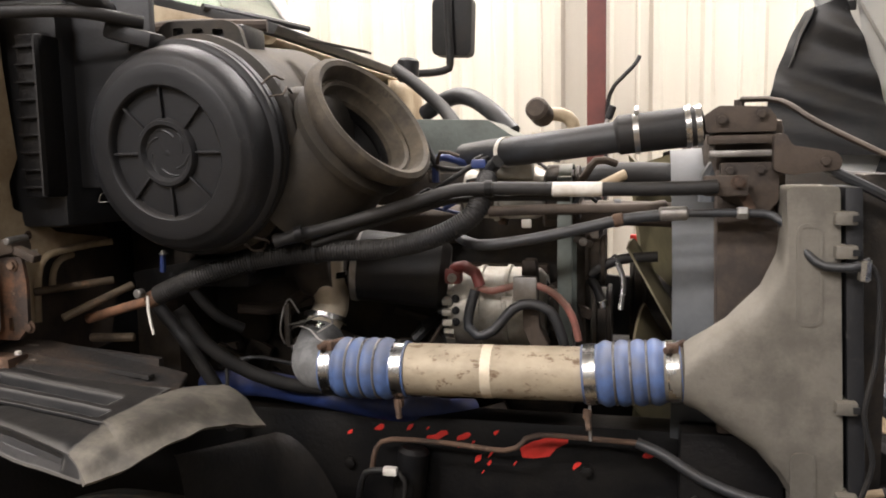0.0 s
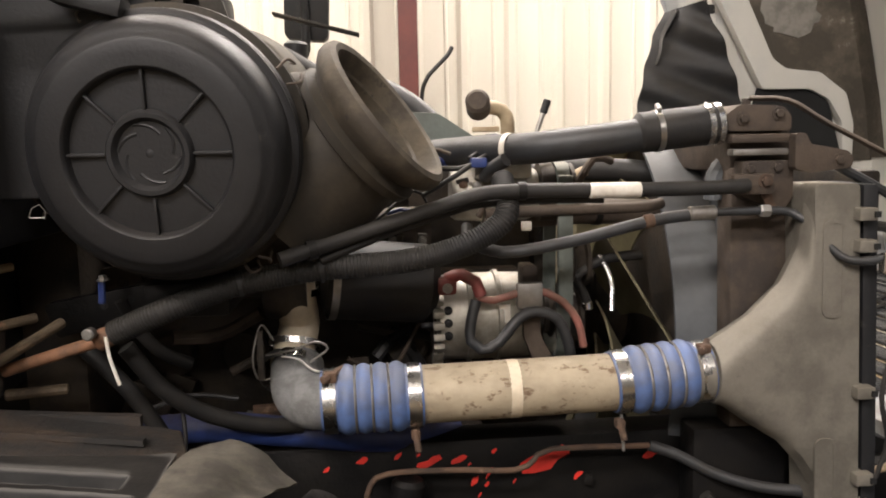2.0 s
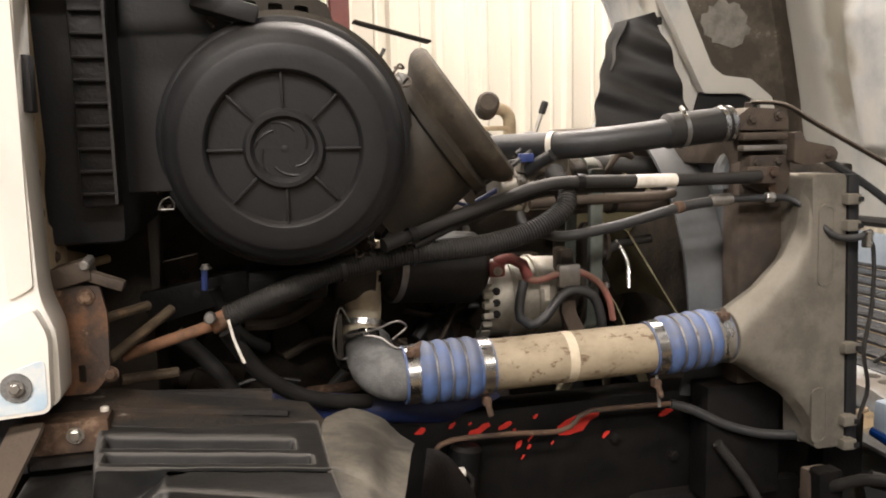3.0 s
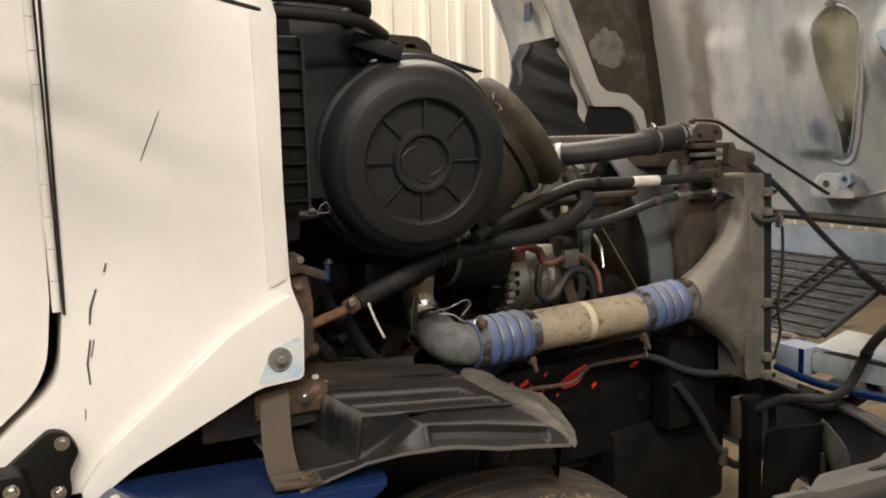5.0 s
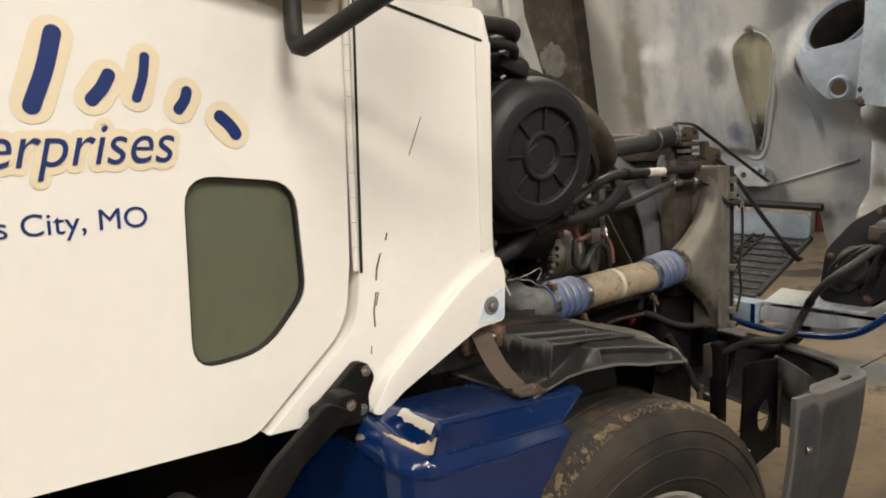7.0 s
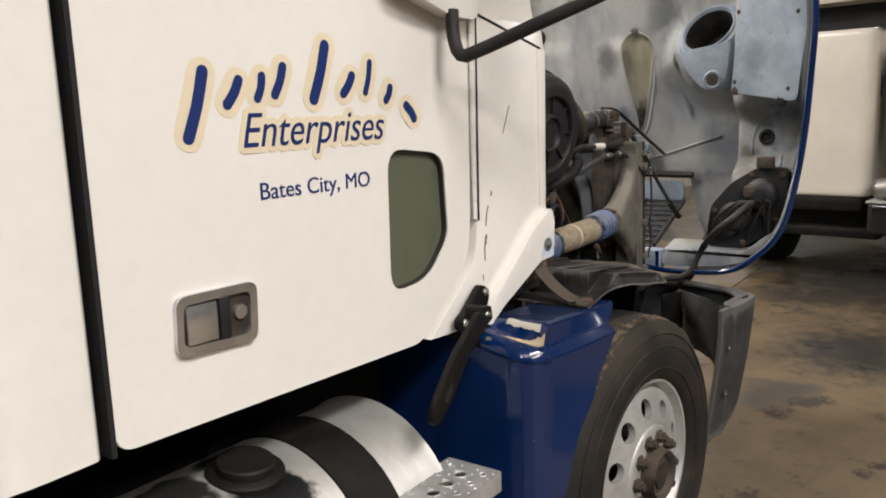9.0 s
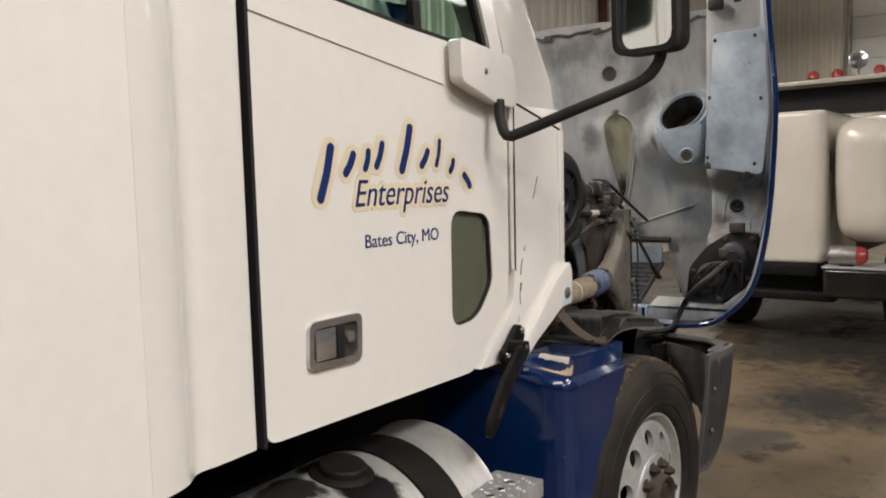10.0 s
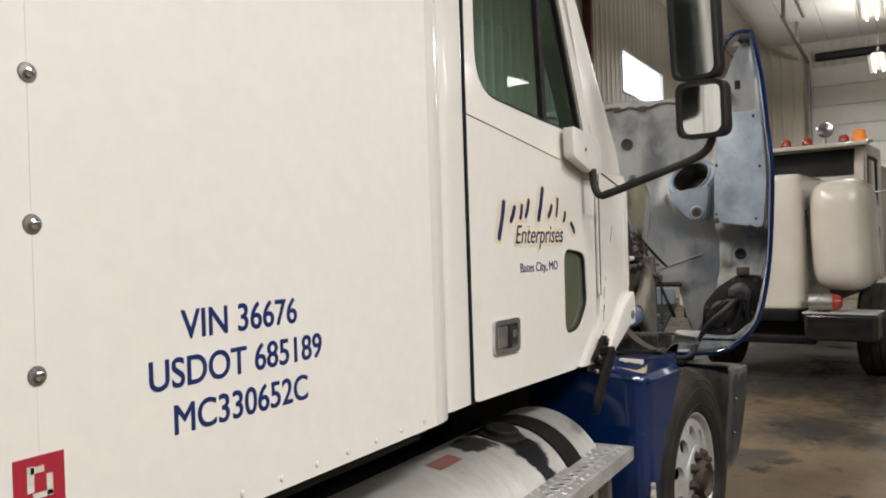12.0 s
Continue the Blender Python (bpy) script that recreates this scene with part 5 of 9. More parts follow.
part("peel_lip", sheet(lip_f, 24, 3, thick=lambda u, v: lip_f(u, v) - Vector((0, 0, 0.003))), TAN, fender, "peeled tan edge")
random.seed(21)
for cx, cz, r in ((-1.462, 0.565, 0.030), (-1.458, 0.60, 0.014), (-1.448, 0.545, 0.012), (-1.466, 0.53, 0.010)):
    ring_ = [(cx + r * 0.6 * math.cos(a) * random.uniform(0.5, 1.1), cz + r * math.sin(a) * random.uniform(0.5, 1.1)) for a in [6.283 * k / 13 for k in range(13)]]
    part("chip", prism(ring_, "y", 0.936, 0.950), CREAM, fender, "chipped white spot", smooth=0)
for bx, by in ((-1.528, 1.07), (-1.215, 1.0)):
    part("fender_bolt", bolt((bx, by, on_fender(bx, by) + 0.001), (0, 0, 1), 0.006, 0.004), DULL, fender)

strap = thing("hood_strap", "black rubber hood strap hanging from its bracket", "strap", (-1.5, SY, 1.1))
part("strap_bracket", prism(rounded([(-1.505, 1.186), (-1.482, 1.178), (-1.468, 1.150), (-1.484, 1.120), (-1.482, 1.088), (-1.500, 1.070), (-1.556, 1.072), (-1.602, 1.094), (-1.602, 1.120), (-1.580, 1.128)], 0.010), "y", 1.100, 1.120, 0.004), FRAME, strap)
part("strap_hinge", prism(rounded([(-1.580, 1.150), (-1.540, 1.148), (-1.532, 1.112), (-1.555, 1.108), (-1.582, 1.118)], 0.010), "y", 1.052, 1.099, 0.004), FRAME, strap)
for p, y0 in (((-1.490, 1.166), 1.098), ((-1.584, 1.110), 1.098), ((-1.556, 1.129), 1.052), ((-1.500, 1.096), 1.098)):
    part("strap_bolt", bolt((p[0], y0, p[1]), (0, -1, 0), 0.007, 0.005), STEEL, strap)
part("strap", prism(rounded([(-1.612, 1.150), (-1.562, 1.124), (-1.668, 1.054), (-1.735, 0.975), (-1.790, 0.935), (-1.812, 0.944), (-1.800, 0.985), (-1.720, 1.072)], 0.014), "y", 1.036, 1.052, 0.005), FRAME, strap)
part("strap_slot", prism(rounded([(-1.742, 1.016), (-1.730, 1.008), (-1.755, 0.976), (-1.768, 0.984)], 0.004), "y", 1.034, 1.0535), DARK, strap)

# fuel tank and step
tank = thing("fuel_tank", "dented aluminium cylindrical fuel tank with black straps", "fuel tank", (-2.4, 1.30, 0.70))
TY, TZ, TR = 1.30, 0.665, 0.262
part("shell", lathe((-3.45, TY, TZ), (1, 0, 0), [(0, 0), (0.0, TR - 0.05), (0.02, TR - 0.01), (0.04, TR), (1.70, TR), (1.715, TR + 0.006), (1.72, TR - 0.01), (1.735, TR - 0.10), (1.74, 0)], 56), TANKALU, tank, "scuffed aluminium shell with black smears")
for x0 in (-1.955, -3.2):
    part("strap", lathe((x0 - 0.06, TY, TZ), (1, 0, 0), [(0, TR), (0, TR + 0.008), (0.12, TR + 0.008), (0.12, TR)], 48, closed=True), FRAME, tank, "black tank strap")
part("filler_collar", lathe((-2.145, TY - 0.045, TZ + TR - 0.012), (0, -0.17, 1), [(-0.02, 0.080), (0.010, 0.078), (0.016, 0.070), (0.017, 0.060), (0.030, 0.057), (0.034, 0.052), (0.034, 0)], 28), FRAME, tank, "black greasy filler cap")
part("warning_label", sheet(lambda u, v: Vector((-2.58 + 0.13 * u, TY, TZ)) + Vector((0, -math.sin(0.06 + 0.20 * v), math.cos(0.06 + 0.20 * v))) * (TR + 0.002), 2, 4), REDRUB, tank, "red warning label")
for x0 in (-1.97, -3.2):
    part("tank_bracket", box((x0, 1.585, 0.68), (0.09, 0.09, 0.50), 0.01), FRAME, tank)
    part("tank_cradle", box((x0, 1.42, 0.42), (0.09, 0.30, 0.05), 0.01), FRAME, tank)
step = thing("side_step", "punched aluminium step plate", "step", (-2.1, 1.04, 0.78))
holes = []
for i in range(16):
    for j in range(3):
        cx, cy = -1.705 - 0.052 * i - (0.026 if j == 1 else 0), 0.982 + 0.043 * j
        r = 0.0145 if j == 1 else 0.0065
        holes.append([(cx + r * math.cos(6.283 * k / 10), cy + r * math.sin(6.283 * k / 10)) for k in range(10)])
part("tread_plate", plate([(-2.75, 0.955), (-1.675, 0.955), (-1.675, 1.095), (-2.75, 1.095)], holes, "z", 0.797, 0.801), WHEELALU, step, smooth=0)
part("step_edge", box((-2.2125, 0.953, 0.779), (1.075, 0.004, 0.045)), WHEELALU, step)
part("step_edge", box((-1.673, 1.025, 0.779), (0.004, 0.140, 0.045)), WHEELALU, step)
part("step_back", box((-2.2125, 1.097, 0.779), (1.075, 0.004, 0.045)), DULL, step)
for i in range(40):
    for j in range(4):
        part("tread_dimple", lathe((-1.692 - 0.026 * i, 0.9605 + 0.043 * j, 0.801), (0, 0, 1), [(0, 0.0042), (0.0022, 0.0024), (0.0026, 0)], 6), WHEELALU, step)
for i in range(16):
    for j in range(3):
        cx, cy = -1.705 - 0.052 * i - (0.026 if j == 1 else 0), 0.982 + 0.043 * j
        r = 0.0145 if j == 1 else 0.0065
        part("tread_lip", ring((cx, cy, 0.801), (0, 0, 1), r + 0.002, 0.002, 12, 6), WHEELALU, step)
for x0 in (-1.80, -2.5):
    part("step_bracket", box((x0, 1.06, 0.70), (0.04, 0.12, 0.16), 0.005), DULL, step)

# ---------------------------------------------------------------- bumper
bumper = thing("front_bumper", "grey plastic truck bumper with a wrapped corner", "bumper", (0.4, YC, 0.5))
BUMPX = [(-0.30, 0.842), (-0.205, 0.839), (-0.10, 0.836), (0.0, 0.836), (0.09, 0.842), (0.17, 0.858), (0.24, 0.888), (0.32, 0.945), (0.40, 1.03), (0.475, 1.14), (0.545, 1.30), (0.59, 1.5), (0.62, 1.75), (0.63, YC)]


def bump_line(t):
    """Plan of the bumper's outer face, from one wheel round the front to the other."""
    if t > 0.5:
        p = bump_line(1 - t)
        return (p[0], 2 * YC - p[1])
    k = t * 2 * (len(BUMPX) - 1)
    i = min(int(k), len(BUMPX) - 2)
    f = k - i
    return (BUMPX[i][0] * (1 - f) + BUMPX[i + 1][0] * f, BUMPX[i][1] * (1 - f) + BUMPX[i + 1][1] * f)


def bump_head(x):
    return along([(-0.31, 0.876), (0.04, 0.852), (0.45, 0.797), (0.64, 0.780)], x)


def bump_foot(x):
    return along([(-0.31, 0.352), (-0.15, 0.352), (0.10, 0.40), (0.40, 0.47), (0.64, 0.52)], x)


def bump_out(u, v):
    x, y = bump_line(u)
    zlo, zhi = bump_foot(x), bump_head(x)
    side = -1 if y < YC else 1
    inset = 0.012 * (1 - smooth01((x + 0.205) / 0.018))
    lean = 0.05 * (1 - v) ** 1.6
    dent = 0.004 * noise.noise(Vector((x * 3, y * 3, v * 3)))
    return Vector((x - 0.03 * (1 - v) ** 2 * smooth01((x - 0.1) / 0.3), y - side * (lean * (1 - smooth01((x - 0.3) / 0.3)) + inset + dent), zlo + (zhi - zlo) * v))


def bump_in(u, v):
    p = bump_out(u, v)
    c = Vector((-0.3, YC, p.z))
    return p + (c - p).normalized() * 0.014


part("skin", sheet(bump_out, 150, 16, thick=bump_in), BUMPER, bumper, smooth=40)


def bump_lip(u, v):
    u = 0.036 + u * 0.928
    p = bump_out(u, 1)
    c = Vector((-0.2, YC, p.z))
    w = 0.075 * (0.35 + 0.65 * smooth01((p.x + 0.22) / 0.15)) * (1 - 0.5 * smooth01((p.x - 0.2) / 0.2))
    return p + (c - p).normalized() * (w * v) + Vector((0, 0, 0.010 * math.sin(3.1416 * min(1, v * 1.6) * 0.5) - 0.016 * v * v))


part("top_lip", sheet(bump_lip, 120, 5, thick=lambda u, v: bump_lip(u, v) - Vector((0, 0, 0.010))), BUMPER, bumper)


def bump_shell(u, v):
    """Dusty shell that closes the corner towards the wheel."""
    x, y = 0.395 - 0.42 * u, 1.245 - 0.335 * u - 0.05 * math.sin(3.1416 * u)
    top = 0.772 + 0.030 * u
    low = 0.62 - 0.20 * smooth01(u * 1.1)
    return Vector((x + 0.05 * (1 - v) * (1 - u), y + 0.035 * math.sin(3.1416 * v) * (1 - u), low + (top - low) * v))


part("inner_shell", sheet(bump_shell, 18, 12, thick=lambda u, v: bump_shell(u, v) + Vector((0.008, 0.006, 0))), SHELLGREY, bumper, "dusty inner bumper shell")
for bx, by, bz in ((-0.225, 0.848, 0.718), (-0.205, 0.863, 0.535)):
    part("bumper_bolt", bolt((bx, by, bz), (-0.1, -1, 0), 0.008, 0.006), STEEL, bumper)
part("slot", prism(rounded([(-0.005, 0.856), (0.045, 0.852), (0.045, 0.862), (-0.005, 0.866)], 0.004), "z", 0.8585, 0.8625), DARK, bumper)
susp = thing("front_bracket", "dark rusty bracket with a hole between frame and bumper", "bracket", (0.3, 1.4, 0.6))
part("web", plate(rounded([(0.13, 0.40), (0.40, 0.44), (0.43, 0.76), (0.15, 0.80)], 0.03), [[(0.288 + 0.052 * math.cos(6.283 * k / 24), 0.582 + 0.058 * math.sin(6.283 * k / 24)) for k in range(24)]], "y", 1.228, 1.24), FRAME, susp)
part("rod", rod((0.335, 1.20, 0.46), (0.345, 1.205, 0.70), 0.008, 10), BLOCK, susp)
fl_ = thing("front_lines", "black lines and stay between frame and bumper", "lines", (0.33, 1.45, 0.55))
part("stay", prism(rounded([(0.30, 0.80), (0.36, 0.80), (0.37, 0.30), (0.31, 0.30)], 0.01), "y", 1.415, 1.45, 0.006), FRAME, fl_)
part("hose", tube([(0.10, 1.50, 0.86), (0.17, 1.48, 0.76), (0.22, 1.46, 0.66), (0.28, 1.455, 0.595), (0.36, 1.455, 0.577), (0.43, 1.455, 0.60), (0.45, 1.45, 0.66), (0.42, 1.43, 0.73), (0.38, 1.40, 0.78)], 0.012, 12), RUBBER, fl_)
part("hose_fitting", rod((0.238, 1.452, 0.60), (0.243, 1.450, 0.655), 0.012, 10), BROWNCAST, fl_)
part("rust_bracket", box((0.33, 1.46, 0.73), (0.06, 0.04, 0.12), 0.006), BROWNCAST, fl_)
lh = thing("headlamp_loom", "thick black conduit from the frame up to the headlamp", "conduit", (0.5, 1.3, 0.8))
part("conduit", tube([(0.40, 1.60, 0.66), (0.36, 1.52, 0.70), (0.335, 1.43, 0.755), (0.354, 1.36, 0.800), (0.37, 1.29, 0.825), (0.40, 1.24, 0.832), (0.425, 1.20, 0.865), (0.437, 1.176, 0.924), (0.419, 1.134, 0.999), (0.400, 1.075, 1.066), (0.415, 1.025, 1.11), (0.50, 0.98, 1.16), (0.62, 0.97, 1.17)], 0.0130, 14), RUBBER, lh)
part("clip", band((0.424, 1.146, 0.978), (0.2, 0.5, -1), 0.0140, 0.016), FRAME, lh)

# ---------------------------------------------------------------- air cleaner
ac = thing("air_cleaner", "large black round engine air cleaner with a ribbed cover", "air cleaner", (-0.82, 1.5, 1.3))
AX, AY, AZ, AR = -0.823, 1.257, 1.527, 0.192
d = (0, 1, 0)
part("cover", lathe((AX, AY, AZ), d, [(0.008, 0), (0.008, 0.044), (0.003, 0.047), (-0.001, 0.050), (-0.001, 0.056), (0.003, 0.059), (0.010, 0.061), (0.012, 0.111), (0.004, 0.113), (-0.001, 0.115), (-0.003, 0.118), (-0.002, 0.135), (0.000, 0.150), (0.002, 0.155), (0.004, 0.1565), (0.008, 0.165), (0.014, 0.172), (0.024, 0.178), (0.038, 0.182), (0.050, 0.184), (0.053, 0.185), (0.055, 0.190), (0.060, AR + 0.002), (0.068, AR + 0.002), (0.071, 0.188), (0.075, 0.187), (0.078, AR + 0.001), (0.086, AR + 0.003), (0.091, AR + 0.001), (0.093, 0.186)], 96), PLASTIC, ac, "black cover with eight spokes")
for k in range(8):
    a = k * math.pi / 4 + math.pi / 2
    c = (AX + 0.0865 * math.cos(a), AY + 0.008, AZ + 0.0865 * math.sin(a))
    part("cover_rib", box(c, (0.054, 0.009, 0.0044), 0.002, Euler((0, -a, 0))), PLASTIC, ac)
for k in range(6):
    pts = []
    for j in range(7):
        a = k * 1.047 + j * 0.16
        r = 0.031 + 0.0021 * j
        pts.append((AX + r * math.cos(a), AY + 0.009, AZ + r * math.sin(a)))
    part("swirl_ridge", tube(pts, 0.0026, 6, 0.01), PLASTIC, ac)
part("centre_dimple", lathe((AX, AY, AZ), d, [(0.006, 0), (0.008, 0.006), (0.011, 0.007)], 14), PLASTIC, ac)
part("housing", lathe((AX, AY, AZ), d, [(0.095, AR - 0.004), (0.105, AR + 0.012), (0.120, AR + 0.012), (0.128, AR), (0.20, AR - 0.004), (0.42, AR - 0.012), (0.46, AR - 0.03), (0.47, 0)], 64), HOUSING, ac, "dusty black housing")
part("side_box", box((AX + 0.12, AY + 0.235, AZ - 0.02), (0.22, 0.20, 0.24), 0.05, seg=4), HOUSING, ac)
for deg in (29, 115, 203, 304):
    a = radians(deg)
    cx, cz = AX + (AR + 0.013) * math.cos(a), AZ + (AR + 0.013) * math.sin(a)
    rr = Vector((math.cos(a), 0, math.sin(a)))
    tt = Vector((-math.sin(a), 0, math.cos(a)))
    o = Vector((cx, AY + 0.06, cz))
    for s in (-0.012, 0.012):
        part("clip_wire", tube([o + tt * s + rr * -0.004, o + tt * s * 1.5 + rr * 0.012 + Vector((0, 0.02, 0)), o + tt * s * 0.7 + rr * 0.016 + Vector((0, 0.035, 0)), o + tt * s * 1.2 + rr * 0.006 + Vector((0, 0.062, 0))], 0.0021, 6, 0.006), BROWNCAST, ac, "sprung wire clip")
# intake mouth that meets the hood's duct
turn = Matrix.Translation((AX - ac.location.x, AY - ac.location.y, 0)) @ Matrix.Translation((0, 0, AZ - ac.location.z)) @ Matrix.Rotation(radians(-5.4), 4, "Z") @ Matrix.Rotation(radians(6.6), 4, "X") @ Matrix.Scale(1.03, 4) @ Matrix.Translation((ac.location.x - AX, ac.location.y - AY, ac.location.z - AZ))
for ob in ac.children:
    ob.data.transform(turn)
MD = Vector((0.77, -0.25, 0.58)).normalized()
MO = Vector((-0.505, 1.43, 1.572))
part("neck", lathe(MO, MD, [(-0.20, 0.150), (-0.10, 0.125), (-0.05, 0.118), (-0.045, 0.130), (-0.03, 0.132), (-0.02, 0.118)], 48), HOUSING, ac)
part("bellows", lathe(MO, MD, [(-0.05, 0.112), (-0.036, 0.122), (-0.022, 0.116), (-0.014, 0.124), (-0.004, 0.136), (0.006, 0.1435), (0.018, 0.1455), (0.029, 0.141), (0.034, 0.132), (0.030, 0.123), (0.020, 0.118), (0.008, 0.117), (0.000, 0.113), (0.004, 0.106), (0.000, 0.100), (-0.012, 0.098), (-0.022, 0.094), (-0.026, 0.089), (-0.035, 0.087)], 64), BELLOWS, ac, "dusty rubber intake bellows")
part("throat", lathe(MO, MD, [(-0.034, 0.0875), (-0.050, 0.084), (-0.056, 0.088), (-0.066, 0.084), (-0.078, 0.078), (-0.082, 0)], 48), FRAME, ac)
# cast mount on top
part("top_mount", plate(rounded([(-0.905, 1.715), (-0.715, 1.702), (-0.735, 1.765), (-0.760, 1.778), (-0.885, 1.782), (-0.905, 1.770)], 0.010), [rounded([(-0.875 + 0.042 * k, 1.733 - 0.003 * k), (-0.845 + 0.042 * k, 1.731 - 0.003 * k), (-0.852 + 0.042 * k, 1.768 - 0.003 * k), (-0.874 + 0.042 * k, 1.769 - 0.003 * k)], 0.005) for k in range(3)], "y", 1.385, 1.400), HOUSING, ac, "slotted mount on the housing")
part("mount_shelf", box((-0.815, 1.445, 1.748), (0.17, 0.09, 0.050), 0.012), PLASTIC, ac)
part("name_plate", box((-0.60, 1.53, 1.742), (0.15, 0.035, 0.004), 0.001, Euler((0, radians(14), 0))), HOUSING, ac, "raised maker's lettering, unreadable")
part("mount_foot", box((-0.82, 1.50, 1.29), (0.14, 0.18, 0.06), 0.015), FRAME, ac)

# ---------------------------------------------------------------- charge air pipe
cap = thing("charge_air_pipe", "rust-spotted beige charge pipe with blue silicone hoses", "pipe", (-0.25, 1.46, 1.1))
P0, P1 = Vector((-0.455, 1.46, 1.098)), Vector((-0.085, 1.46, 1.104))
pd = (P1 - P0).normalized()
part("pipe", rod(P0 - pd * 0.03, P1 + pd * 0.03, 0.051, 40), PIPE, cap)
part("weld_bead", lathe(P0 + pd * 0.178, pd, [(-0.012, 0.0506), (-0.006, 0.0518), (0.0, 0.0512), (0.006, 0.0518), (0.012, 0.0506)], 36), TURBO, cap, "pale welded seam")


def humped_hose(a, b, n, r, name):
    a, b = Vector(a), Vector(b)
    L = (b - a).length
    prof = [(0, r - 0.004), (0, r)]
    lo, hi = 0.030, L - 0.030
    prof.append((lo, r))
    for k in range(n):
        for j in range(7):
            prof.append((lo + (hi - lo) * (k + (j + 0.5) / 7) / n, r + 0.0066 * math.sin(math.pi * (j + 0.5) / 7)))
    prof += [(hi, r), (L, r), (L, r - 0.004)]
    h = part(name, lathe(a, b - a, prof, 44), SILICONE, cap, "blue silicone bellows hose")
    dd = (b - a).normalized()
    for k in range(1, n):
        part("hose_ring", ring(a + dd * (lo + (hi - lo) * k / n), dd, r + 0.0026, 0.0024, 36, 6), DULL, h)
    for s in (0.015, L - 0.015):
        part("clamp", band(a + dd * s, dd, r + 0.0005, 0.022, n=36), STEEL, h, "bright clamp band")
    return h


humped_hose((-0.612, 1.46, 1.094), (-0.437, 1.46, 1.098), 4, 0.055, "hose")
humped_hose((-0.098, 1.46, 1.103), (0.078, 1.458, 1.118), 4, 0.055, "hose")
for p, dz in (((-0.595, 1.43, 1.146), 1), ((0.06, 1.43, 1.165), 1)):
    part("clamp_bolt", rod((p[0] - 0.012, p[1] - 0.02, p[2]), (p[0] + 0.022, p[1] + 0.035, p[2] + 0.004), 0.007, 8), RUST, cap, "rusty clamp bolt")
    part("clamp_lug", box(p, (0.022, 0.02, 0.018), 0.003), RUST, cap)
for x0 in (-0.448, -0.085):
    part("clamp_bolt", rod((x0 - 0.006, 1.43, 1.045), (x0, 1.42, 1.008), 0.006, 8), RUST, cap)
    part("clamp_lug", box((x0 - 0.004, 1.435, 1.035), (0.016, 0.02, 0.016), 0.003), RUST, cap)
part("drain_pin", rod((-0.085, 1.44, 1.05), (-0.083, 1.43, 0.985), 0.003, 6), DULL, cap)
part("elbow", tube([(-0.60, 1.46, 1.094), (-0.632, 1.465, 1.095), (-0.655, 1.505, 1.103), (-0.662, 1.56, 1.13)], 0.049, 28, 0.012), ELBOW, cap, "grey cast elbow")
part("elbow_clamp", band((-0.676, 1.545, 1.125), (0, 0.9, 0.5), 0.053, 0.018, n=32), STEEL, cap)

tb = thing("turbo_pipe", "tan steel turbo outlet with steel clamps", "pipe", (-0.65, 1.62, 1.2))
part("pipe", tube([(-0.675, 1.56, 1.13), (-0.668, 1.60, 1.165), (-0.66, 1.62, 1.20), (-0.664, 1.60, 1.26), (-0.662, 1.60, 1.34)], 0.038, 26, 0.012), TURBO, tb)
part("clamp", band((-0.661, 1.607, 1.265), (0.05, 0, 1), 0.039, 0.014), STEEL, tb)
part("clamp", band((-0.668, 1.60, 1.165), (0.1, 0.4, 0.9), 0.048, 0.012), STEEL, tb)
part("boot", rod((-0.61, 1.62, 1.285), (-0.40, 1.66, 1.26), 0.078, 32), RUBBER, tb, "black rubber coupling")
part("clamp", band((-0.595, 1.622, 1.284), (1, 0.17, -0.1), 0.079, 0.014), DULL, tb)
for pts in ([(-0.70, 1.53, 1.19), (-0.72, 1.52, 1.22), (-0.735, 1.51, 1.16), (-0.725, 1.52, 1.12), (-0.69, 1.53, 1.125)], [(-0.71, 1.50, 1.17), (-0.66, 1.47, 1.185), (-0.62, 1.46, 1.20), (-0.60, 1.47, 1.185), (-0.63, 1.46, 1.165)], [(-0.68, 1.48, 1.172), (-0.65, 1.47, 1.168), (-0.62, 1.46, 1.148), (-0.58, 1.47, 1.15)]):
    part("clamp_wire", tube(pts, 0.0021, 8, 0.01), DULL, tb)
part("fork", box((-0.722, 1.52, 1.165), (0.012, 0.012, 0.09), 0.003), BLOCK, tb)

# ---------------------------------------------------------------- charge air cooler and radiator
cac = thing("charge_air_cooler", "cast aluminium charge cooler side tank with a fanned neck", "radiator", (0.28, 1.4, 1.2))


FAN_T = [(0.080, 1.172), (0.105, 1.190), (0.150, 1.222), (0.205, 1.282), (0.232, 1.345), (0.240, 1.452)]
FAN_B = [(0.080, 1.060), (0.105, 1.052), (0.150, 1.020), (0.205, 0.985), (0.240, 0.945), (0.272, 0.890)]


def fan(u, v, s):
    k = u * (len(FAN_T) - 1)
    i = min(int(k), len(FAN_T) - 2)
    f = k - i
    a = Vector(FAN_T[i]) * (1 - f) + Vector(FAN_T[i + 1]) * f
    b = Vector(FAN_B[i]) * (1 - f) + Vector(FAN_B[i + 1]) * f
    p = a * (1 - v) + b * v
    depth = 0.056 * (1 - u) + 0.034 * u
    edge = math.sqrt(max(0.0, 1 - (2 * v - 1) ** 2)) if u < 0.05 else (1 - abs(2 * v - 1) ** (2 + 6 * u)) ** 0.5
    return Vector((p.x, 1.452 - 0.02 * u - s * depth * edge, p.y))


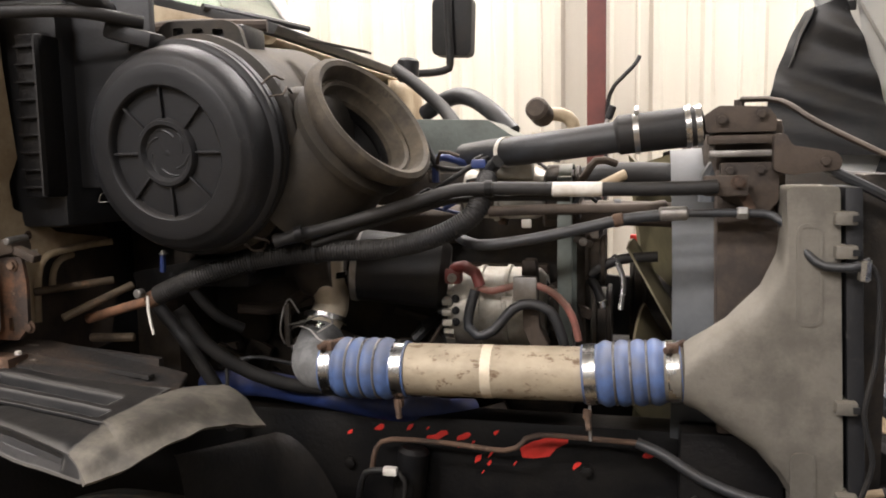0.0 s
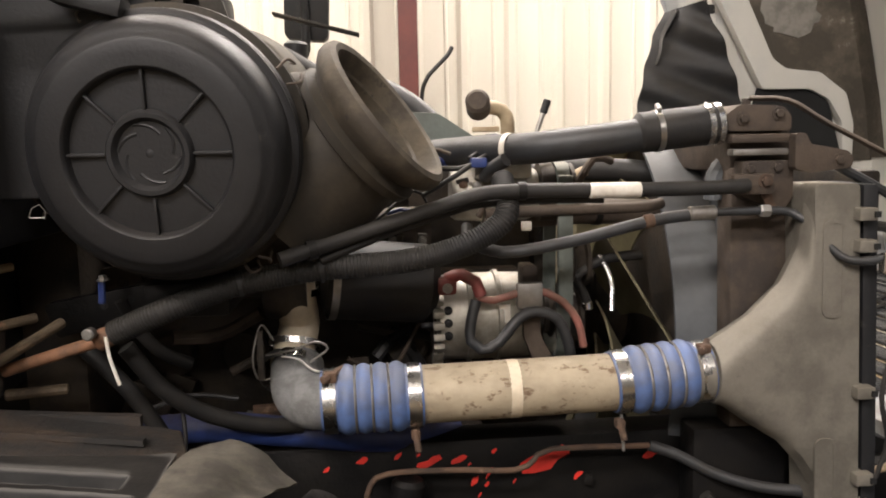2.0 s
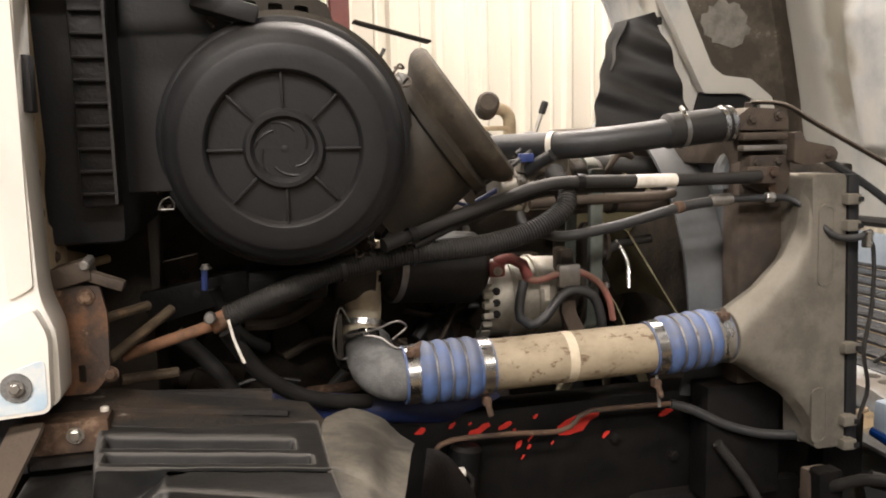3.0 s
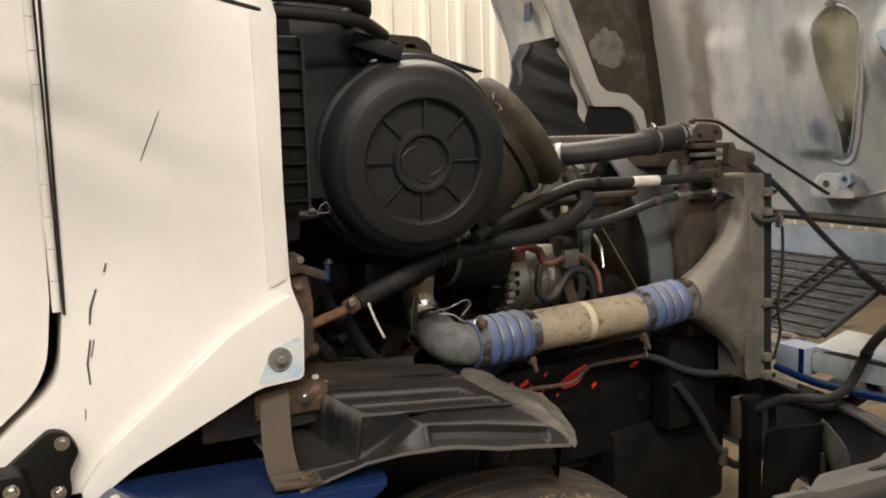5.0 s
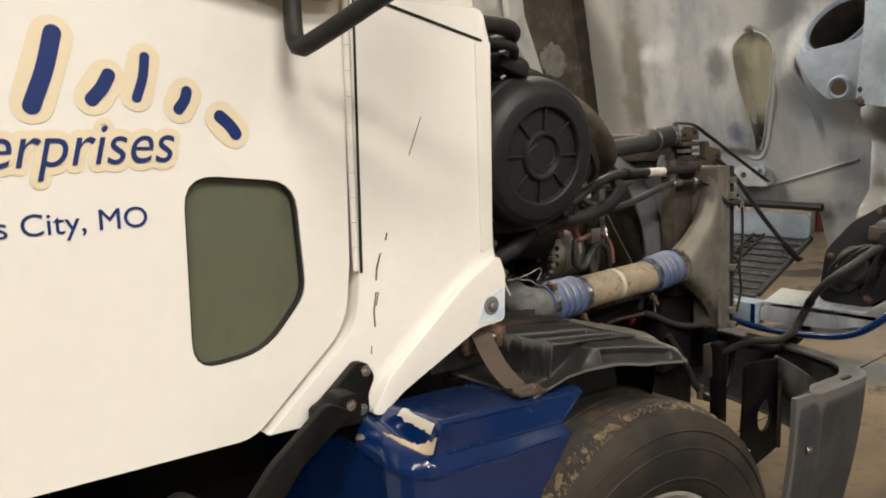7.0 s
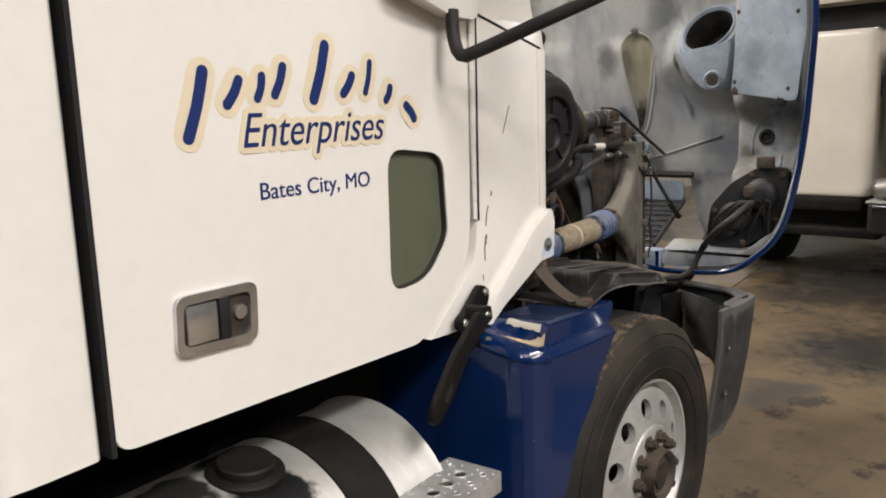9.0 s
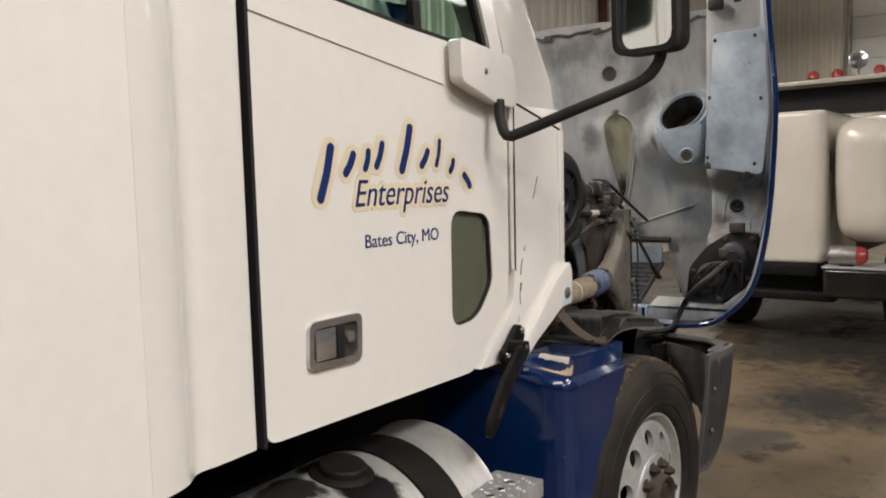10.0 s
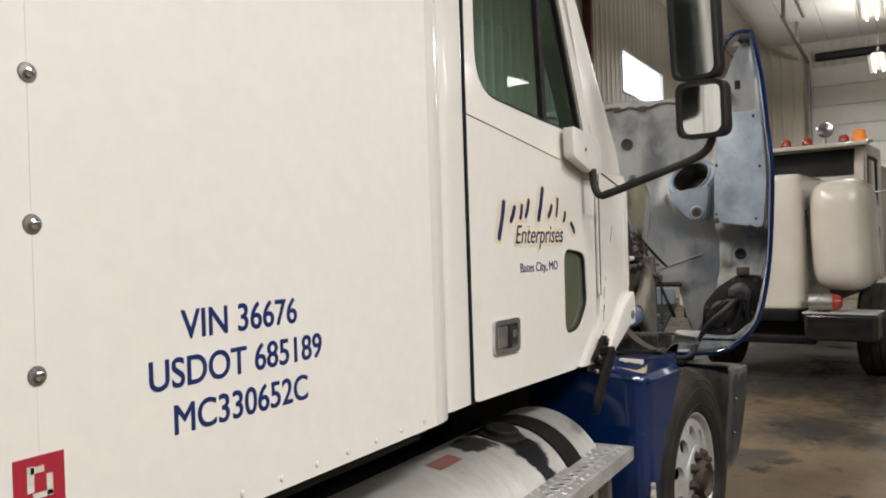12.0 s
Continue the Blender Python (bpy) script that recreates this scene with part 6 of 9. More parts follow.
part("neck", sheet(lambda u, v: fan(u, v, 1), 20, 22, thick=lambda u, v: fan(u, v, -1)), ALU, cac, "fanned cast neck")
part("neck_ring", rod((0.040, 1.455, 1.115), (0.085, 1.453, 1.117), 0.053, 36), ALU, cac)
part("side_tank", prism(rounded([(0.236, 1.452), (0.318, 1.452), (0.342, 0.865), (0.268, 0.865)], 0.012), "y", 1.398, 1.50, 0.014, seg=3), ALU, cac)
for z0, z1 in ((1.225, 1.385), (0.885, 0.995)):
    part("tank_pocket", plate(rounded([(0.257, z0 - 0.006), (0.297, z0 - 0.006), (0.293, z1 + 0.006), (0.253, z1 + 0.006)], 0.018), [rounded([(0.262, z0), (0.292, z0), (0.288, z1), (0.258, z1)], 0.014)], "y", 1.3950, 1.400), ALU, cac)
    part("pocket_floor", prism(rounded([(0.262, z0), (0.292, z0), (0.288, z1), (0.258, z1)], 0.014), "y", 1.3965, 1.3985), ALU, cac)
for z in (1.40, 1.345, 1.085, 0.925, 0.872):
    t = part("tab", box((0.325 + (1.40 - z) * 0.035, 1.402, z), (0.034, 0.045, 0.022), 0.004), ALU, cac)
    part("tab_bolt", box((0.338 + (1.40 - z) * 0.035, 1.378, z), (0.010, 0.006, 0.010)), DARK, cac)
part("core", box((0.40, YC, 1.17), (0.05, 1.10, 0.60), 0.01), BLOCK, cac)
part("edge_frame", prism([(0.325, 1.45), (0.352, 1.45), (0.376, 0.87), (0.349, 0.87)], "y", 1.40, 1.53, 0.004), PLASTIC, cac)
part("far_tank", prism(rounded([(0.236, 1.452), (0.318, 1.452), (0.342, 0.865), (0.268, 0.865)], 0.012), "y", 2 * YC - 1.50, 2 * YC - 1.398, 0.014), ALU, cac)

rad = thing("radiator", "radiator with a brown rusty side frame and grey fan shroud", "radiator", (0.2, YC, 1.2))
part("side_column", prism([(0.135, 1.48), (0.252, 1.48), (0.260, 0.99), (0.145, 0.99)], "y", 1.50, 1.56, 0.006), BROWNCAST, rad, "rust-brown side frame")
part("lower_frame", prism([(0.08, 0.985), (0.262, 0.985), (0.27, 0.72), (0.08, 0.72)], "y", 1.51, 1.58, 0.006), FRAME, rad)
part("core", box((0.215, YC, 1.17), (0.09, 0.95, 0.66), 0.01), BLOCK, rad)
part("top_tank", box((0.19, YC, 1.52), (0.12, 1.10, 0.10), 0.02), BROWNCAST, rad)
part("top_cap", prism(rounded([(0.110, 1.575), (0.135, 1.592), (0.215, 1.588), (0.230, 1.570), (0.230, 1.545), (0.114, 1.545)], 0.006), "y", 1.47, 1.60, 0.008), BROWNCAST, rad)
part("cap_rib", box((0.172, 1.475, 1.532), (0.112, 0.03, 0.016), 0.006), BROWNCAST, rad)
part("cap_rib", box((0.172, 1.475, 1.508), (0.104, 0.025, 0.012), 0.004), DULL, rad)
part("corner_bracket", prism(rounded([(0.14, 1.492), (0.236, 1.492), (0.236, 1.425), (0.215, 1.40), (0.14, 1.43)], 0.006), "y", 1.468, 1.50, 0.006), BROWNCAST, rad)
part("outer_bracket", prism(rounded([(0.222, 1.540), (0.240, 1.540), (0.250, 1.520), (0.318, 1.508), (0.330, 1.495), (0.326, 1.478), (0.250, 1.470), (0.222, 1.478)], 0.006), "y", 1.438, 1.462, 0.005), BROWNCAST, rad)
for p in ((0.140, 1.567), (0.205, 1.575), (0.155, 1.478), (0.205, 1.480), (0.302, 1.492)):
    part("bracket_bolt", bolt((p[0], 1.468 if p[0] < 0.25 else 1.438, p[1]), (0, -1, 0), 0.008, 0.006), BROWNCAST, rad)
part("top_stud", bolt((0.175, 1.53, 1.592), (0, 0, 1), 0.009, 0.012), BROWNCAST, rad)
barrel = lathe((0.065, YC, 1.12), (1, 0, 0), [(0, 0.476), (0, 0.484), (0.075, 0.488), (0.098, 0.492), (0.098, 0.484), (0.075, 0.480)], 96, closed=True)
for v in barrel.verts:
    v.co.z = min(v.co.z, 1.520 + 0.05 * (v.co.x - 0.065))
part("shroud", barrel, SHROUD, rad, "grey plastic fan shroud")
part("shroud_back", plate([(1.56, 0.84), (2.54, 0.84), (2.54, 1.51), (1.56, 1.51)], [[(YC + 0.44 * math.cos(6.283 * k / 40), 1.17 + 0.32 * math.sin(6.283 * k / 40)) for k in range(40)]], "x", 0.165, 0.18), SHROUD, rad)
part("shroud_lip", tube([(0.125, 1.55, 1.42), (0.128, 1.55, 1.465), (0.150, 1.55, 1.49), (0.175, 1.55, 1.495)], 0.018, 10), SHROUD, rad)
fanw = thing("cooling_fan", "olive plastic engine fan with curved blades", "fan", (0.06, YC, 1.17))
part("hub", rod((0.0, YC, 1.12), (0.12, YC, 1.12), 0.10, 32), BLOCK, fanw)
for k in range(8):
    a = k * math.pi / 4 + 0.25

    def blade(u, v, a=a):
        r = 0.09 + 0.30 * u
        w = (v - 0.5) * (0.16 + 0.19 * u)
        aa = a + 0.35 * u * u
        q = Vector((0.045 + w * 0.40, 0, 0))
        rad_ = Vector((0, math.cos(aa), math.sin(aa)))
        tan_ = Vector((0, -math.sin(aa), math.cos(aa)))
        return Vector((0, YC, 1.12)) + rad_ * r + tan_ * w * 0.72 + q
    part("blade", sheet(blade, 8, 5, thick=lambda u, v: blade(u, v) + Vector((0.005, 0, 0))), FANMAT, fanw)

# top coolant pipe
tp = thing("coolant_pipe", "dusty grey coolant pipe with a rubber boot", "pipe", (-0.05, 1.52, 1.53))
part("pipe", tube([(-0.38, 1.76, 1.515), (-0.31, 1.66, 1.520), (-0.24, 1.56, 1.522), (-0.17, 1.52, 1.528), (-0.08, 1.50, 1.538), (0.0, 1.50, 1.548)], 0.029, 20), HOSE, tp)
part("boot", rod((-0.045, 1.50, 1.545), (0.112, 1.50, 1.560), 0.036, 28), RUBBER, tp)
for x0 in (-0.005, 0.085, 0.103):
    part("clamp", band((x0, 1.50, 1.549 + x0 * 0.1), (1, 0, 0.1), 0.0365, 0.010), STEEL, tp)
    part("clamp_screw", rod((x0, 1.485, 1.585), (x0, 1.50, 1.595), 0.005, 8), DULL, tp)
part("tape", band((-0.255, 1.575, 1.521), (0.68, -0.72, 0.05), 0.0295, 0.012), LABEL, tp, "white tape")

# air conditioning lines and loom
al = thing("air_conditioning_line", "black steel line with a white label", "pipe", (-0.1, 1.42, 1.44))
part("line", tube([(-0.66, 1.345, 1.36), (-0.62, 1.36, 1.371), (-0.528, 1.40, 1.394), (-0.409, 1.42, 1.428), (-0.339, 1.42, 1.448), (-0.27, 1.42, 1.453), (-0.07, 1.42, 1.450), (0.081, 1.42, 1.450), (0.13, 1.425, 1.452)], 0.0125, 14), RUBBER, al)
part("end_foot", box((0.145, 1.44, 1.453), (0.075, 0.02, 0.036), 0.006), BROWNCAST, al)
part("foot_bolt", bolt((0.165, 1.43, 1.458), (0, -1, 0), 0.009, 0.007), RUST, al)
part("label", rod((-0.152, 1.4195, 1.4505), (-0.060, 1.4195, 1.450), 0.0135, 14), LABEL, al, "white paper label")
part("line", tube([(-0.60, 1.38, 1.352), (-0.50, 1.42, 1.385), (-0.40, 1.435, 1.415), (-0.33, 1.44, 1.432), (-0.22, 1.44, 1.436), (-0.12, 1.44, 1.434)], 0.007, 10), RUBBER, al)
for p, q in (((-0.61, 1.345, 1.375), (1, 0.3, 0.2)), ((-0.265, 1.42, 1.453), (1, 0, 0))):
    part("line_clip", band(p, q, 0.014, 0.014), FRAME, al)
l2 = thing("air_conditioning_hose", "grey rubber hose ending in a bent metal line", "hose", (0.0, 1.45, 1.38))
part("hose", tube([(-0.345, 1.53, 1.385), (-0.345, 1.50, 1.362), (-0.31, 1.46, 1.349), (-0.268, 1.45, 1.347), (-0.165, 1.45, 1.363), (-0.031, 1.45, 1.393), (0.06, 1.45, 1.404)], 0.0105, 14), HOSE, l2)
part("crimp", rod((0.035, 1.45, 1.4035), (0.085, 1.45, 1.405), 0.013, 14), DULL, l2)
part("crimp", rod((-0.045, 1.45, 1.391), (-0.025, 1.45, 1.395), 0.0125, 14), RUST, l2)
part("line", tube([(0.08, 1.45, 1.405), (0.175, 1.45, 1.405), (0.225, 1.448, 1.400), (0.25, 1.42, 1.375), (0.272, 1.40, 1.340), (0.295, 1.385, 1.322), (0.335, 1.375, 1.322), (0.36, 1.37, 1.332)], 0.0075, 12), HOSE, l2)
part("nut", rod((0.165, 1.45, 1.405), (0.185, 1.45, 1.405), 0.012, 6), DULL, l2)
part("nut", rod((0.35, 1.37, 1.30), (0.352, 1.37, 1.335), 0.010, 8), STEEL, l2)
part("line_tab", prism([(0.165, 1.44), (0.185, 1.44), (0.20, 1.405), (0.185, 1.40)], "y", 1.452, 1.456), RUST, l2)
loom = thing("wiring_loom", "grey corrugated wiring conduit", "conduit", (-0.5, 1.4, 1.33))
part("conduit", tube([(-0.925, 1.365, 1.250), (-0.890, 1.362, 1.265), (-0.826, 1.36, 1.290), (-0.732, 1.385, 1.318), (-0.612, 1.40, 1.335), (-0.471, 1.41, 1.342), (-0.381, 1.41, 1.360), (-0.315, 1.415, 1.39), (-0.288, 1.43, 1.42), (-0.284, 1.50, 1.470)], 0.0195, 16, wave=0.0008, pitch=0.0055), RUBBER, loom)
part("tie", band((-0.60, 1.4005, 1.336), (1, 0.1, 0.08), 0.0215, 0.006), PLASTIC, loom)
part("tie", band((-0.73, 1.386, 1.318), (1, 0.2, 0.18), 0.0215, 0.006), PLASTIC, loom)
bp = thing("heater_pipe", "brown rusty pipe beside the compressor", "pipe", (-0.1, 1.6, 1.40))
part("pipe", tube([(-0.30, 1.60, 1.400), (-0.16, 1.60, 1.404), (0.0, 1.60, 1.405), (0.05, 1.62, 1.41)], 0.011, 12), BROWNCAST, bp)

# alternator
alt = thing("alternator", "dusty alloy alternator with red and black cables", "alternator", (-0.29, 1.68, 1.19))
part("body", lathe((-0.395, 1.69, 1.185), (1, 0, 0), [(0, 0), (0, 0.075), (0.006, 0.084), (0.06, 0.088), (0.062, 0.092), (0.07, 0.092), (0.072, 0.088), (0.118, 0.088), (0.120, 0.093), (0.128, 0.093), (0.130, 0.088), (0.19, 0.086), (0.205, 0.07), (0.205, 0)], 48), ALT, alt)
for k in range(9):
    a = -1.2 + 0.3 * k
    part("end_lug", box((-0.393, 1.69 - 0.083 * math.cos(a), 1.185 + 0.083 * math.sin(a)), (0.022, 0.022, 0.014), 0.003, Euler((a, 0, 0))), ALT, alt)
part("rotor_face", lathe((-0.397, 1.69, 1.185), (-1, 0, 0), [(0, 0.072), (0.004, 0.070), (0.004, 0.03), (0.012, 0.028), (0.012, 0)], 32), BLOCK, alt)
for z in (1.215, 1.19, 1.165):
    part("terminal", bolt((-0.375, 1.604, z), (0, -1, 0), 0.006, 0.005), DARK, alt)
part("terminal_boot", box((-0.377, 1.60, 1.265), (0.036, 0.030, 0.034), 0.008), REDRUB, alt, "red terminal boot")
part("terminal", bolt((-0.377, 1.584, 1.262), (0, -1, 0), 0.007, 0.004), DULL, alt)
part("cable_boot", tube([(-0.377, 1.60, 1.278), (-0.35, 1.585, 1.288), (-0.325, 1.575, 1.275), (-0.315, 1.572, 1.248)], 0.012, 12), REDRUB, alt)
part("red_cable", tube([(-0.320, 1.575, 1.245), (-0.290, 1.575, 1.238), (-0.245, 1.575, 1.250), (-0.20, 1.575, 1.252), (-0.155, 1.575, 1.228), (-0.128, 1.575, 1.19), (-0.115, 1.58, 1.14)], 0.0075, 12), REDCABLE, alt, "faded red cable")
part("black_cable", tube([(-0.325, 1.57, 1.240), (-0.336, 1.565, 1.20), (-0.338, 1.56, 1.165), (-0.318, 1.555, 1.148), (-0.285, 1.555, 1.160), (-0.245, 1.56, 1.205), (-0.21, 1.565, 1.215), (-0.17, 1.565, 1.20), (-0.148, 1.57, 1.15), (-0.14, 1.58, 1.11)], 0.0105, 14), HOSE, alt, "grey sleeved cable")
part("mount", prism(rounded([(-0.232, 1.300), (-0.204, 1.300), (-0.196, 1.16), (-0.175, 1.12), (-0.205, 1.10), (-0.23, 1.16)], 0.008), "y", 1.592, 1.64, 0.006), BROWNCAST, alt)
part("cable_clamp", box((-0.222, 1.575, 1.245), (0.05, 0.02, 0.05), 0.006), DULL, alt)
part("rating_label", box((-0.265, 1.603, 1.205), (0.022, 0.002, 0.035)), LABEL, alt)
part("pulley", lathe((-0.185, 1.69, 1.185), (1, 0, 0), [(0, 0.05), (0.006, 0.05), (0.012, 0.042), (0.020, 0.042), (0.026, 0.05), (0.03, 0.05), (0.03, 0)], 28), BLOCK, alt)

# compressor and belt drive
cp = thing("compressor", "alloy air conditioning compressor with hose block", "compressor", (-0.25, 1.66, 1.42))
part("body", lathe((-0.36, 1.67, 1.435), (1, 0, 0), [(0, 0), (0, 0.045), (0.01, 0.052), (0.06, 0.055), (0.062, 0.060), (0.075, 0.060), (0.077, 0.055), (0.15, 0.055), (0.17, 0.045), (0.17, 0)], 36), ALT, cp)
part("hose_block", box((-0.265, 1.62, 1.482), (0.11, 0.04, 0.032), 0.005), ALT, cp)
for x0 in (-0.30, -0.225):
    part("block_bolt", bolt((x0, 1.615, 1.497), (0, -0.3, 1), 0.008, 0.009), DULL, cp)
part("fitting", tube([(-0.30, 1.60, 1.47), (-0.29, 1.57, 1.487), (-0.27, 1.545, 1.503)], 0.013, 12), HOSE, cp)
part("plug", box((-0.315, 1.58, 1.498), (0.03, 0.02, 0.018), 0.003), BLUEHOSE, cp)
for pts in ([(-0.31, 1.58, 1.50), (-0.35, 1.59, 1.488), (-0.40, 1.62, 1.49), (-0.44, 1.66, 1.50)], [(-0.33, 1.60, 1.505), (-0.29, 1.63, 1.522), (-0.22, 1.64, 1.512), (-0.16, 1.66, 1.502)], [(-0.42, 1.58, 1.44), (-0.36, 1.57, 1.475), (-0.32, 1.58, 1.50), (-0.29, 1.60, 1.515)]):
    part("wire", tube(pts, 0.005, 8), RUBBER, cp)
part("white_tab", box((-0.222, 1.60, 1.375), (0.02, 0.01, 0.018), 0.003), LABEL, cp)
part("clutch", lathe((-0.185, 1.67, 1.435), (1, 0, 0), [(0, 0), (0, 0.058), (0.03, 0.058), (0.03, 0.0)], 32), BLOCK, cp)
bd = thing("belt_drive", "serpentine belt with dark pulleys", "belt", (-0.13, 1.7, 1.3))
part("belt", plate(rounded([(1.61, 1.495), (1.73, 1.495), (1.76, 1.10), (1.62, 1.10)], 0.05), [rounded([(1.615, 1.49), (1.725, 1.49), (1.755, 1.105), (1.625, 1.105)], 0.05)], "x", -0.158, -0.132), ENGINE, bd)
part("belt_guard", box((-0.145, 1.605, 1.34), (0.030, 0.012, 0.26), 0.004), ENGINE, bd, "grey-green belt run")
for p, r in (((-0.14, 1.67, 1.435), 0.056), ((-0.09, 1.74, 1.285), 0.055), ((-0.08, 1.85, 1.14), 0.075), ((0.0, YC, 1.17), 0.09)):
    part("pulley", lathe((p[0] - 0.02, p[1], p[2]), (1, 0, 0), [(0, 0), (0, r), (0.008, r), (0.012, r - 0.008), (0.03, r - 0.008), (0.034, r), (0.042, r), (0.042, r * 0.5), (0.03, 0)], 32), BLOCK, bd)
part("tensioner", tube([(-0.05, 1.70, 1.30), (-0.03, 1.68, 1.25), (-0.035, 1.66, 1.19)], 0.006, 8), STEEL, bd)

fit_ = thing("engine_fittings", "dirty wiring, fittings and brackets round the compressor", "fittings", (-0.35, 1.6, 1.45))
rnd = random.Random(4)
for k in range(16):
    x0, y0, z0 = rnd.uniform(-0.50, -0.12), rnd.uniform(1.60, 1.78), rnd.uniform(1.36, 1.52)
    x1, y1, z1 = x0 + rnd.uniform(-0.14, 0.14), y0 + rnd.uniform(-0.03, 0.08), z0 + rnd.uniform(-0.08, 0.05)
    part("wire", tube([(x0, y0, z0), ((x0 + x1) / 2 + rnd.uniform(-0.03, 0.03), y0, max(z0, z1) + rnd.uniform(0.0, 0.03)), (x1, y1, z1)], rnd.choice((0.003, 0.004, 0.006, 0.008)), 8), rnd.choice((RUBBER, RUBBER, HOSE, BROWNCAST, BLUEHOSE)), fit_)
for k in range(14):
    c = (rnd.uniform(-0.48, -0.10), rnd.uniform(1.61, 1.75), rnd.uniform(1.32, 1.51))
    part("fitting", box(c, (rnd.uniform(0.015, 0.045), 0.02, rnd.uniform(0.012, 0.03)), 0.003, Euler((0, rnd.uniform(-0.4, 0.4), 0))), rnd.choice((BLOCK, ALT, DULL, BROWNCAST, BLOCK)), fit_)
    part("fitting_bolt", bolt((c[0], c[1] - 0.012, c[2]), (0, -1, 0), 0.006, 0.005), rnd.choice((DULL, BLOCK, RUST)), fit_)

# hoses, lines and brackets low on the engine's side
low = thing("engine_lines", "oily lines and brackets low on the engine", "lines", (-0.6, 1.7, 1.0))
for k in range(18):
    x0, y0, z0 = rnd.uniform(-1.05, -0.42), rnd.uniform(1.64, 1.80), rnd.uniform(0.92, 1.20)
    L = rnd.uniform(0.08, 0.24)
    part("line", tube([(x0, y0, z0), (x0 + L * 0.5, y0 + rnd.uniform(-0.02, 0.04), z0 + rnd.uniform(-0.05, 0.05)), (x0 + L, y0 + 0.03, z0 + rnd.uniform(-0.08, 0.08))], rnd.choice((0.005, 0.007, 0.010, 0.014)), 8), rnd.choice((RUBBER, BLOCK, BROWNCAST, RUST, HOSE)), low)
for k in range(16):
    c = (rnd.uniform(-1.05, -0.1), rnd.uniform(1.70, 1.81), rnd.uniform(0.92, 1.28))
    part("bracket", box(c, (rnd.uniform(0.03, 0.09), 0.02, rnd.uniform(0.02, 0.08)), 0.004, Euler((0, rnd.uniform(-0.5, 0.5), 0))), rnd.choice((BLOCK, FRAME, BROWNCAST)), low)
    part("bracket_bolt", bolt((c[0], c[1] - 0.011, c[2]), (0, -1, 0), 0.008, 0.006), rnd.choice((BROWNCAST, BLOCK)), low)

# engine
en = thing("engine", "oily dark diesel engine with a grey valve cover", "engine", (-0.6, YC, 1.1))
part("block", box((-0.62, YC, 1.14), (0.95, 0.44, 0.50), 0.03), BLOCK, en)
part("head", box((-0.62, YC - 0.02, 1.42), (0.95, 0.36, 0.12), 0.02), BLOCK, en)
part("valve_cover", prism(rounded([(-1.08, 1.48), (-0.30, 1.48), (-0.27, 1.545), (-0.36, 1.605), (-1.08, 1.63)], 0.012), "y", 1.92, 2.24, 0.018, seg=3), ENGINE, en, "grey-green valve cover")
part("cover_strip", box((-0.55, 1.90, 1.505), (0.5, 0.03, 0.03), 0.006), LINER, en)
part("front_cover", box((-0.14, YC, 1.16), (0.06, 0.50, 0.46), 0.03), BLOCK, en)
part("exhaust_manifold", tube([(-0.95, 1.78, 1.36), (-0.75, 1.76, 1.37), (-0.55, 1.76, 1.36), (-0.40, 1.78, 1.36)], 0.045, 16), BROWNCAST, en)
part("turbocharger", lathe((-0.66, 1.64, 1.30), (-1, 0, 0), [(-0.02, 0), (-0.02, 0.09), (0.02, 0.10), (0.06, 0.09), (0.07, 0.05), (0.14, 0.05), (0.14, 0)], 32), BLOCK, en)
part("bell_housing", box((-1.13, YC, 1.06), (0.13, 0.80, 0.72), 0.04), BLOCK, en)
part("oil_pan", box((-0.62, YC, 0.80), (0.8, 0.40, 0.2), 0.05), BLOCK, en)
part("oil_filter", rod((-0.55, 1.78, 1.02), (-0.55, 1.72, 0.86), 0.055, 28), BLOCK, en)
for x0 in (-0.95, -0.8, -0.45):
    part("block_boss", rod((x0, 1.84, 1.10), (x0, 1.80, 1.10), 0.05, 20), BLOCK, en)
part("rail", box((-0.6, 1.82, 1.24), (0.8, 0.04, 0.05), 0.01), BROWNCAST, en)
fl = thing("oil_filler", "dusty oil filler with a capped tan neck", "filler cap", (-0.24, 2.06, 1.56))
part("cap", rod((-0.255, 2.02, 1.637), (-0.243, 2.09, 1.617), 0.030, 24), BROWNCAST, fl)
part("neck", tube([(-0.25, 2.08, 1.62), (-0.20, 2.10, 1.622), (-0.17, 2.11, 1.60), (-0.165, 2.12, 1.53)], 0.018, 12), TAN, fl)
part("plate", box((-0.235, 2.03, 1.568), (0.06, 0.05, 0.012), 0.003), TAN, fl)
part("lever", rod((-0.10, 2.10, 1.545), (-0.075, 2.10, 1.615), 0.006, 8), DULL, fl)
part("lever_knob", rod((-0.078, 2.10, 1.606), (-0.066, 2.10, 1.640), 0.010, 12), RUBBER, fl)
ct = thing("coolant_tank", "brown stained coolant tank with ribs", "coolant tank", (-0.80, 2.55, 1.7))
part("body", box((-0.95, 2.62, 1.69), (0.42, 0.26, 0.18), 0.06, seg=4), TAN, ct)
for k in range(6):
    part("rib", box((-1.08 + 0.055 * k, 2.62, 1.69), (0.026, 0.268, 0.188), 0.012), TAN, ct)
part("cap", rod((-0.72, 2.46, 1.76), (-0.715, 2.46, 1.835), 0.035, 20), PLASTIC, ct)
hh = thing("heater_hose", "black hoses arching over the valve cover", "hose", (-0.5, 2.3, 1.65))
part("hose", tube([(-0.66, 2.45, 1.66), (-0.56, 2.38, 1.70), (-0.48, 2.30, 1.69), (-0.40, 2.22, 1.64), (-0.34, 2.18, 1.58)], 0.026, 14), HOSE, hh)
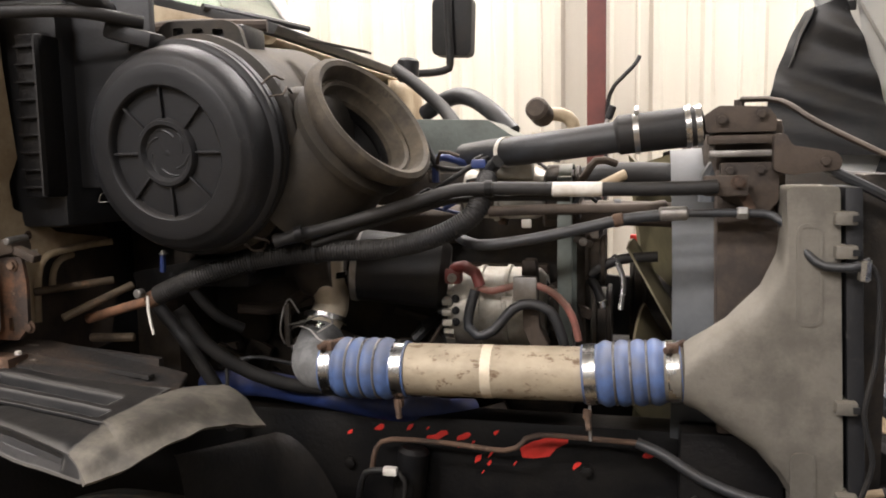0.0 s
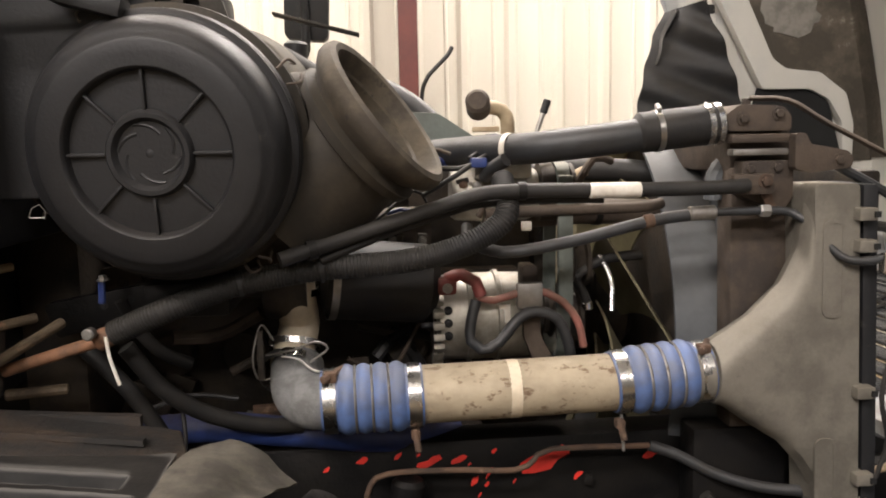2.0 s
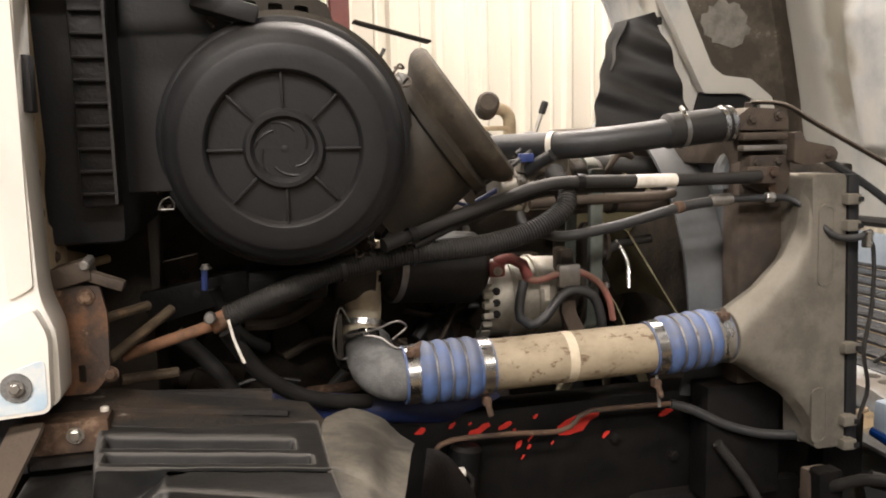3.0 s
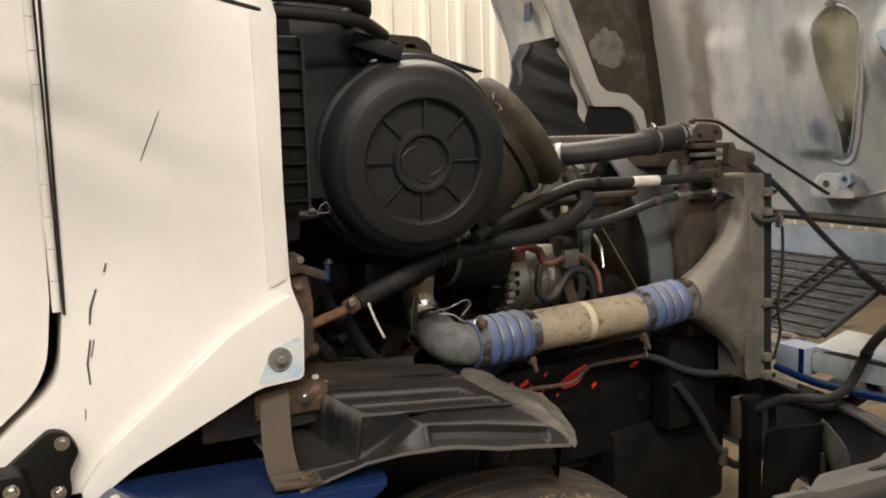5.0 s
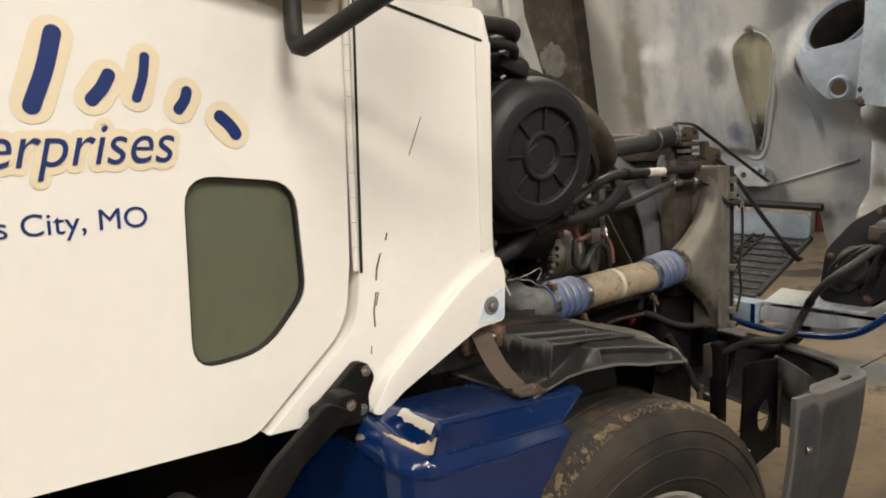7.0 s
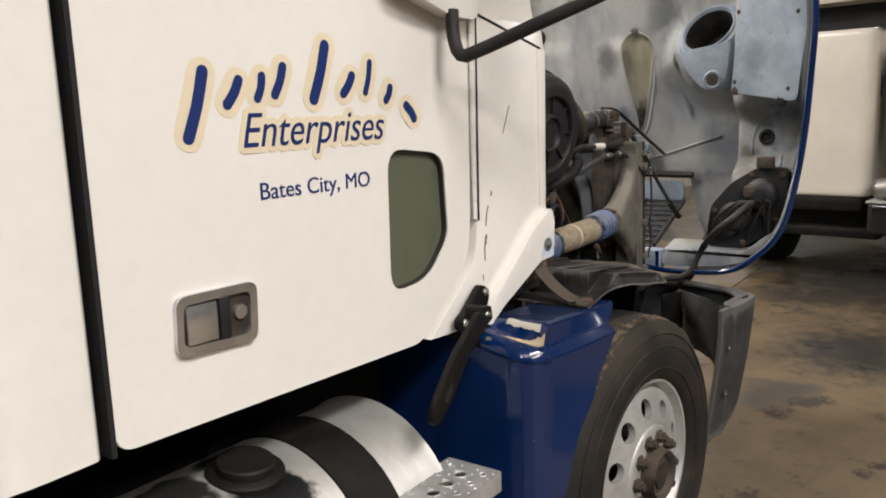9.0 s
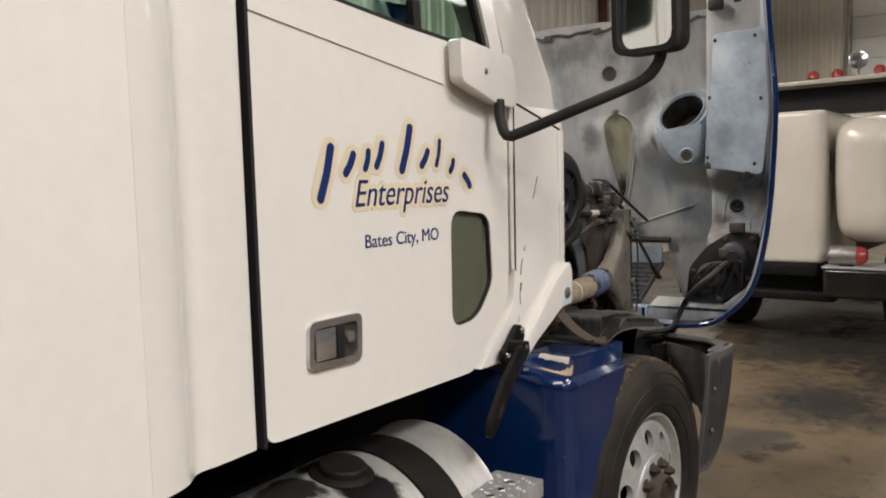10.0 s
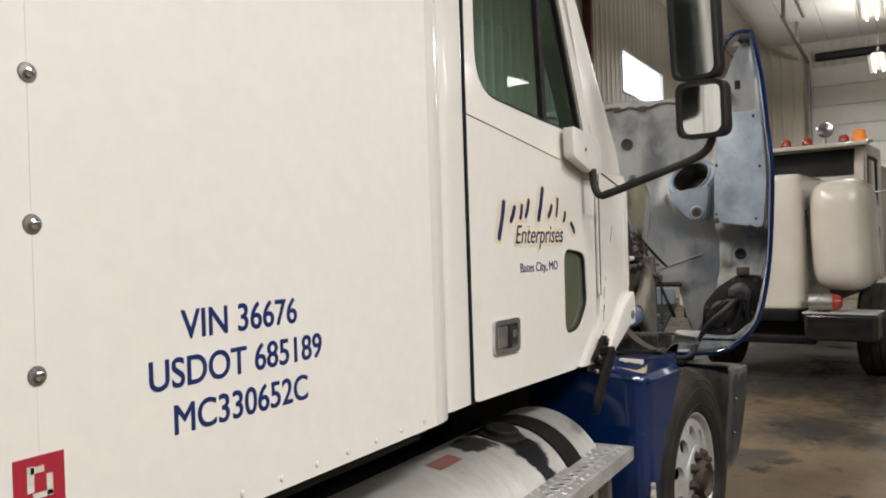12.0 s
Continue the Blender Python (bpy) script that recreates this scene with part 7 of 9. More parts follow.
part("hose", tube([(-0.75, 2.44, 1.80), (-0.66, 2.36, 1.74), (-0.56, 2.28, 1.66), (-0.50, 2.2, 1.60)], 0.020, 14), RUBBER, hh)
rc = thing("red_bracket", "bright red notched bracket on the engine front", "bracket", (0.0, 2.4, 1.2))
part("plate", prism(rounded([(-0.024, 1.278), (0.105, 1.275), (0.148, 1.246), (0.148, 1.215), (0.108, 1.212), (0.081, 1.189), (0.050, 1.217), (-0.024, 1.229)], 0.004), "y", 2.40, 2.43, 0.004), REDPAINT, rc)
part("stay", prism(rounded([(-0.024, 1.268), (0.026, 1.268), (0.026, 0.95), (-0.024, 0.95)], 0.006), "y", 2.434, 2.46, 0.004), BLOCK, rc)
dh = thing("thermostat_hose", "thick black hose with a tan stub behind the coolant pipe", "hose", (0.0, 1.9, 1.46))
part("hose", tube([(-0.16, 1.95, 1.455), (-0.06, 1.92, 1.468), (0.04, 1.86, 1.468), (0.15, 1.82, 1.455)], 0.026, 16), RUBBER, dh)
part("stub", rod((-0.115, 1.90, 1.425), (-0.025, 1.88, 1.470), 0.013, 14), TAN, dh, "tan painted stub pipe")
part("lower_hose", tube([(-0.20, 1.72, 1.385), (-0.10, 1.74, 1.388), (0.0, 1.75, 1.385), (0.10, 1.76, 1.38)], 0.027, 16), BROWNCAST, dh)
part("hose_band", band((-0.045, 1.745, 1.387), (1, 0.1, 0), 0.0285, 0.014), FRAME, dh)
wh = thing("water_pump_hose", "black hose with a silver end in front of the fan", "hose", (-0.08, 1.8, 1.2))
part("hose", tube([(-0.10, 1.70, 1.255), (-0.075, 1.70, 1.275), (-0.03, 1.70, 1.292), (0.04, 1.70, 1.298)], 0.011, 12), RUBBER, wh)
part("hose", tube([(-0.10, 1.70, 1.25), (-0.085, 1.70, 1.225), (-0.075, 1.70, 1.20)], 0.010, 12), RUBBER, wh)
part("silver_end", rod((-0.075, 1.70, 1.203), (-0.073, 1.70, 1.185), 0.012, 12), STEEL, wh)

# ---------------------------------------------------------------- firewall side: housings, brackets, hoses
hv = thing("heater_box", "black finned heater housing on the firewall", "heater box", (-1.16, 1.4, 1.6))
part("body", box((-1.13, 1.62, 1.60), (0.14, 0.66, 0.42), 0.02), PLASTIC, hv)
part("front_cover", box((-0.985, 1.345, 1.665), (0.19, 0.02, 0.40), 0.006), PLASTIC, hv)
part("cover_edge", rod((-1.07, 1.334, 1.47), (-1.07, 1.334, 1.85), 0.006, 8), PLASTIC, hv)
part("fin_frame", box((-1.088, 1.275, 1.60), (0.050, 0.06, 0.30), 0.006), FRAME, hv)
for k in range(9):
    part("fin", box((-1.088, 1.242, 1.47 + 0.032 * k), (0.044, 0.014, 0.004), 0.001), FRAME, hv)
part("wire_clip", tube([(-1.018, 1.326, 1.438), (-1.012, 1.324, 1.452), (-1.000, 1.322, 1.458), (-0.993, 1.324, 1.448), (-0.995, 1.326, 1.438), (-1.016, 1.326, 1.438)], 0.0010, 6), DULL, hv)
part("fin_edge", box((-1.064, 1.240, 1.60), (0.004, 0.012, 0.29)), RUBBER, hv)
part("black_tab", box((-1.158, 1.150, 1.618), (0.035, 0.03, 0.072), 0.003), PLASTIC, hv)
cs = thing("cowl_shelf", "tan cowl edge with black drain hoses", "cowl", (-1.1, 1.6, 1.8))
part("shelf", prism(rounded([(-1.20, 1.80), (-0.80, 1.772), (-0.785, 1.785), (-0.95, 1.84), (-1.18, 1.90)], 0.01), "y", 1.66, FY - 0.2, 0.01), TAN, cs)
part("cowl_screen", prism(rounded([(-1.16, 1.865), (-0.84, 1.812), (-0.83, 1.835), (-1.17, 1.925)], 0.006), "y", 1.76, FY - 0.25, 0.004), PLASTIC, cs)
part("hose", tube([(-1.16, 1.20, 1.815), (-1.08, 1.20, 1.817), (-0.98, 1.215, 1.815), (-0.945, 1.25, 1.80), (-0.955, 1.30, 1.79)], 0.019, 14), RUBBER, cs)
part("hose", tube([(-1.16, 1.21, 1.785), (-1.06, 1.21, 1.782), (-0.96, 1.23, 1.778), (-0.88, 1.30, 1.765)], 0.012, 12), RUBBER, cs)
part("pipe", tube([(-1.17, 1.60, 1.79), (-1.0, 1.58, 1.81), (-0.8, 1.64, 1.81)], 0.014, 10), BROWNCAST, cs)
part("strap", box((-0.90, 1.30, 1.742), (0.10, 0.05, 0.03), 0.008, Euler((0, radians(15), 0))), PLASTIC, cs)
part("wiper_arm", tube([(-1.02, 1.75, 1.885), (-0.95, 1.9, 1.88), (-0.9, 2.1, 1.88)], 0.009, 8), PLASTIC, cs)
ff = thing("cab_flange", "tan bolted cab flange beside the heater housing", "flange", (-1.17, 1.2, 1.5))
part("flange", prism(rounded([(1.142, 1.90), (1.255, 1.90), (1.268, 1.70), (1.288, 1.526), (1.262, 1.478), (1.267, 1.429), (1.335, 1.402), (1.380, 1.375), (1.46, 1.362), (1.54, 1.349), (1.54, 1.330), (1.395, 1.337), (1.345, 1.333), (1.324, 1.315), (1.313, 1.262), (1.311, 1.20), (1.142, 1.20)], 0.006), "x", -1.171, -1.164), TAN, ff)
for y0, z0 in ((1.227, 1.446), (1.222, 1.502), (1.214, 1.577), (1.208, 1.645), (1.203, 1.71), (1.198, 1.78), (1.30, 1.375), (1.37, 1.33), (1.26, 1.30)):
    part("flange_bolt", bolt((-1.164, y0, z0), (1, 0, 0), 0.0065, 0.004), RUST, ff)
part("flange_label", box((-1.1625, 1.29, 1.335), (0.002, 0.06, 0.022)), LABEL, ff, "faded paper label")
kp = thing("kick_panel", "dark rusty floor panel with holes", "panel", (-1.2, 1.5, 1.35))
part("panel", plate(rounded([(1.17, 1.10), (1.55, 1.10), (1.62, 1.30), (1.50, 1.44), (1.17, 1.46)], 0.03), [[(1.30 + 0.012 * math.cos(6.283 * k / 12), 1.33 + 0.012 * math.sin(6.283 * k / 12)) for k in range(12)], [(1.40 + 0.010 * math.cos(6.283 * k / 12), 1.32 + 0.010 * math.sin(6.283 * k / 12)) for k in range(12)], [(1.25 + 0.010 * math.cos(6.283 * k / 12), 1.40 + 0.010 * math.sin(6.283 * k / 12)) for k in range(12)]], "x", -1.19, -1.185), BROWNCAST, kp)
part("opening_lip", tube([(-1.163, 1.309, 1.20), (-1.163, 1.313, 1.262), (-1.162, 1.322, 1.308), (-1.160, 1.345, 1.330), (-1.158, 1.395, 1.336), (-1.150, 1.46, 1.340), (-1.125, 1.50, 1.343)], 0.0075, 10), TAN, kp, "bright tan rolled lip")
part("opening_lip", tube([(-1.172, 1.365, 1.262), (-1.172, 1.372, 1.295), (-1.172, 1.395, 1.316), (-1.172, 1.43, 1.322)], 0.007, 10), TAN, kp)
sb = thing("cab_bracket", "rusty slotted cab bracket", "bracket", (-1.12, 1.2, 1.25))
part("plate", plate(rounded([(-1.168, 1.190), (-1.108, 1.190), (-1.085, 1.215), (-1.082, 1.30), (-1.090, 1.345), (-1.165, 1.345)], 0.006), [rounded([(-1.126, 1.207), (-1.116, 1.207), (-1.116, 1.232), (-1.126, 1.232)], 0.003)], "y", 1.196, 1.204), RUSTY, sb)
part("latch", box((-1.125, 1.21, 1.362), (0.055, 0.05, 0.030), 0.008, Euler((0, radians(-14), 0))), BROWNCAST, sb, "grimy cast latch")
part("latch_lever", box((-1.085, 1.20, 1.352), (0.06, 0.022, 0.016), 0.005, Euler((0, radians(22), 0))), BROWNCAST, sb)
part("latch_pin", rod((-1.105, 1.18, 1.375), (-1.105, 1.23, 1.378), 0.007, 10), DULL, sb)
part("bracket_bolt", bolt((-1.150, 1.194, 1.340), (0, -1, 0), 0.008, 0.006), RUST, sb)
part("bracket_bolt", bolt((-1.108, 1.194, 1.330), (0, -1, 0), 0.008, 0.006), RUST, sb)
part("bracket_bolt", bolt((-1.085, 1.20, 1.215), (0, -1, 0), 0.008, 0.006), RUST, sb)
mb = thing("engine_mount", "black slotted support arm", "bracket", (-0.9, 1.4, 1.3))
part("arm", prism(rounded([(-1.08, 1.275), (-0.74, 1.334), (-0.73, 1.315), (-0.76, 1.295), (-1.06, 1.215)], 0.01), "y", 1.50, 1.53, 0.005), FRAME, mb)
for k in range(5):
    part("hole_plug", bolt((-0.98 + 0.045 * k, 1.50, 1.270 + 0.009 * k), (0, -1, 0), 0.005, 0.002), DARK, mb)
part("blue_bolt", rod((-0.962, 1.44, 1.285), (-0.960, 1.44, 1.325), 0.006, 8), BLUEHOSE, mb)
part("bolt_head", bolt((-0.958, 1.44, 1.325), (0, 0, 1), 0.007, 0.006), DULL, mb)
ro = thing("clutch_rod", "rusty linkage rod with a zip tie", "rod", (-1.0, 1.36, 1.23))
part("rod", rod((-1.095, 1.367, 1.197), (-0.95, 1.370, 1.238), 0.010, 12), ORANGE, ro)
part("rod_end", rod((-0.953, 1.369, 1.237), (-0.918, 1.374, 1.251), 0.017, 14), ORANGE, ro)
part("clevis", rod((-0.952, 1.332, 1.257), (-0.950, 1.350, 1.257), 0.0095, 12), DULL, ro)
part("zip_tie", tube([(-0.922, 1.325, 1.255), (-0.915, 1.315, 1.225), (-0.900, 1.305, 1.185)], 0.0028, 6), LABEL, ro, "white zip tie")
part("rod", rod((-1.160, 1.300, 1.262), (-1.05, 1.400, 1.274), 0.008, 10), RODTAN, ro)
part("rod", rod((-1.105, 1.308, 1.209), (-1.015, 1.413, 1.263), 0.0085, 10), RODTAN, ro)
part("fitting", rod((-1.10, 1.38, 1.155), (-1.01, 1.40, 1.155), 0.009, 10), RODTAN, ro)
bh = thing("air_hose", "blue and black hoses beside the engine", "hose", (-0.8, 1.6, 1.0))
part("blue_hose", tube([(-1.0, 1.66, 0.985), (-0.93, 1.62, 1.00), (-0.82, 1.60, 1.008), (-0.685, 1.60, 0.991), (-0.53, 1.61, 0.968), (-0.44, 1.64, 0.955), (-0.36, 1.70, 0.94)], 0.029, 14), BLUEHOSE, bh)
part("black_hose", tube([(-0.95, 1.50, 1.28), (-0.93, 1.52, 1.22), (-0.90, 1.55, 1.17), (-0.86, 1.58, 1.14)], 0.012, 12), RUBBER, bh)
part("black_hose", tube([(-0.93, 1.44, 1.21), (-0.88, 1.46, 1.13), (-0.82, 1.50, 1.07), (-0.74, 1.54, 1.03), (-0.66, 1.58, 1.01)], 0.015, 14), RUBBER, bh)
part("black_hose", tube([(-1.02, 1.5, 1.20), (-0.95, 1.5, 1.12), (-0.90, 1.52, 1.02), (-0.88, 1.55, 0.92)], 0.015, 14), RUBBER, bh)
part("cord", tube([(-0.86, 1.50, 1.08), (-0.855, 1.49, 1.03), (-0.86, 1.49, 0.97)], 0.004, 8), RUBBER, bh)

# beam and inner wheel liner
lb = thing("liner_beam", "rusty dark beam with peeling paint above the wheel liner", "beam", (-1.0, 1.25, 1.1))
bm = prism(rounded([(-1.29, 1.156), (-1.09, 1.156), (-0.80, 1.112), (-0.765, 1.104), (-0.77, 1.085), (-1.10, 1.10), (-1.29, 1.10)], 0.006), "y", 1.155, 1.262, 0.006)
for v in bm.verts:
    v.co.z += 0.19 * (v.co.y - 1.155)
    v.co.x += -0.35 * (v.co.y - 1.155) * (v.co.x > -0.9)
part("beam", bm, LEDGE, lb)
part("rib", prism([(-1.10, 1.168), (-0.84, 1.136), (-0.84, 1.128), (-1.10, 1.160)], "y", 1.196, 1.212), LEDGE, lb)
part("rib", prism([(-1.29, 1.185), (-0.86, 1.150), (-0.86, 1.128), (-1.29, 1.160)], "y", 1.258, 1.272), LEDGE, lb)
part("stud", rod((-1.092, 1.175, 1.158), (-1.092, 1.175, 1.176), 0.006, 8), LABEL, lb)
part("end_block", box((-1.145, 1.165, 1.147), (0.125, 0.05, 0.045), 0.005), RUST, lb, "rusty end bracket")
part("block_bolt", bolt((-1.125, 1.139, 1.150), (0, -1, 0), 0.008, 0.006), STEEL, lb)
ba = thing("liner_arm", "brown bent steel liner bracket", "bracket", (-1.2, 1.05, 1.1))


def arm_f(u, v):
    """A flat bar, bowed, from the cab's sill down to the fender."""
    a, b = Vector((-1.178, 1.125, 1.178)), Vector((-1.214, 0.972, 1.090))
    p = a * (1 - u) + b * u + Vector((-0.006, 0.0, -0.012)) * math.sin(3.1416 * u)
    p.z += 0.012 * smooth01((u - 0.85) / 0.15) ** 2
    return p + Vector((0.93, -0.30, 0.05)) * (0.046 * (v - 0.5))


part("arm", sheet(arm_f, 16, 4, thick=lambda u, v: arm_f(u, v) - Vector((0, 0.004, 0.008))), BROWNCAST, ba)
part("foot", box((-1.200, 0.970, 1.088), (0.070, 0.036, 0.008), 0.003, Euler((0, 0.05, -0.1))), BROWNCAST, ba)
part("foot_bolt", bolt((-1.185, 0.962, 1.094), (0, 0, 1), 0.008, 0.007), RUST, ba)

liner = thing("wheel_liner", "dusty black ribbed plastic wheel liner", "wheel liner", (-0.95, 1.1, 1.1))
# across the tub, from the engine's side outwards: place, and whether it is a ridge or a sunken strip
ACROSS = [(1.195, 0), (1.118, 0), (1.112, 1), (1.080, 1), (1.073, 0), (1.060, 0), (1.053, 1), (1.030, 1), (1.022, 0), (1.011, 0)]
SHELF_IN = [(-1.20, 1.078), (-1.075, 1.078), (-1.04, 1.096), (-1.0, 1.130), (-0.97, 1.132), (-0.80, 1.110)]
SHELF_OUT = [(-1.20, 1.080), (-1.075, 1.086), (-1.04, 1.104), (-0.998, 1.134), (-0.90, 1.122), (-0.78, 1.100)]
OUT_Y = [(-1.20, 0.968), (-1.075, 0.972), (-1.0, 0.962), (-0.90, 0.944), (-0.78, 0.919)]
FOOT = [(-1.20, 1.079), (-1.10, 1.099), (-1.036, 1.100), (-0.95, 1.097), (-0.88, 1.083), (-0.74, 1.066)]
FOOT_Y = [(-1.20, 0.955), (-1.04, 0.954), (-0.95, 0.938), (-0.88, 0.924), (-0.74, 0.904)]
KN = len(ACROSS) + 5


def liner_knot(j, x):
    ridge = 1.153 - 0.125 * (x + 1.09)
    if j < len(ACROSS):
        y, sunk = ACROSS[j]
        back = -1.102 + 0.018 * j / 9
        front = -0.835 + 0.02 * (y < 1.06)
        z = ridge - 0.028 * sunk * plateau(x, back + 0.022, front - 0.008, 0.008)
        return Vector((x, y, 1.078 + (z - 1.078) * smooth01((x - back) / 0.014 + 0.5)))
    yo, so = along(OUT_Y, x), along(SHELF_OUT, x)
    fy, fz = along(FOOT_Y, x), along(FOOT, x)
    press = plateau(x, -0.985, -0.800, 0.010)
    if j == len(ACROSS):
        return Vector((x, 1.011 + 0.008 * smooth01((-1.0 - x) / 0.06), along(SHELF_IN, x)))
    if j == len(ACROSS) + 1:
        return Vector((x, yo, so))
    t = (j - len(ACROSS) - 1) / 3
    p = Vector((x, yo + (fy - yo) * t, so + (fz - so) * t))
    if j < KN - 1:
        p.y += 0.007 * press
        p.z -= 0.002 * press
    return p


def liner_top(u, v):
    """Ribbed tub with a rear wall, a rising outer shelf and a pressed outer face."""
    k = v * (KN - 1)
    j = min(int(k), KN - 2)
    f = k - j
    front = -0.795 + 0.040 * smooth01((v - 0.68) / 0.3)
    x = -1.20 + (front + 1.20) * u
    p = liner_knot(j, x) * (1 - f) + liner_knot(j + 1, x) * f
    p.z += 0.0012 * noise.noise(p * 30)
    return p


part("top", sheet(liner_top, 130, (KN - 1) * 6, thick=lambda u, v: liner_top(u, v) - Vector((0, 0, 0.005))), LINER, liner, "stepped dusty top", smooth=30)
NB = [Vector(p) for p in ((-0.744, 0.903, 1.066), (-0.715, 0.945, 1.070), (-0.695, 1.01, 1.082), (-0.673, 1.09, 1.086), (-0.655, 1.16, 1.072), (-0.637, 1.237, 1.044))]


def liner_nose(u, v):
    """Front face of the tub with a flared lower lip."""
    k = u * 5
    i = min(4, int(k))
    f = k - i
    low = NB[i] * (1 - f) + NB[i + 1] * f
    top = liner_top(1.0, 0.93 * (1 - min(1.0, u / 0.86))) + Vector((0, 0, 0.001))
    top += (Vector((-0.738, 1.275, 1.104)) - top) * smooth01((u - 0.80) / 0.20)
    bow = math.sin(3.1416 * v) * smooth01(u * 4)
    p = top * (1 - v) + low * v + Vector((0.006 * bow, 0, 0.010 * bow - 0.012 * bow * smooth01((v - 0.45) / 0.3)))
    return p + Vector((0, 0, 0.003 * noise.noise(p * 25)))


part("nose", sheet(liner_nose, 44, 24, thick=lambda u, v: liner_nose(u, v) - Vector((0.005, 0, 0.005))), DUSTY, liner, "dusty front face")


def liner_arch(u, v):
    """Dark inner arch that falls from the lip towards the frame."""
    low = NB[2] * (1 - u) + NB[5] * u if u < 1 else NB[5]
    return low + Vector((0.02 + 0.16 * v * u, 0.05 * v, -0.010 - 0.30 * v * v - 0.02 * v))


part("arch", sheet(liner_arch, 14, 14), FRAME, liner)

# far side of the engine bay
farl = thing("wheel_liner", "dark plastic wheel liner on the far side", "wheel liner", (-0.6, 2.85, 1.0))
part("side_panel", prism(rounded([(-1.18, 0.55), (0.06, 0.55), (0.06, 1.09), (-0.12, 1.10), (-0.12, 1.38), (-1.18, 1.42)], 0.03), "y", 2.80, 2.83, 0.008), FRAME, farl)
part("top", box((-0.72, 2.98, 1.12), (0.80, 0.32, 0.02), 0.008), LINER, farl)


# ---------------------------------------------------------------- the tipped hood
hood = thing("hood", "blue truck hood tipped forward, showing its sooty white inside", "hood", (0.7, YC, 0.8))


# outline of one half, as heights over the distance q from the middle line
LOW = [(0.0, 1.235), (0.56, 1.235), (0.62, 0.90), (0.70, 0.845), (0.90, 0.845), (1.00, 0.862), (1.08, 0.905), (1.18, 1.00), (1.23, 1.10), (1.265, 1.25), (1.29, 1.45), (1.305, 1.62), (1.315, 1.80), (1.32, 1.94)]
TOP = [(0.0, 2.53), (0.6, 2.51), (0.92, 2.51), (1.04, 2.55), (1.10, 2.70), (1.14, 2.745), (1.24, 2.74), (1.27, 2.58), (1.285, 2.44), (1.305, 2.20), (1.32, 1.95)]
RIMX = [(0.84, 0.49), (1.0, 0.48), (1.38, 0.475), (1.94, 0.44), (2.44, 0.40), (2.8, 0.37)]
QS = [0, 0.1, 0.18, 0.20, 0.22, 0.235, 0.25, 0.265, 0.28, 0.295, 0.31, 0.325, 0.34, 0.355, 0.37, 0.385, 0.40, 0.415, 0.43, 0.445, 0.46, 0.48, 0.5, 0.56, 0.60, 0.64, 0.67, 0.69, 0.71, 0.73, 0.745, 0.76, 0.78, 0.80, 0.82, 0.84, 0.86, 0.88, 0.91, 0.93, 0.95, 0.97, 1.0, 1.04, 1.08, 1.11, 1.14, 1.18, 1.21, 1.24, 1.265, 1.285, 1.30, 1.31, 1.32]


dk = Vector((-0.78, 0.21, 0.59)).normalized()
pc = Vector((0.960, 1.310, 1.967))


FARX = [(0.84, 0.49), (1.3, 0.46), (1.56, 0.50), (1.62, 0.56), (1.67, 0.61), (1.75, 0.635), (1.85, 0.645), (1.95, 0.632), (2.0, 0.616), (2.1, 0.586), (2.2, 0.525), (2.35, 0.48), (2.8, 0.42)]


def wide(s, q):
    """The far fender is drawn in; the near one keeps its full width."""
    return q if s < 0 or q < 0.72 else 0.72 + (q - 0.72) * 0.52


# the pressed hollow shaped like a leaf: middle and half width by height
LEAFMID = [(1.47, 1.752), (1.53, 1.740), (1.60, 1.735), (1.66, 1.735), (1.78, 1.731), (1.90, 1.723), (2.0, 1.742)]
LEAFHALF = [(1.47, 0.012), (1.53, 0.023), (1.60, 0.036), (1.66, 0.048), (1.78, 0.073), (1.87, 0.092), (1.91, 0.095), (1.95, 0.083), (1.98, 0.055), (2.003, 0.012)]


def hood_x(s, q, z):
    """Depth of the hood's inside; s: -1 on the near side."""
    base = 1.235 - 0.216 * (z - 1.35) - 0.05 * smooth01((z - 2.2) / 0.5)
    base += 0.018 * math.sin(9 * q + 2.0) * smooth01((q - 0.1) / 0.2) * smooth01((z - 1.4) / 0.3)
    base -= 0.035 * smooth01((q - 0.12) / 0.06) * smooth01((0.30 - q) / 0.06) * smooth01((2.0 - z) / 0.1) * smooth01((z - 1.46) / 0.03)
    if s < 0:
        base += 0.036 * smooth01((1.0 - abs(YC - q - along(LEAFMID, z)) / along(LEAFHALF, z)) * 2.2) * plateau(z, 1.475, 1.995, 0.03)
    shelf = 0.645 + 0.115 * plateau(z, 1.36, 1.52, 0.10)
    if s < 0:
        x = base - 0.03 * smooth01((q - 0.50) / 0.20)
        r = math.hypot(YC - q - pc.y, z - pc.z)
        seat = pc.x + (0.21 * (YC - q - pc.y) + 0.59 * (z - pc.z)) / 0.78 + 0.022
        seat = max(seat, 0.915)
        x += (min(x, seat) - x) * smooth01(1 - (r - 0.14) / 0.30)
        x += (shelf - x) * smooth01((q - 0.905) / 0.05)
    else:
        x = base + (along(FARX, z) + 0.035 - base) * smooth01((q - 0.675) / 0.04)
    edge = along(RIMX if s < 0 else FARX, z)
    # roll of the outer lip
    d_out = min(q_room(q, z), 0.07)
    lip = 1 - smooth01(d_out / 0.07)
    return x + (edge - x) * lip


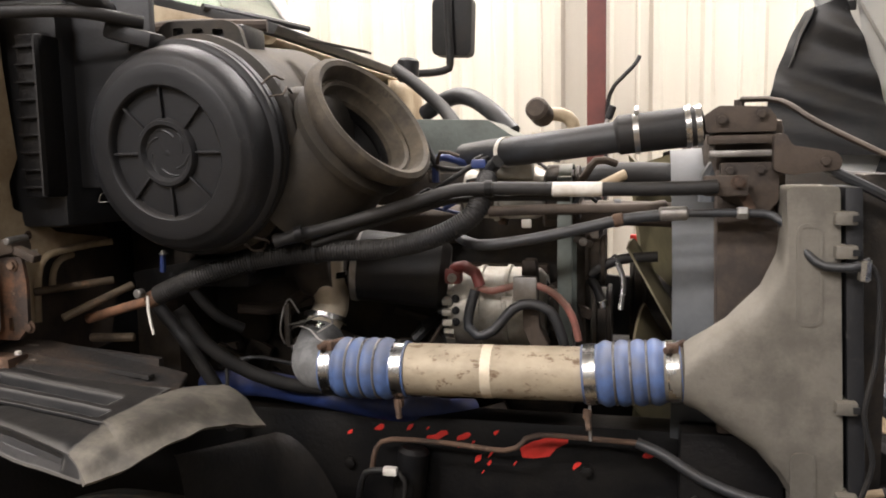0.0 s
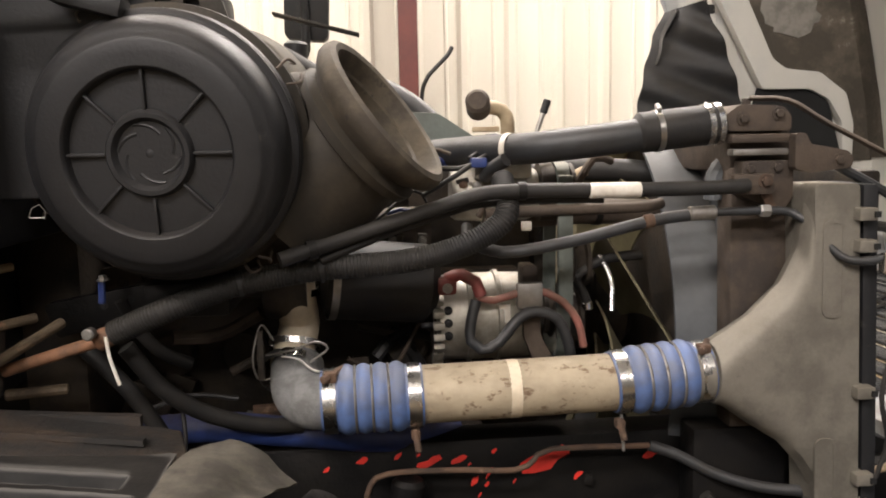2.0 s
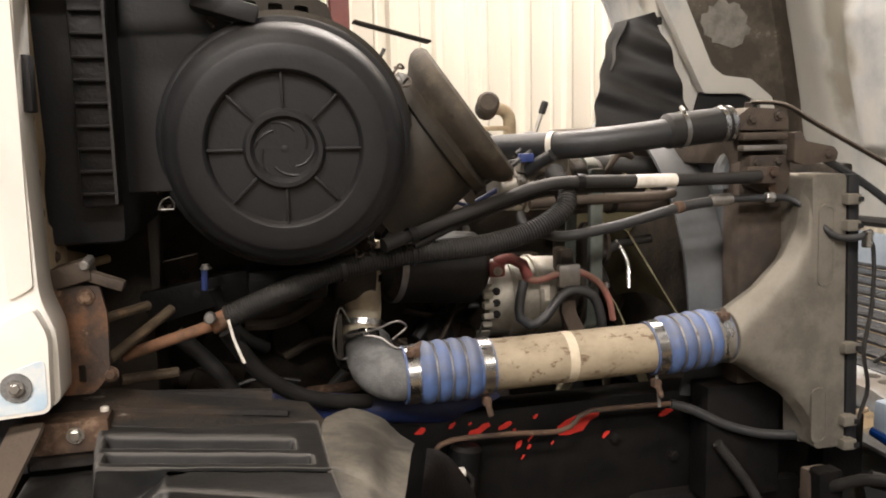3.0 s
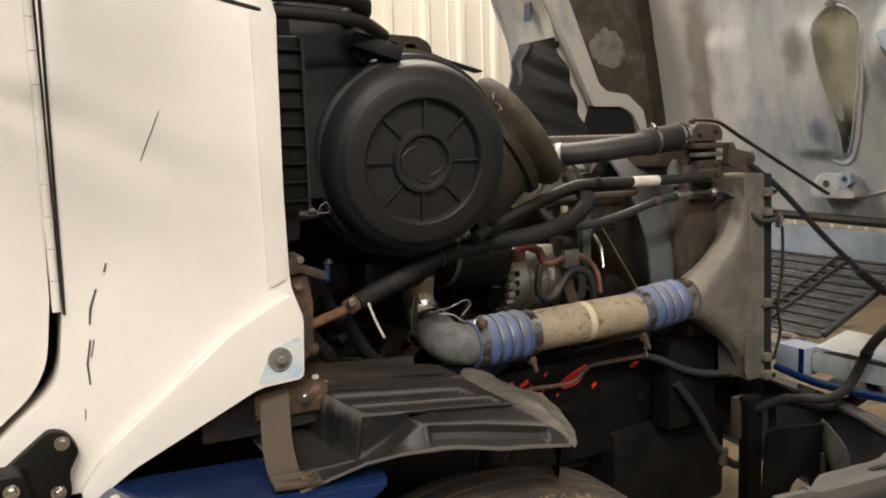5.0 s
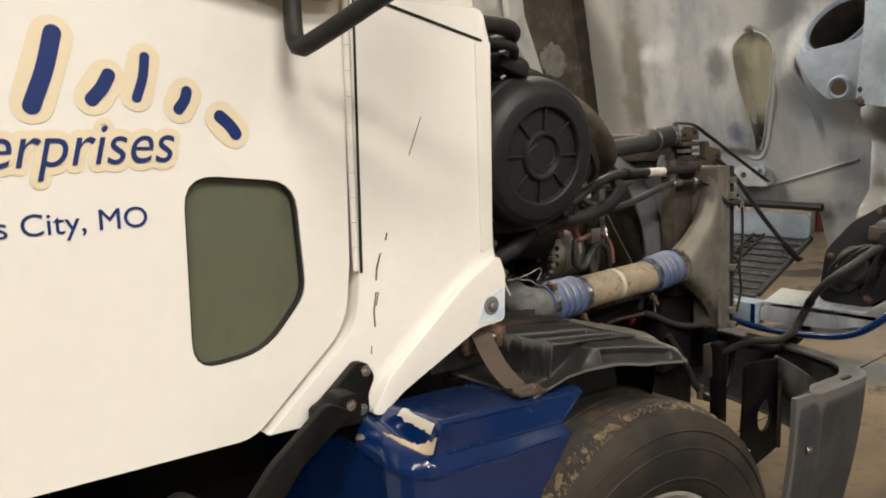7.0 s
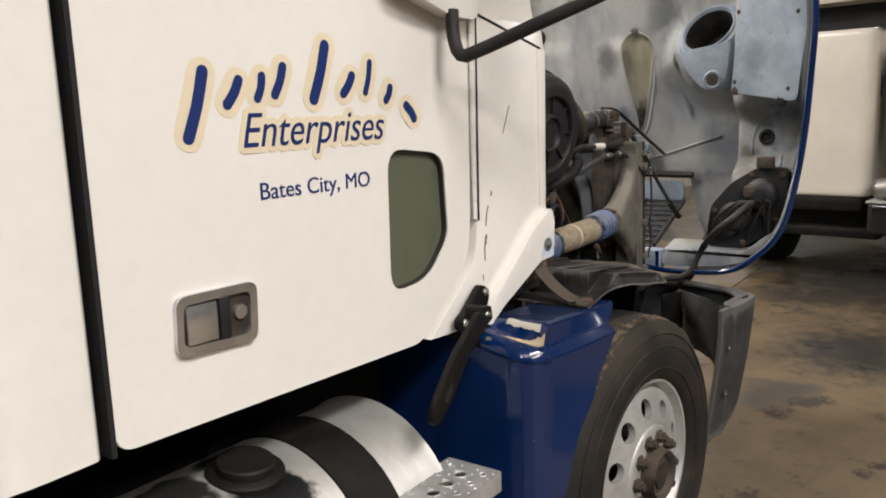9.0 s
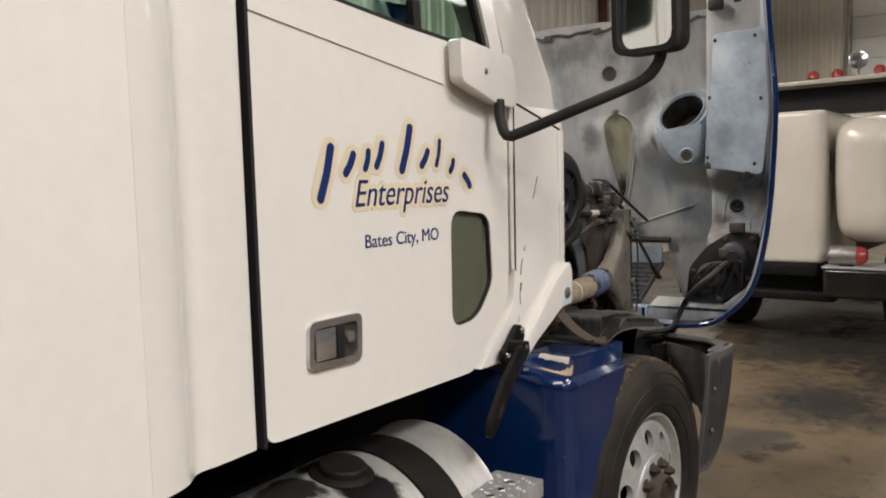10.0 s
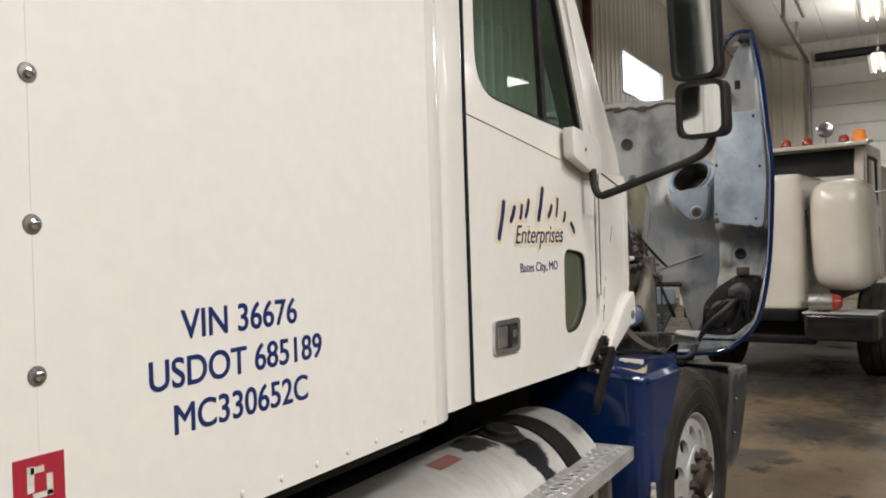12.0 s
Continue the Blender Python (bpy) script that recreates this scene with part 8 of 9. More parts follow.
def q_room(q, z):
    """How far inside the fender's outline a place lies, sideways."""
    lo = [a for a, b in LOW if a > 0.9 and b >= z] or [1.32]
    hi = [a for a, b in TOP if a > 1.2 and b <= z] or [1.32]
    lim = 1.32
    for (a, p), (b, q2) in zip(LOW[5:], LOW[6:]):
        if p <= z <= q2:
            lim = min(lim, a + (b - a) * (z - p) / max(1e-6, q2 - p))
    for (a, p), (b, q2) in zip(TOP[6:], TOP[7:]):
        if q2 <= z <= p:
            lim = min(lim, a + (b - a) * (p - z) / max(1e-6, p - q2))
    return max(0.0, lim - q)


def hood_sheet(s, push, grow):
    bm = bmesh.new()
    rows = []
    n = 96
    for q in QS:
        lo, hi = along(LOW, q), along(TOP, q)
        rows.append([bm.verts.new((hood_x(s, q, lo + (hi - lo) * k / n) + push, YC + s * (wide(s, q) + grow * smooth01((q - 0.8) / 0.4)), lo + (hi - lo) * k / n)) for k in range(n + 1)])
    for a, b in zip(rows, rows[1:]):
        for k in range(n):
            mid = (a[k].co + b[k].co + b[k + 1].co + a[k + 1].co) / 4 - pc
            if s > 0 or (mid - dk * mid.dot(dk)).length > 0.150:
                bm.faces.new((a[k], b[k], b[k + 1], a[k + 1]))
    return bm


for s in (-1, 1):
    part("inner_skin", hood_sheet(s, 0.0, 0.0), HOODIN, hood, "sooty white inner skin", smooth=50)
    part("outer_skin", hood_sheet(s, 0.045, -0.012), BLUE, hood, "blue painted outside", smooth=50)
    rimq = [(1.075, 2.66), (1.105, 2.715), (1.16, 2.748), (1.20, 2.748), (1.235, 2.742), (1.268, 2.58), (1.288, 2.44), (1.305, 2.20), (1.322, 1.94), (1.307, 1.62), (1.29, 1.42), (1.265, 1.25), (1.23, 1.10), (1.18, 1.00), (1.08, 0.905), (1.00, 0.862), (0.90, 0.845), (0.72, 0.838), (0.58, 0.855)]
    part("rim", tube([(along(RIMX if s < 0 else FARX, z) - 0.004, YC + s * wide(s, q), z) for q, z in rimq], 0.0125 if s < 0 else 0.008, 10, 0.03), BLUE if s < 0 else HOODIN, hood, "blue rolled rim" if s < 0 else "")

    def wall_(u, v, s=s):
        k = 2 + v * (len(rimq) - 4)
        i = min(int(k), len(rimq) - 2)
        f = k - i
        q = rimq[i][0] * (1 - f) + rimq[i + 1][0] * f
        z = rimq[i][1] * (1 - f) + rimq[i + 1][1] * f
        return Vector((along(RIMX if s < 0 else FARX, z) + 0.34 * u, YC + s * (wide(s, q) + 0.006 - 0.09 * u * u - 0.012 * u), z))
    part("side_wall", sheet(wall_, 8, 40), BLUE, hood, "blue painted side", smooth=50)

# near side: splash plate, port, lamp and braces
s = -1
bm = prism(rounded([(1.095, 1.655), (0.795, 1.605), (0.765, 1.90), (0.790, 2.30), (1.045, 2.315)], [0.01, 0.03, 0.01, 0.02, 0.02]), "x", 0.585, 0.591, 0.002)
for v in bm.verts:
    v.co.x -= 0.40 * (1.07 - v.co.y)
part("splash_plate", bm, HOODPLATE, hood, "grey splash plate with black specks")
for y0, z0 in ((1.075, 1.70), (0.83, 1.66), (0.80, 1.97), (1.065, 2.0), (1.035, 2.28), (0.83, 2.27)):
    part("plate_screw", bolt((0.585 - 0.40 * (1.07 - y0), y0, z0), (-1, -0.4, 0), 0.007, 0.003), BLOCK, hood)
part("clip_nut", bolt((0.586, 1.072, 1.660), (-1, 0, 0), 0.013, 0.008), BROWNCAST, hood)
part("clip_nut", bolt((0.505, 0.86, 1.607), (-1, 0, 0), 0.016, 0.008), PLASTIC, hood)
part("tip_slot", box((0.520, 0.92, 2.47), (0.02, 0.03, 0.05)), DARK, hood)
part("tip_latch", box((0.60, 1.04, 2.46), (0.06, 0.07, 0.05), 0.01), PLASTIC, hood, "black latch")
part("duct_port", lathe(pc, dk, [(-0.10, 0.185), (-0.035, 0.172), (-0.008, 0.165), (0.002, 0.158), (0.002, 0.140), (0.012, 0.137), (0.012, 0.128), (0.0, 0.122)], 52), HOODPLATE, hood, "round intake port")
# Throat wall and floor are darker than the port's rim.
part("port_wall", lathe(pc, dk, [(0.0, 0.122), (-0.03, 0.118), (-0.156, 0.116)], 44), BLOCK, hood, "dark brown throat")
part("port_throat", lathe(pc, dk, [(-0.155, 0.0), (-0.155, 0.1165)], 32), BLOCK, hood)
part("port_ring", ring(pc + dk * 0.013, dk, 0.134, 0.004, 48, 8), HOODPLATE, hood)
part("boss_arm", prism(rounded([(1.17, 1.90), (1.44, 1.86), (1.36, 1.74), (1.30, 1.68), (1.22, 1.67), (1.19, 1.72)], 0.03), "x", 0.845, 1.06, 0.02), HOODPLATE, hood)
part("pivot_boss", lathe((0.835, 1.250, 1.722), (-0.97, 0, -0.1), [(-0.12, 0.052), (0.0, 0.044), (0.008, 0.038), (0.004, 0.030), (-0.03, 0.028), (-0.035, 0)], 28), HOODPLATE, hood)
part("pivot_dark", lathe((0.832, 1.250, 1.722), (-0.97, 0, -0.1), [(0.002, 0), (0.002, 0.029)], 24), SOOT, hood)
part("rubber_stop", lathe((0.762, 0.972, 1.448), (-1, 0, 0), [(0, 0.036), (0.012, 0.034), (0.014, 0.025), (0.004, 0.014), (0.010, 0.009), (0.010, 0)], 24), RUBBER, hood, "round rubber stop")
for crease in ([(1.035, 1.36), (1.030, 1.46), (0.985, 1.535), (0.88, 1.575)], [(0.90, 1.26), (0.905, 1.36), (0.94, 1.40)]):
    part("stop_crease", tube([(hood_x(-1, YC - y0, z0) - 0.002, y0, z0) for y0, z0 in crease], 0.005, 6), HOODIN, hood)

part("lower_flange", prism(rounded([(1.37, 0.915), (1.30, 0.935), (1.0, 0.945), (0.90, 1.03), (0.84, 1.06), (0.875, 0.98), (0.95, 0.91), (1.1, 0.872), (1.37, 0.858)], 0.015), "x", 0.515, 0.56, 0.008), HOODIN, hood, "white lower flange")
part("flange_top", prism([(0.515, 0.935), (0.66, 0.965), (0.66, 0.955), (0.515, 0.922)], "y", 0.93, 1.36), HOODIN, hood)
part("corner_block", box((0.53, 1.425, 0.885), (0.09, 0.10, 0.09), 0.012), HOODPLATE, hood, "pale block with a blue edge")
part("block_edge", box((0.486, 1.385, 0.885), (0.004, 0.016, 0.085)), BLUE, hood)
part("lamp_bucket", prism(rounded([(1.19, 0.955), (1.03, 0.945), (0.90, 1.035), (0.835, 1.16), (0.835, 1.315), (0.96, 1.325), (1.08, 1.25), (1.17, 1.14)], 0.03), "x", 0.585, 0.66, 0.014), PLASTIC, hood, "black headlamp back")
part("lamp_cover", lathe((0.585, 1.06, 1.09), (1, 0, 0), [(-0.04, 0), (-0.04, 0.045), (-0.015, 0.065), (0.0, 0.075)], 22), RUBBER, hood)
part("lamp_ballast", box((0.57, 0.985, 1.215), (0.05, 0.06, 0.05), 0.008), BROWNCAST, hood)
part("lamp_dome", lathe((0.585, 0.945, 1.20), (-1, 0, 0), [(0, 0.075), (0.02, 0.070), (0.035, 0.055), (0.04, 0.03), (0.05, 0.028), (0.05, 0)], 26), PLASTIC, hood)
part("lamp_dome", lathe((0.585, 1.10, 1.05), (-1, 0, 0), [(0, 0.06), (0.02, 0.055), (0.032, 0.04), (0.034, 0)], 24), RUBBER, hood)
for y0, z0 in ((0.86, 1.29), (0.99, 1.29), (0.88, 1.09), (1.15, 1.12), (1.02, 0.98)):
    part("lamp_screw", bolt((0.585, y0, z0), (-1, 0, 0), 0.010, 0.012), RUST, hood)
part("lamp_bracket", box((0.575, 0.93, 1.345), (0.05, 0.07, 0.05), 0.008), BROWNCAST, hood)
part("lamp_adjuster", rod((0.56, 0.905, 1.02), (0.565, 0.905, 1.16), 0.008, 10), PLASTIC, hood)
for k in range(5):
    part("lamp_wire", tube([(0.58, 1.16 - 0.04 * k, 1.00), (0.545, 1.12 - 0.05 * k, 1.10 + 0.02 * k), (0.55, 1.02 - 0.03 * k, 1.17), (0.575, 0.92, 1.14 - 0.03 * k)], 0.007, 8), RUBBER, hood)
part("lower_frame", prism(rounded([(1.46, 0.865), (1.60, 0.90), (2.64, 0.90), (2.64, 0.85), (1.60, 0.845), (1.46, 0.84)], 0.01), "x", 0.60, 0.74, 0.012), HOODIN, hood, "stained white lower frame")
for k in range(4):
    part("frame_rot", lathe((0.66 + 0.01 * k, 1.52 + 0.06 * k, 0.901), (0, 0, 1), [(0, 0.022), (0.002, 0.018), (0.002, 0)], 9), SOOT, hood, "rotted dark spot")

# middle: hole, pressed pocket and latch bracket
part("round_hole", lathe((hood_x(-1, 0.29, 2.235) - 0.002, YC - 0.29, 2.235), (-1, 0, -0.2), [(0, 0), (0.004, 0.036), (0.006, 0.040), (0.002, 0.043)], 24), SOOT, hood)
ridge = [(1.632, 1.91), (1.619, 1.865), (1.640, 1.762), (1.671, 1.617), (1.690, 1.540), (1.702, 1.502), (1.725, 1.455), (1.762, 1.437), (1.803, 1.450)]
part("pressed_ridge", tube([(hood_x(-1, YC - p[0], p[1]) + 0.001, p[0], p[1]) for p in ridge], 0.007, 8, 0.02), HOODIN, hood)
LEAFZ = [1.475 + 0.524 * k / 30 for k in range(31)]
part("pressed_hollow", sheet(lambda u, v: Vector((hood_x(-1, YC - (along(LEAFMID, 1.478 + 0.52 * v) + (2 * u - 1) * 0.93 * along(LEAFHALF, 1.478 + 0.52 * v)), 1.478 + 0.52 * v) - 0.003, along(LEAFMID, 1.478 + 0.52 * v) + (2 * u - 1) * 0.93 * along(LEAFHALF, 1.478 + 0.52 * v), 1.478 + 0.52 * v)), 14, 40, thick=lambda u, v: Vector((hood_x(-1, YC - (along(LEAFMID, 1.478 + 0.52 * v) + (2 * u - 1) * 0.93 * along(LEAFHALF, 1.478 + 0.52 * v)), 1.478 + 0.52 * v) - 0.001, along(LEAFMID, 1.478 + 0.52 * v) + (2 * u - 1) * 0.93 * along(LEAFHALF, 1.478 + 0.52 * v), 1.478 + 0.52 * v))), HOLLOW, hood, "olive pressed hollow, darker at its foot")
for side in (-1, 1):
    rim = [(along(LEAFMID, z) + side * along(LEAFHALF, z), z) for z in LEAFZ]
    part("hollow_rim", tube([(hood_x(-1, YC - y, z), y, z) for y, z in rim], 0.0055, 8, 0.02), HOODIN, hood)
part("latch_bracket", prism(rounded([(1.68, 1.315), (1.86, 1.31), (1.87, 1.36), (1.83, 1.405), (1.70, 1.40)], 0.02), "x", 1.17, 1.24, 0.012), HOODIN, hood)
part("latch_ear", lathe((1.165, 1.705, 1.385), (-1, 0, 0), [(0, 0.026), (0.03, 0.024), (0.03, 0.012), (0.01, 0.010), (0.01, 0)], 18), HOODPLATE, hood)
part("latch_hole", lathe((1.168, 1.80, 1.365), (-1, 0, 0), [(0, 0), (0.002, 0.012), (0.0, 0.014)], 14), SOOT, hood)
part("crease", tube([(hood_x(-1, 0.75 - 0.45 * k / 6, 1.30 + 0.14 * (1 - k / 6)) - 0.004, YC - 0.75 + 0.45 * k / 6, 1.30 + 0.14 * (1 - k / 6)) for k in range(7)], 0.006, 6), HOODIN, hood)

# ragged seam along the upper edge
random.seed(17)
seam = []
for k in range(34):
    y = 1.12 + 1.5 * k / 33
    seam.append((hood_x(-1 if y < YC else 1, abs(YC - y), 2.47) - 0.006 + random.uniform(-0.004, 0.004), y, 2.475 + random.uniform(-0.012, 0.012)))
part("edge_seam", tube(seam, 0.008, 8, 0.02), SOOT, hood, "torn dark sealing strip")
for k in (4, 11, 15, 22):
    p = Vector(seam[k])
    part("seam_clip", box(p + Vector((-0.006, 0, -0.012)), (0.014, 0.05, 0.035), 0.004, Euler((random.uniform(-0.4, 0.4), 0, 0))), BROWNCAST, hood)

# the band above the grille, the grille and its frame
part("grille_band", prism(rounded([(1.50, 1.085), (2.60, 1.085), (2.60, 1.195), (1.50, 1.195)], 0.03), "x", 1.20, 1.225, 0.008), HOODPLATE, hood, "pale blue-white grille band")
part("grille_seal", tube([(1.20, YC - 0.60, 1.228), (1.20, YC - 0.3, 1.232), (1.20, YC, 1.235), (1.20, YC + 0.3, 1.232), (1.20, YC + 0.60, 1.228)], 0.018, 8), RUBBER, hood)
grille = thing("grille", "dark slatted grille lying at the bottom of the tipped hood", "grille", (0.95, YC, 0.95))
GA, GB = Vector((1.215, 0, 1.085)), Vector((0.75, 0, 0.905))
for k in range(10):
    t = k / 9
    p = GA * (1 - t) + GB * t
    part("slat", box((p.x, YC, p.z), (0.046, 1.10, 0.012), 0.004, Euler((0, radians(-14), 0))), GRILLE, grille)
for dy in (-0.34, -0.29, 0.29, 0.34):
    part("slat_tie", rod(GA + Vector((0, YC + dy, 0.012)), GB + Vector((0, YC + dy, 0.012)), 0.006, 6), RUBBER, grille)
for k in range(9):
    t = (k + 0.5) / 9
    p = GA * (1 - t) + GB * t
    for dy in (-0.315, 0.315):
        part("tie_rung", box((p.x, YC + dy, p.z + 0.012), (0.010, 0.05, 0.008)), RUBBER, grille)
for dy in (-0.55, 0.55):
    part("grille_frame", rod(GA + Vector((0, YC + dy, 0)), GB + Vector((0, YC + dy, 0)), 0.012, 8), HOSE, grille)

# far side: sooty wall, white arch strip, dark plate for a shaded recess, rubber flap
part("lining_patch", prism([(0.655, 2.16), (0.60, 2.50), (1.05, 2.50), (1.13, 2.19), (1.20, 1.75), (1.24, 1.45), (1.12, 1.45), (1.122, 1.576), (1.086, 1.669), (0.999, 1.747), (0.881, 1.759), (0.832, 1.796)], "y", 2.718, 2.726), SOOT, hood, "sooty brown lining")
random.seed(3)
part("bare_spot", prism([(0.90 + 0.10 * math.cos(a) * random.uniform(0.8, 1.15), 1.955 + 0.085 * math.sin(a) * random.uniform(0.8, 1.15)) for a in [k * 6.283 / 30 for k in range(30)]], "y", 2.714, 2.7185), BARE, hood, "bare grey patch", smooth=0)
part("lining_turn", sheet(lambda u, v: Vector((hood_x(1, 0.585 + 0.088 * u + 0.012 * noise.noise(Vector((0, u, v * 9))), 1.46 + 1.02 * v) - 0.006, YC + 0.585 + 0.088 * u + 0.012 * noise.noise(Vector((0, u, v * 9))), 1.46 + 1.02 * v)), 8, 40), SOOT, hood, "sooty brown lining")
part("arch_strip", prism(rounded([(0.554, 2.15), (0.50, 2.52), (0.60, 2.52), (0.659, 2.156), (0.832, 1.796), (0.88, 1.762), (0.999, 1.75), (1.095, 1.68), (1.125, 1.576), (1.125, 1.45), (1.09, 1.45), (1.085, 1.58), (1.034, 1.66), (0.965, 1.695), (0.799, 1.696)], 0.012), "y", 2.690, 2.727, 0.006), HOODIN, hood, "white arch flange")
# Flat near-black plate in place of the shade inside the arch.
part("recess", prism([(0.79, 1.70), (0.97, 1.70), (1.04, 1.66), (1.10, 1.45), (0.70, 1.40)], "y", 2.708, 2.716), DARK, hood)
part("blue_mark", box((0.585, 2.885, 2.12), (0.004, 0.05, 0.08), 0.001), BLUE, hood, "patch of blue overspray", smooth=0)
flap = thing("splash_flap", "black wrinkled rubber splash flap", "flap", (0.6, 2.8, 1.8))


def flap_f(u, v):
    low = Vector((0.42 + 0.40 * u, 2.76 - 0.06 * u, 1.51 - 0.01 * u))
    top = Vector((0.555 + 0.090 * u, 2.90 - 0.14 * u, 1.975 + 0.02 * u))
    p = low + (top - low) * v
    p.x -= 0.035 * math.sin(3.1416 * v) * (1 - u) + 0.03
    p.y -= 0.03
    p.y += 0.012 * math.sin(5 * u + 9 * v) + 0.012 * math.sin(24 * v + 6 * u) * smooth01(v * 3)
    return p


part("sheet", sheet(flap_f, 24, 30, thick=lambda u, v: flap_f(u, v) + Vector((0, 0.006, 0))), RUBBER, flap)
part("fold", sheet(lambda u, v: flap_f(0.12 + 0.16 * u * v, 0.60 + 0.40 * v) - Vector((0, 0.004 + 0.02 * math.sin(3.1416 * u), 0)), 8, 10), RUBBER, flap)
part("edge_clip", box((0.635, 2.745, 1.965), (0.03, 0.012, 0.03), 0.004), RUBBER, flap)
cable = thing("hood_cable", "dusty steel hood restraint cable", "cable", (0.7, 1.5, 1.2))
part("cable", tube([(0.30, 1.45, 1.485), (0.45, 1.45, 1.40), (0.70, 1.455, 1.22), (0.95, 1.46, 1.06), (1.05, 1.465, 1.02)], 0.009, 8), HOSE, cable)
part("sleeve", rod((0.85, 1.458, 1.118), (1.02, 1.464, 1.02), 0.014, 10), RUBBER, cable)
strut = thing("support_rod", "flat rust-brown brace from radiator to hood", "rod", (0.4, 1.6, 1.5))
part("rod", tube([(0.18, 1.53, 1.605), (0.24, 1.50, 1.598), (0.30, 1.47, 1.555), (0.45, 1.44, 1.47), (0.60, 1.40, 1.38)], 0.013, 10, flat=0.4), BROWNCAST, strut)
hw = thing("hood_wiring", "black wiring running down to the headlamp", "wiring", (0.7, 1.25, 0.95))
part("wire", tube([(0.38, 1.36, 0.80), (0.50, 1.30, 0.775), (0.60, 1.26, 0.80), (0.64, 1.24, 0.90), (0.72, 1.20, 1.00), (0.78, 1.14, 1.10), (0.80, 1.08, 1.16)], 0.018, 12), RUBBER, hw)
sw = thing("side_wiring", "black wiring along the cooler edge", "wiring", (0.36, 1.39, 1.1))
part("wire", tube([(0.355, 1.385, 1.33), (0.375, 1.38, 1.30), (0.375, 1.375, 1.18), (0.36, 1.375, 1.08), (0.375, 1.375, 1.00), (0.36, 1.38, 0.93)], 0.0045, 8), RUBBER, sw)

# ---------------------------------------------------------------- the other truck
ot = thing("parked_truck", "cream work truck with roof lights and a black tread-topped step bumper", "truck", (5.5, 0.6, 0))
part("hood_body", prism(rounded([(4.50, 0.89), (6.0, 0.89), (6.0, 2.25), (4.50, 2.25)], 0.13, 8), "z", 0.76, 2.20, 0.05, seg=4), CREAM, ot)
part("hood_skirt", prism(rounded([(4.52, 0.92), (5.6, 0.92), (5.6, 2.2), (4.52, 2.2)], 0.10, 6), "z", 0.64, 0.757, 0.01), FRAME, ot, "black lower skirt")
part("hood_vent", box((4.74, 0.888, 1.72), (0.07, 0.012, 0.20), 0.005), GRILLE, ot)


def fender_skin(u, v):
    """A tall rounded fender: a squared oval in plan, drawn in at head and foot."""
    a, h = 6.283185 * u, 2 * v - 1
    draw = max(0.0, 1 - abs(h) ** 7) ** 0.4
    c, s_ = math.cos(a), math.sin(a)
    k = (abs(c) ** 3.4 + abs(s_) ** 3.4) ** (-1 / 3.4)
    lean = 0.03 * max(0.0, -h)
    return Vector((4.93 + 0.49 * k * c * draw, 0.55 - lean + 0.29 * k * s_ * draw, 1.54 + 0.60 * h))


part("fender", sheet(fender_skin, 64, 40), CREAM, ot, "tall rounded cream fender", smooth=60)
part("cab", prism(rounded([(5.90, 0.95), (7.25, 0.95), (7.25, 2.62), (6.02, 2.62), (5.90, 2.30)], 0.07), "y", 0.50, 2.30, 0.05), CREAM, ot)
part("windscreen", prism([(5.880, 2.24), (5.905, 2.24), (5.99, 2.55), (5.965, 2.55)], "y", 0.60, 2.20), DARK, ot, "dark windscreen")
part("visor", prism(rounded([(5.66, 2.555), (6.1, 2.62), (6.1, 2.66), (5.64, 2.60)], 0.01), "y", 0.42, 2.35, 0.01), CREAM, ot)
dr = part("door", box((6.52, 0.498, 1.75), (0.95, 0.02, 1.55), 0.008), CREAM, ot)
part("side_window", box((6.42, 0.486, 2.18), (0.70, 0.006, 0.52), 0.004), GREENGLASS, dr)
part("window_frame", plate([(6.04, 1.89), (6.80, 1.89), (6.80, 2.47), (6.10, 2.47)], [[(6.08, 1.93), (6.76, 1.93), (6.76, 2.43), (6.13, 2.43)]], "y", 0.480, 0.487), RUBBER, dr)
part("door_handle", box((6.88, 0.482, 1.55), (0.06, 0.02, 0.16), 0.006), CHROME, dr)
part("mirror_arm", tube([(6.0, 0.49, 2.02), (5.98, 0.30, 2.03), (5.97, 0.10, 2.04)], 0.014, 10), CHROME, ot)
part("grab_rail", tube([(5.95, 0.46, 1.2), (5.94, 0.44, 1.4), (5.94, 0.44, 1.75), (5.95, 0.46, 1.95)], 0.012, 10), CHROME, ot)
part("step_bumper", box((4.56, 0.52, 0.605), (0.46, 0.68, 0.28), 0.05, seg=5), BLACKGLOSS, ot, "glossy black step bumper")
tread = box((4.56, 0.52, 0.752), (0.47, 0.69, 0.012), 0.003)
for k in range(34):
    box((4.322, 0.185 + 0.0203 * k, 0.748), (0.016, 0.012, 0.018), 0.002, Euler((radians(30), 0, 0)), bm=tread, seg=1)
part("step_tread", tread, WHEELALU, ot, "serrated bright tread plate")
part("bumper_beam", box((4.62, 1.55, 0.44), (0.16, 1.5, 0.09), 0.02), FRAME, ot)
part("underside", box((5.6, 1.45, 0.55), (1.7, 1.1, 0.36), 0.04), FRAME, ot)
can = part("lamp_can", lathe((4.45, 0.83, 0.855), (0, -1, 0), [(0, 0), (0, 0.07), (0.02, 0.088), (0.10, 0.092), (0.21, 0.088), (0.24, 0.082), (0.24, 0)], 32), DULL, ot, "dull aluminium lamp can")
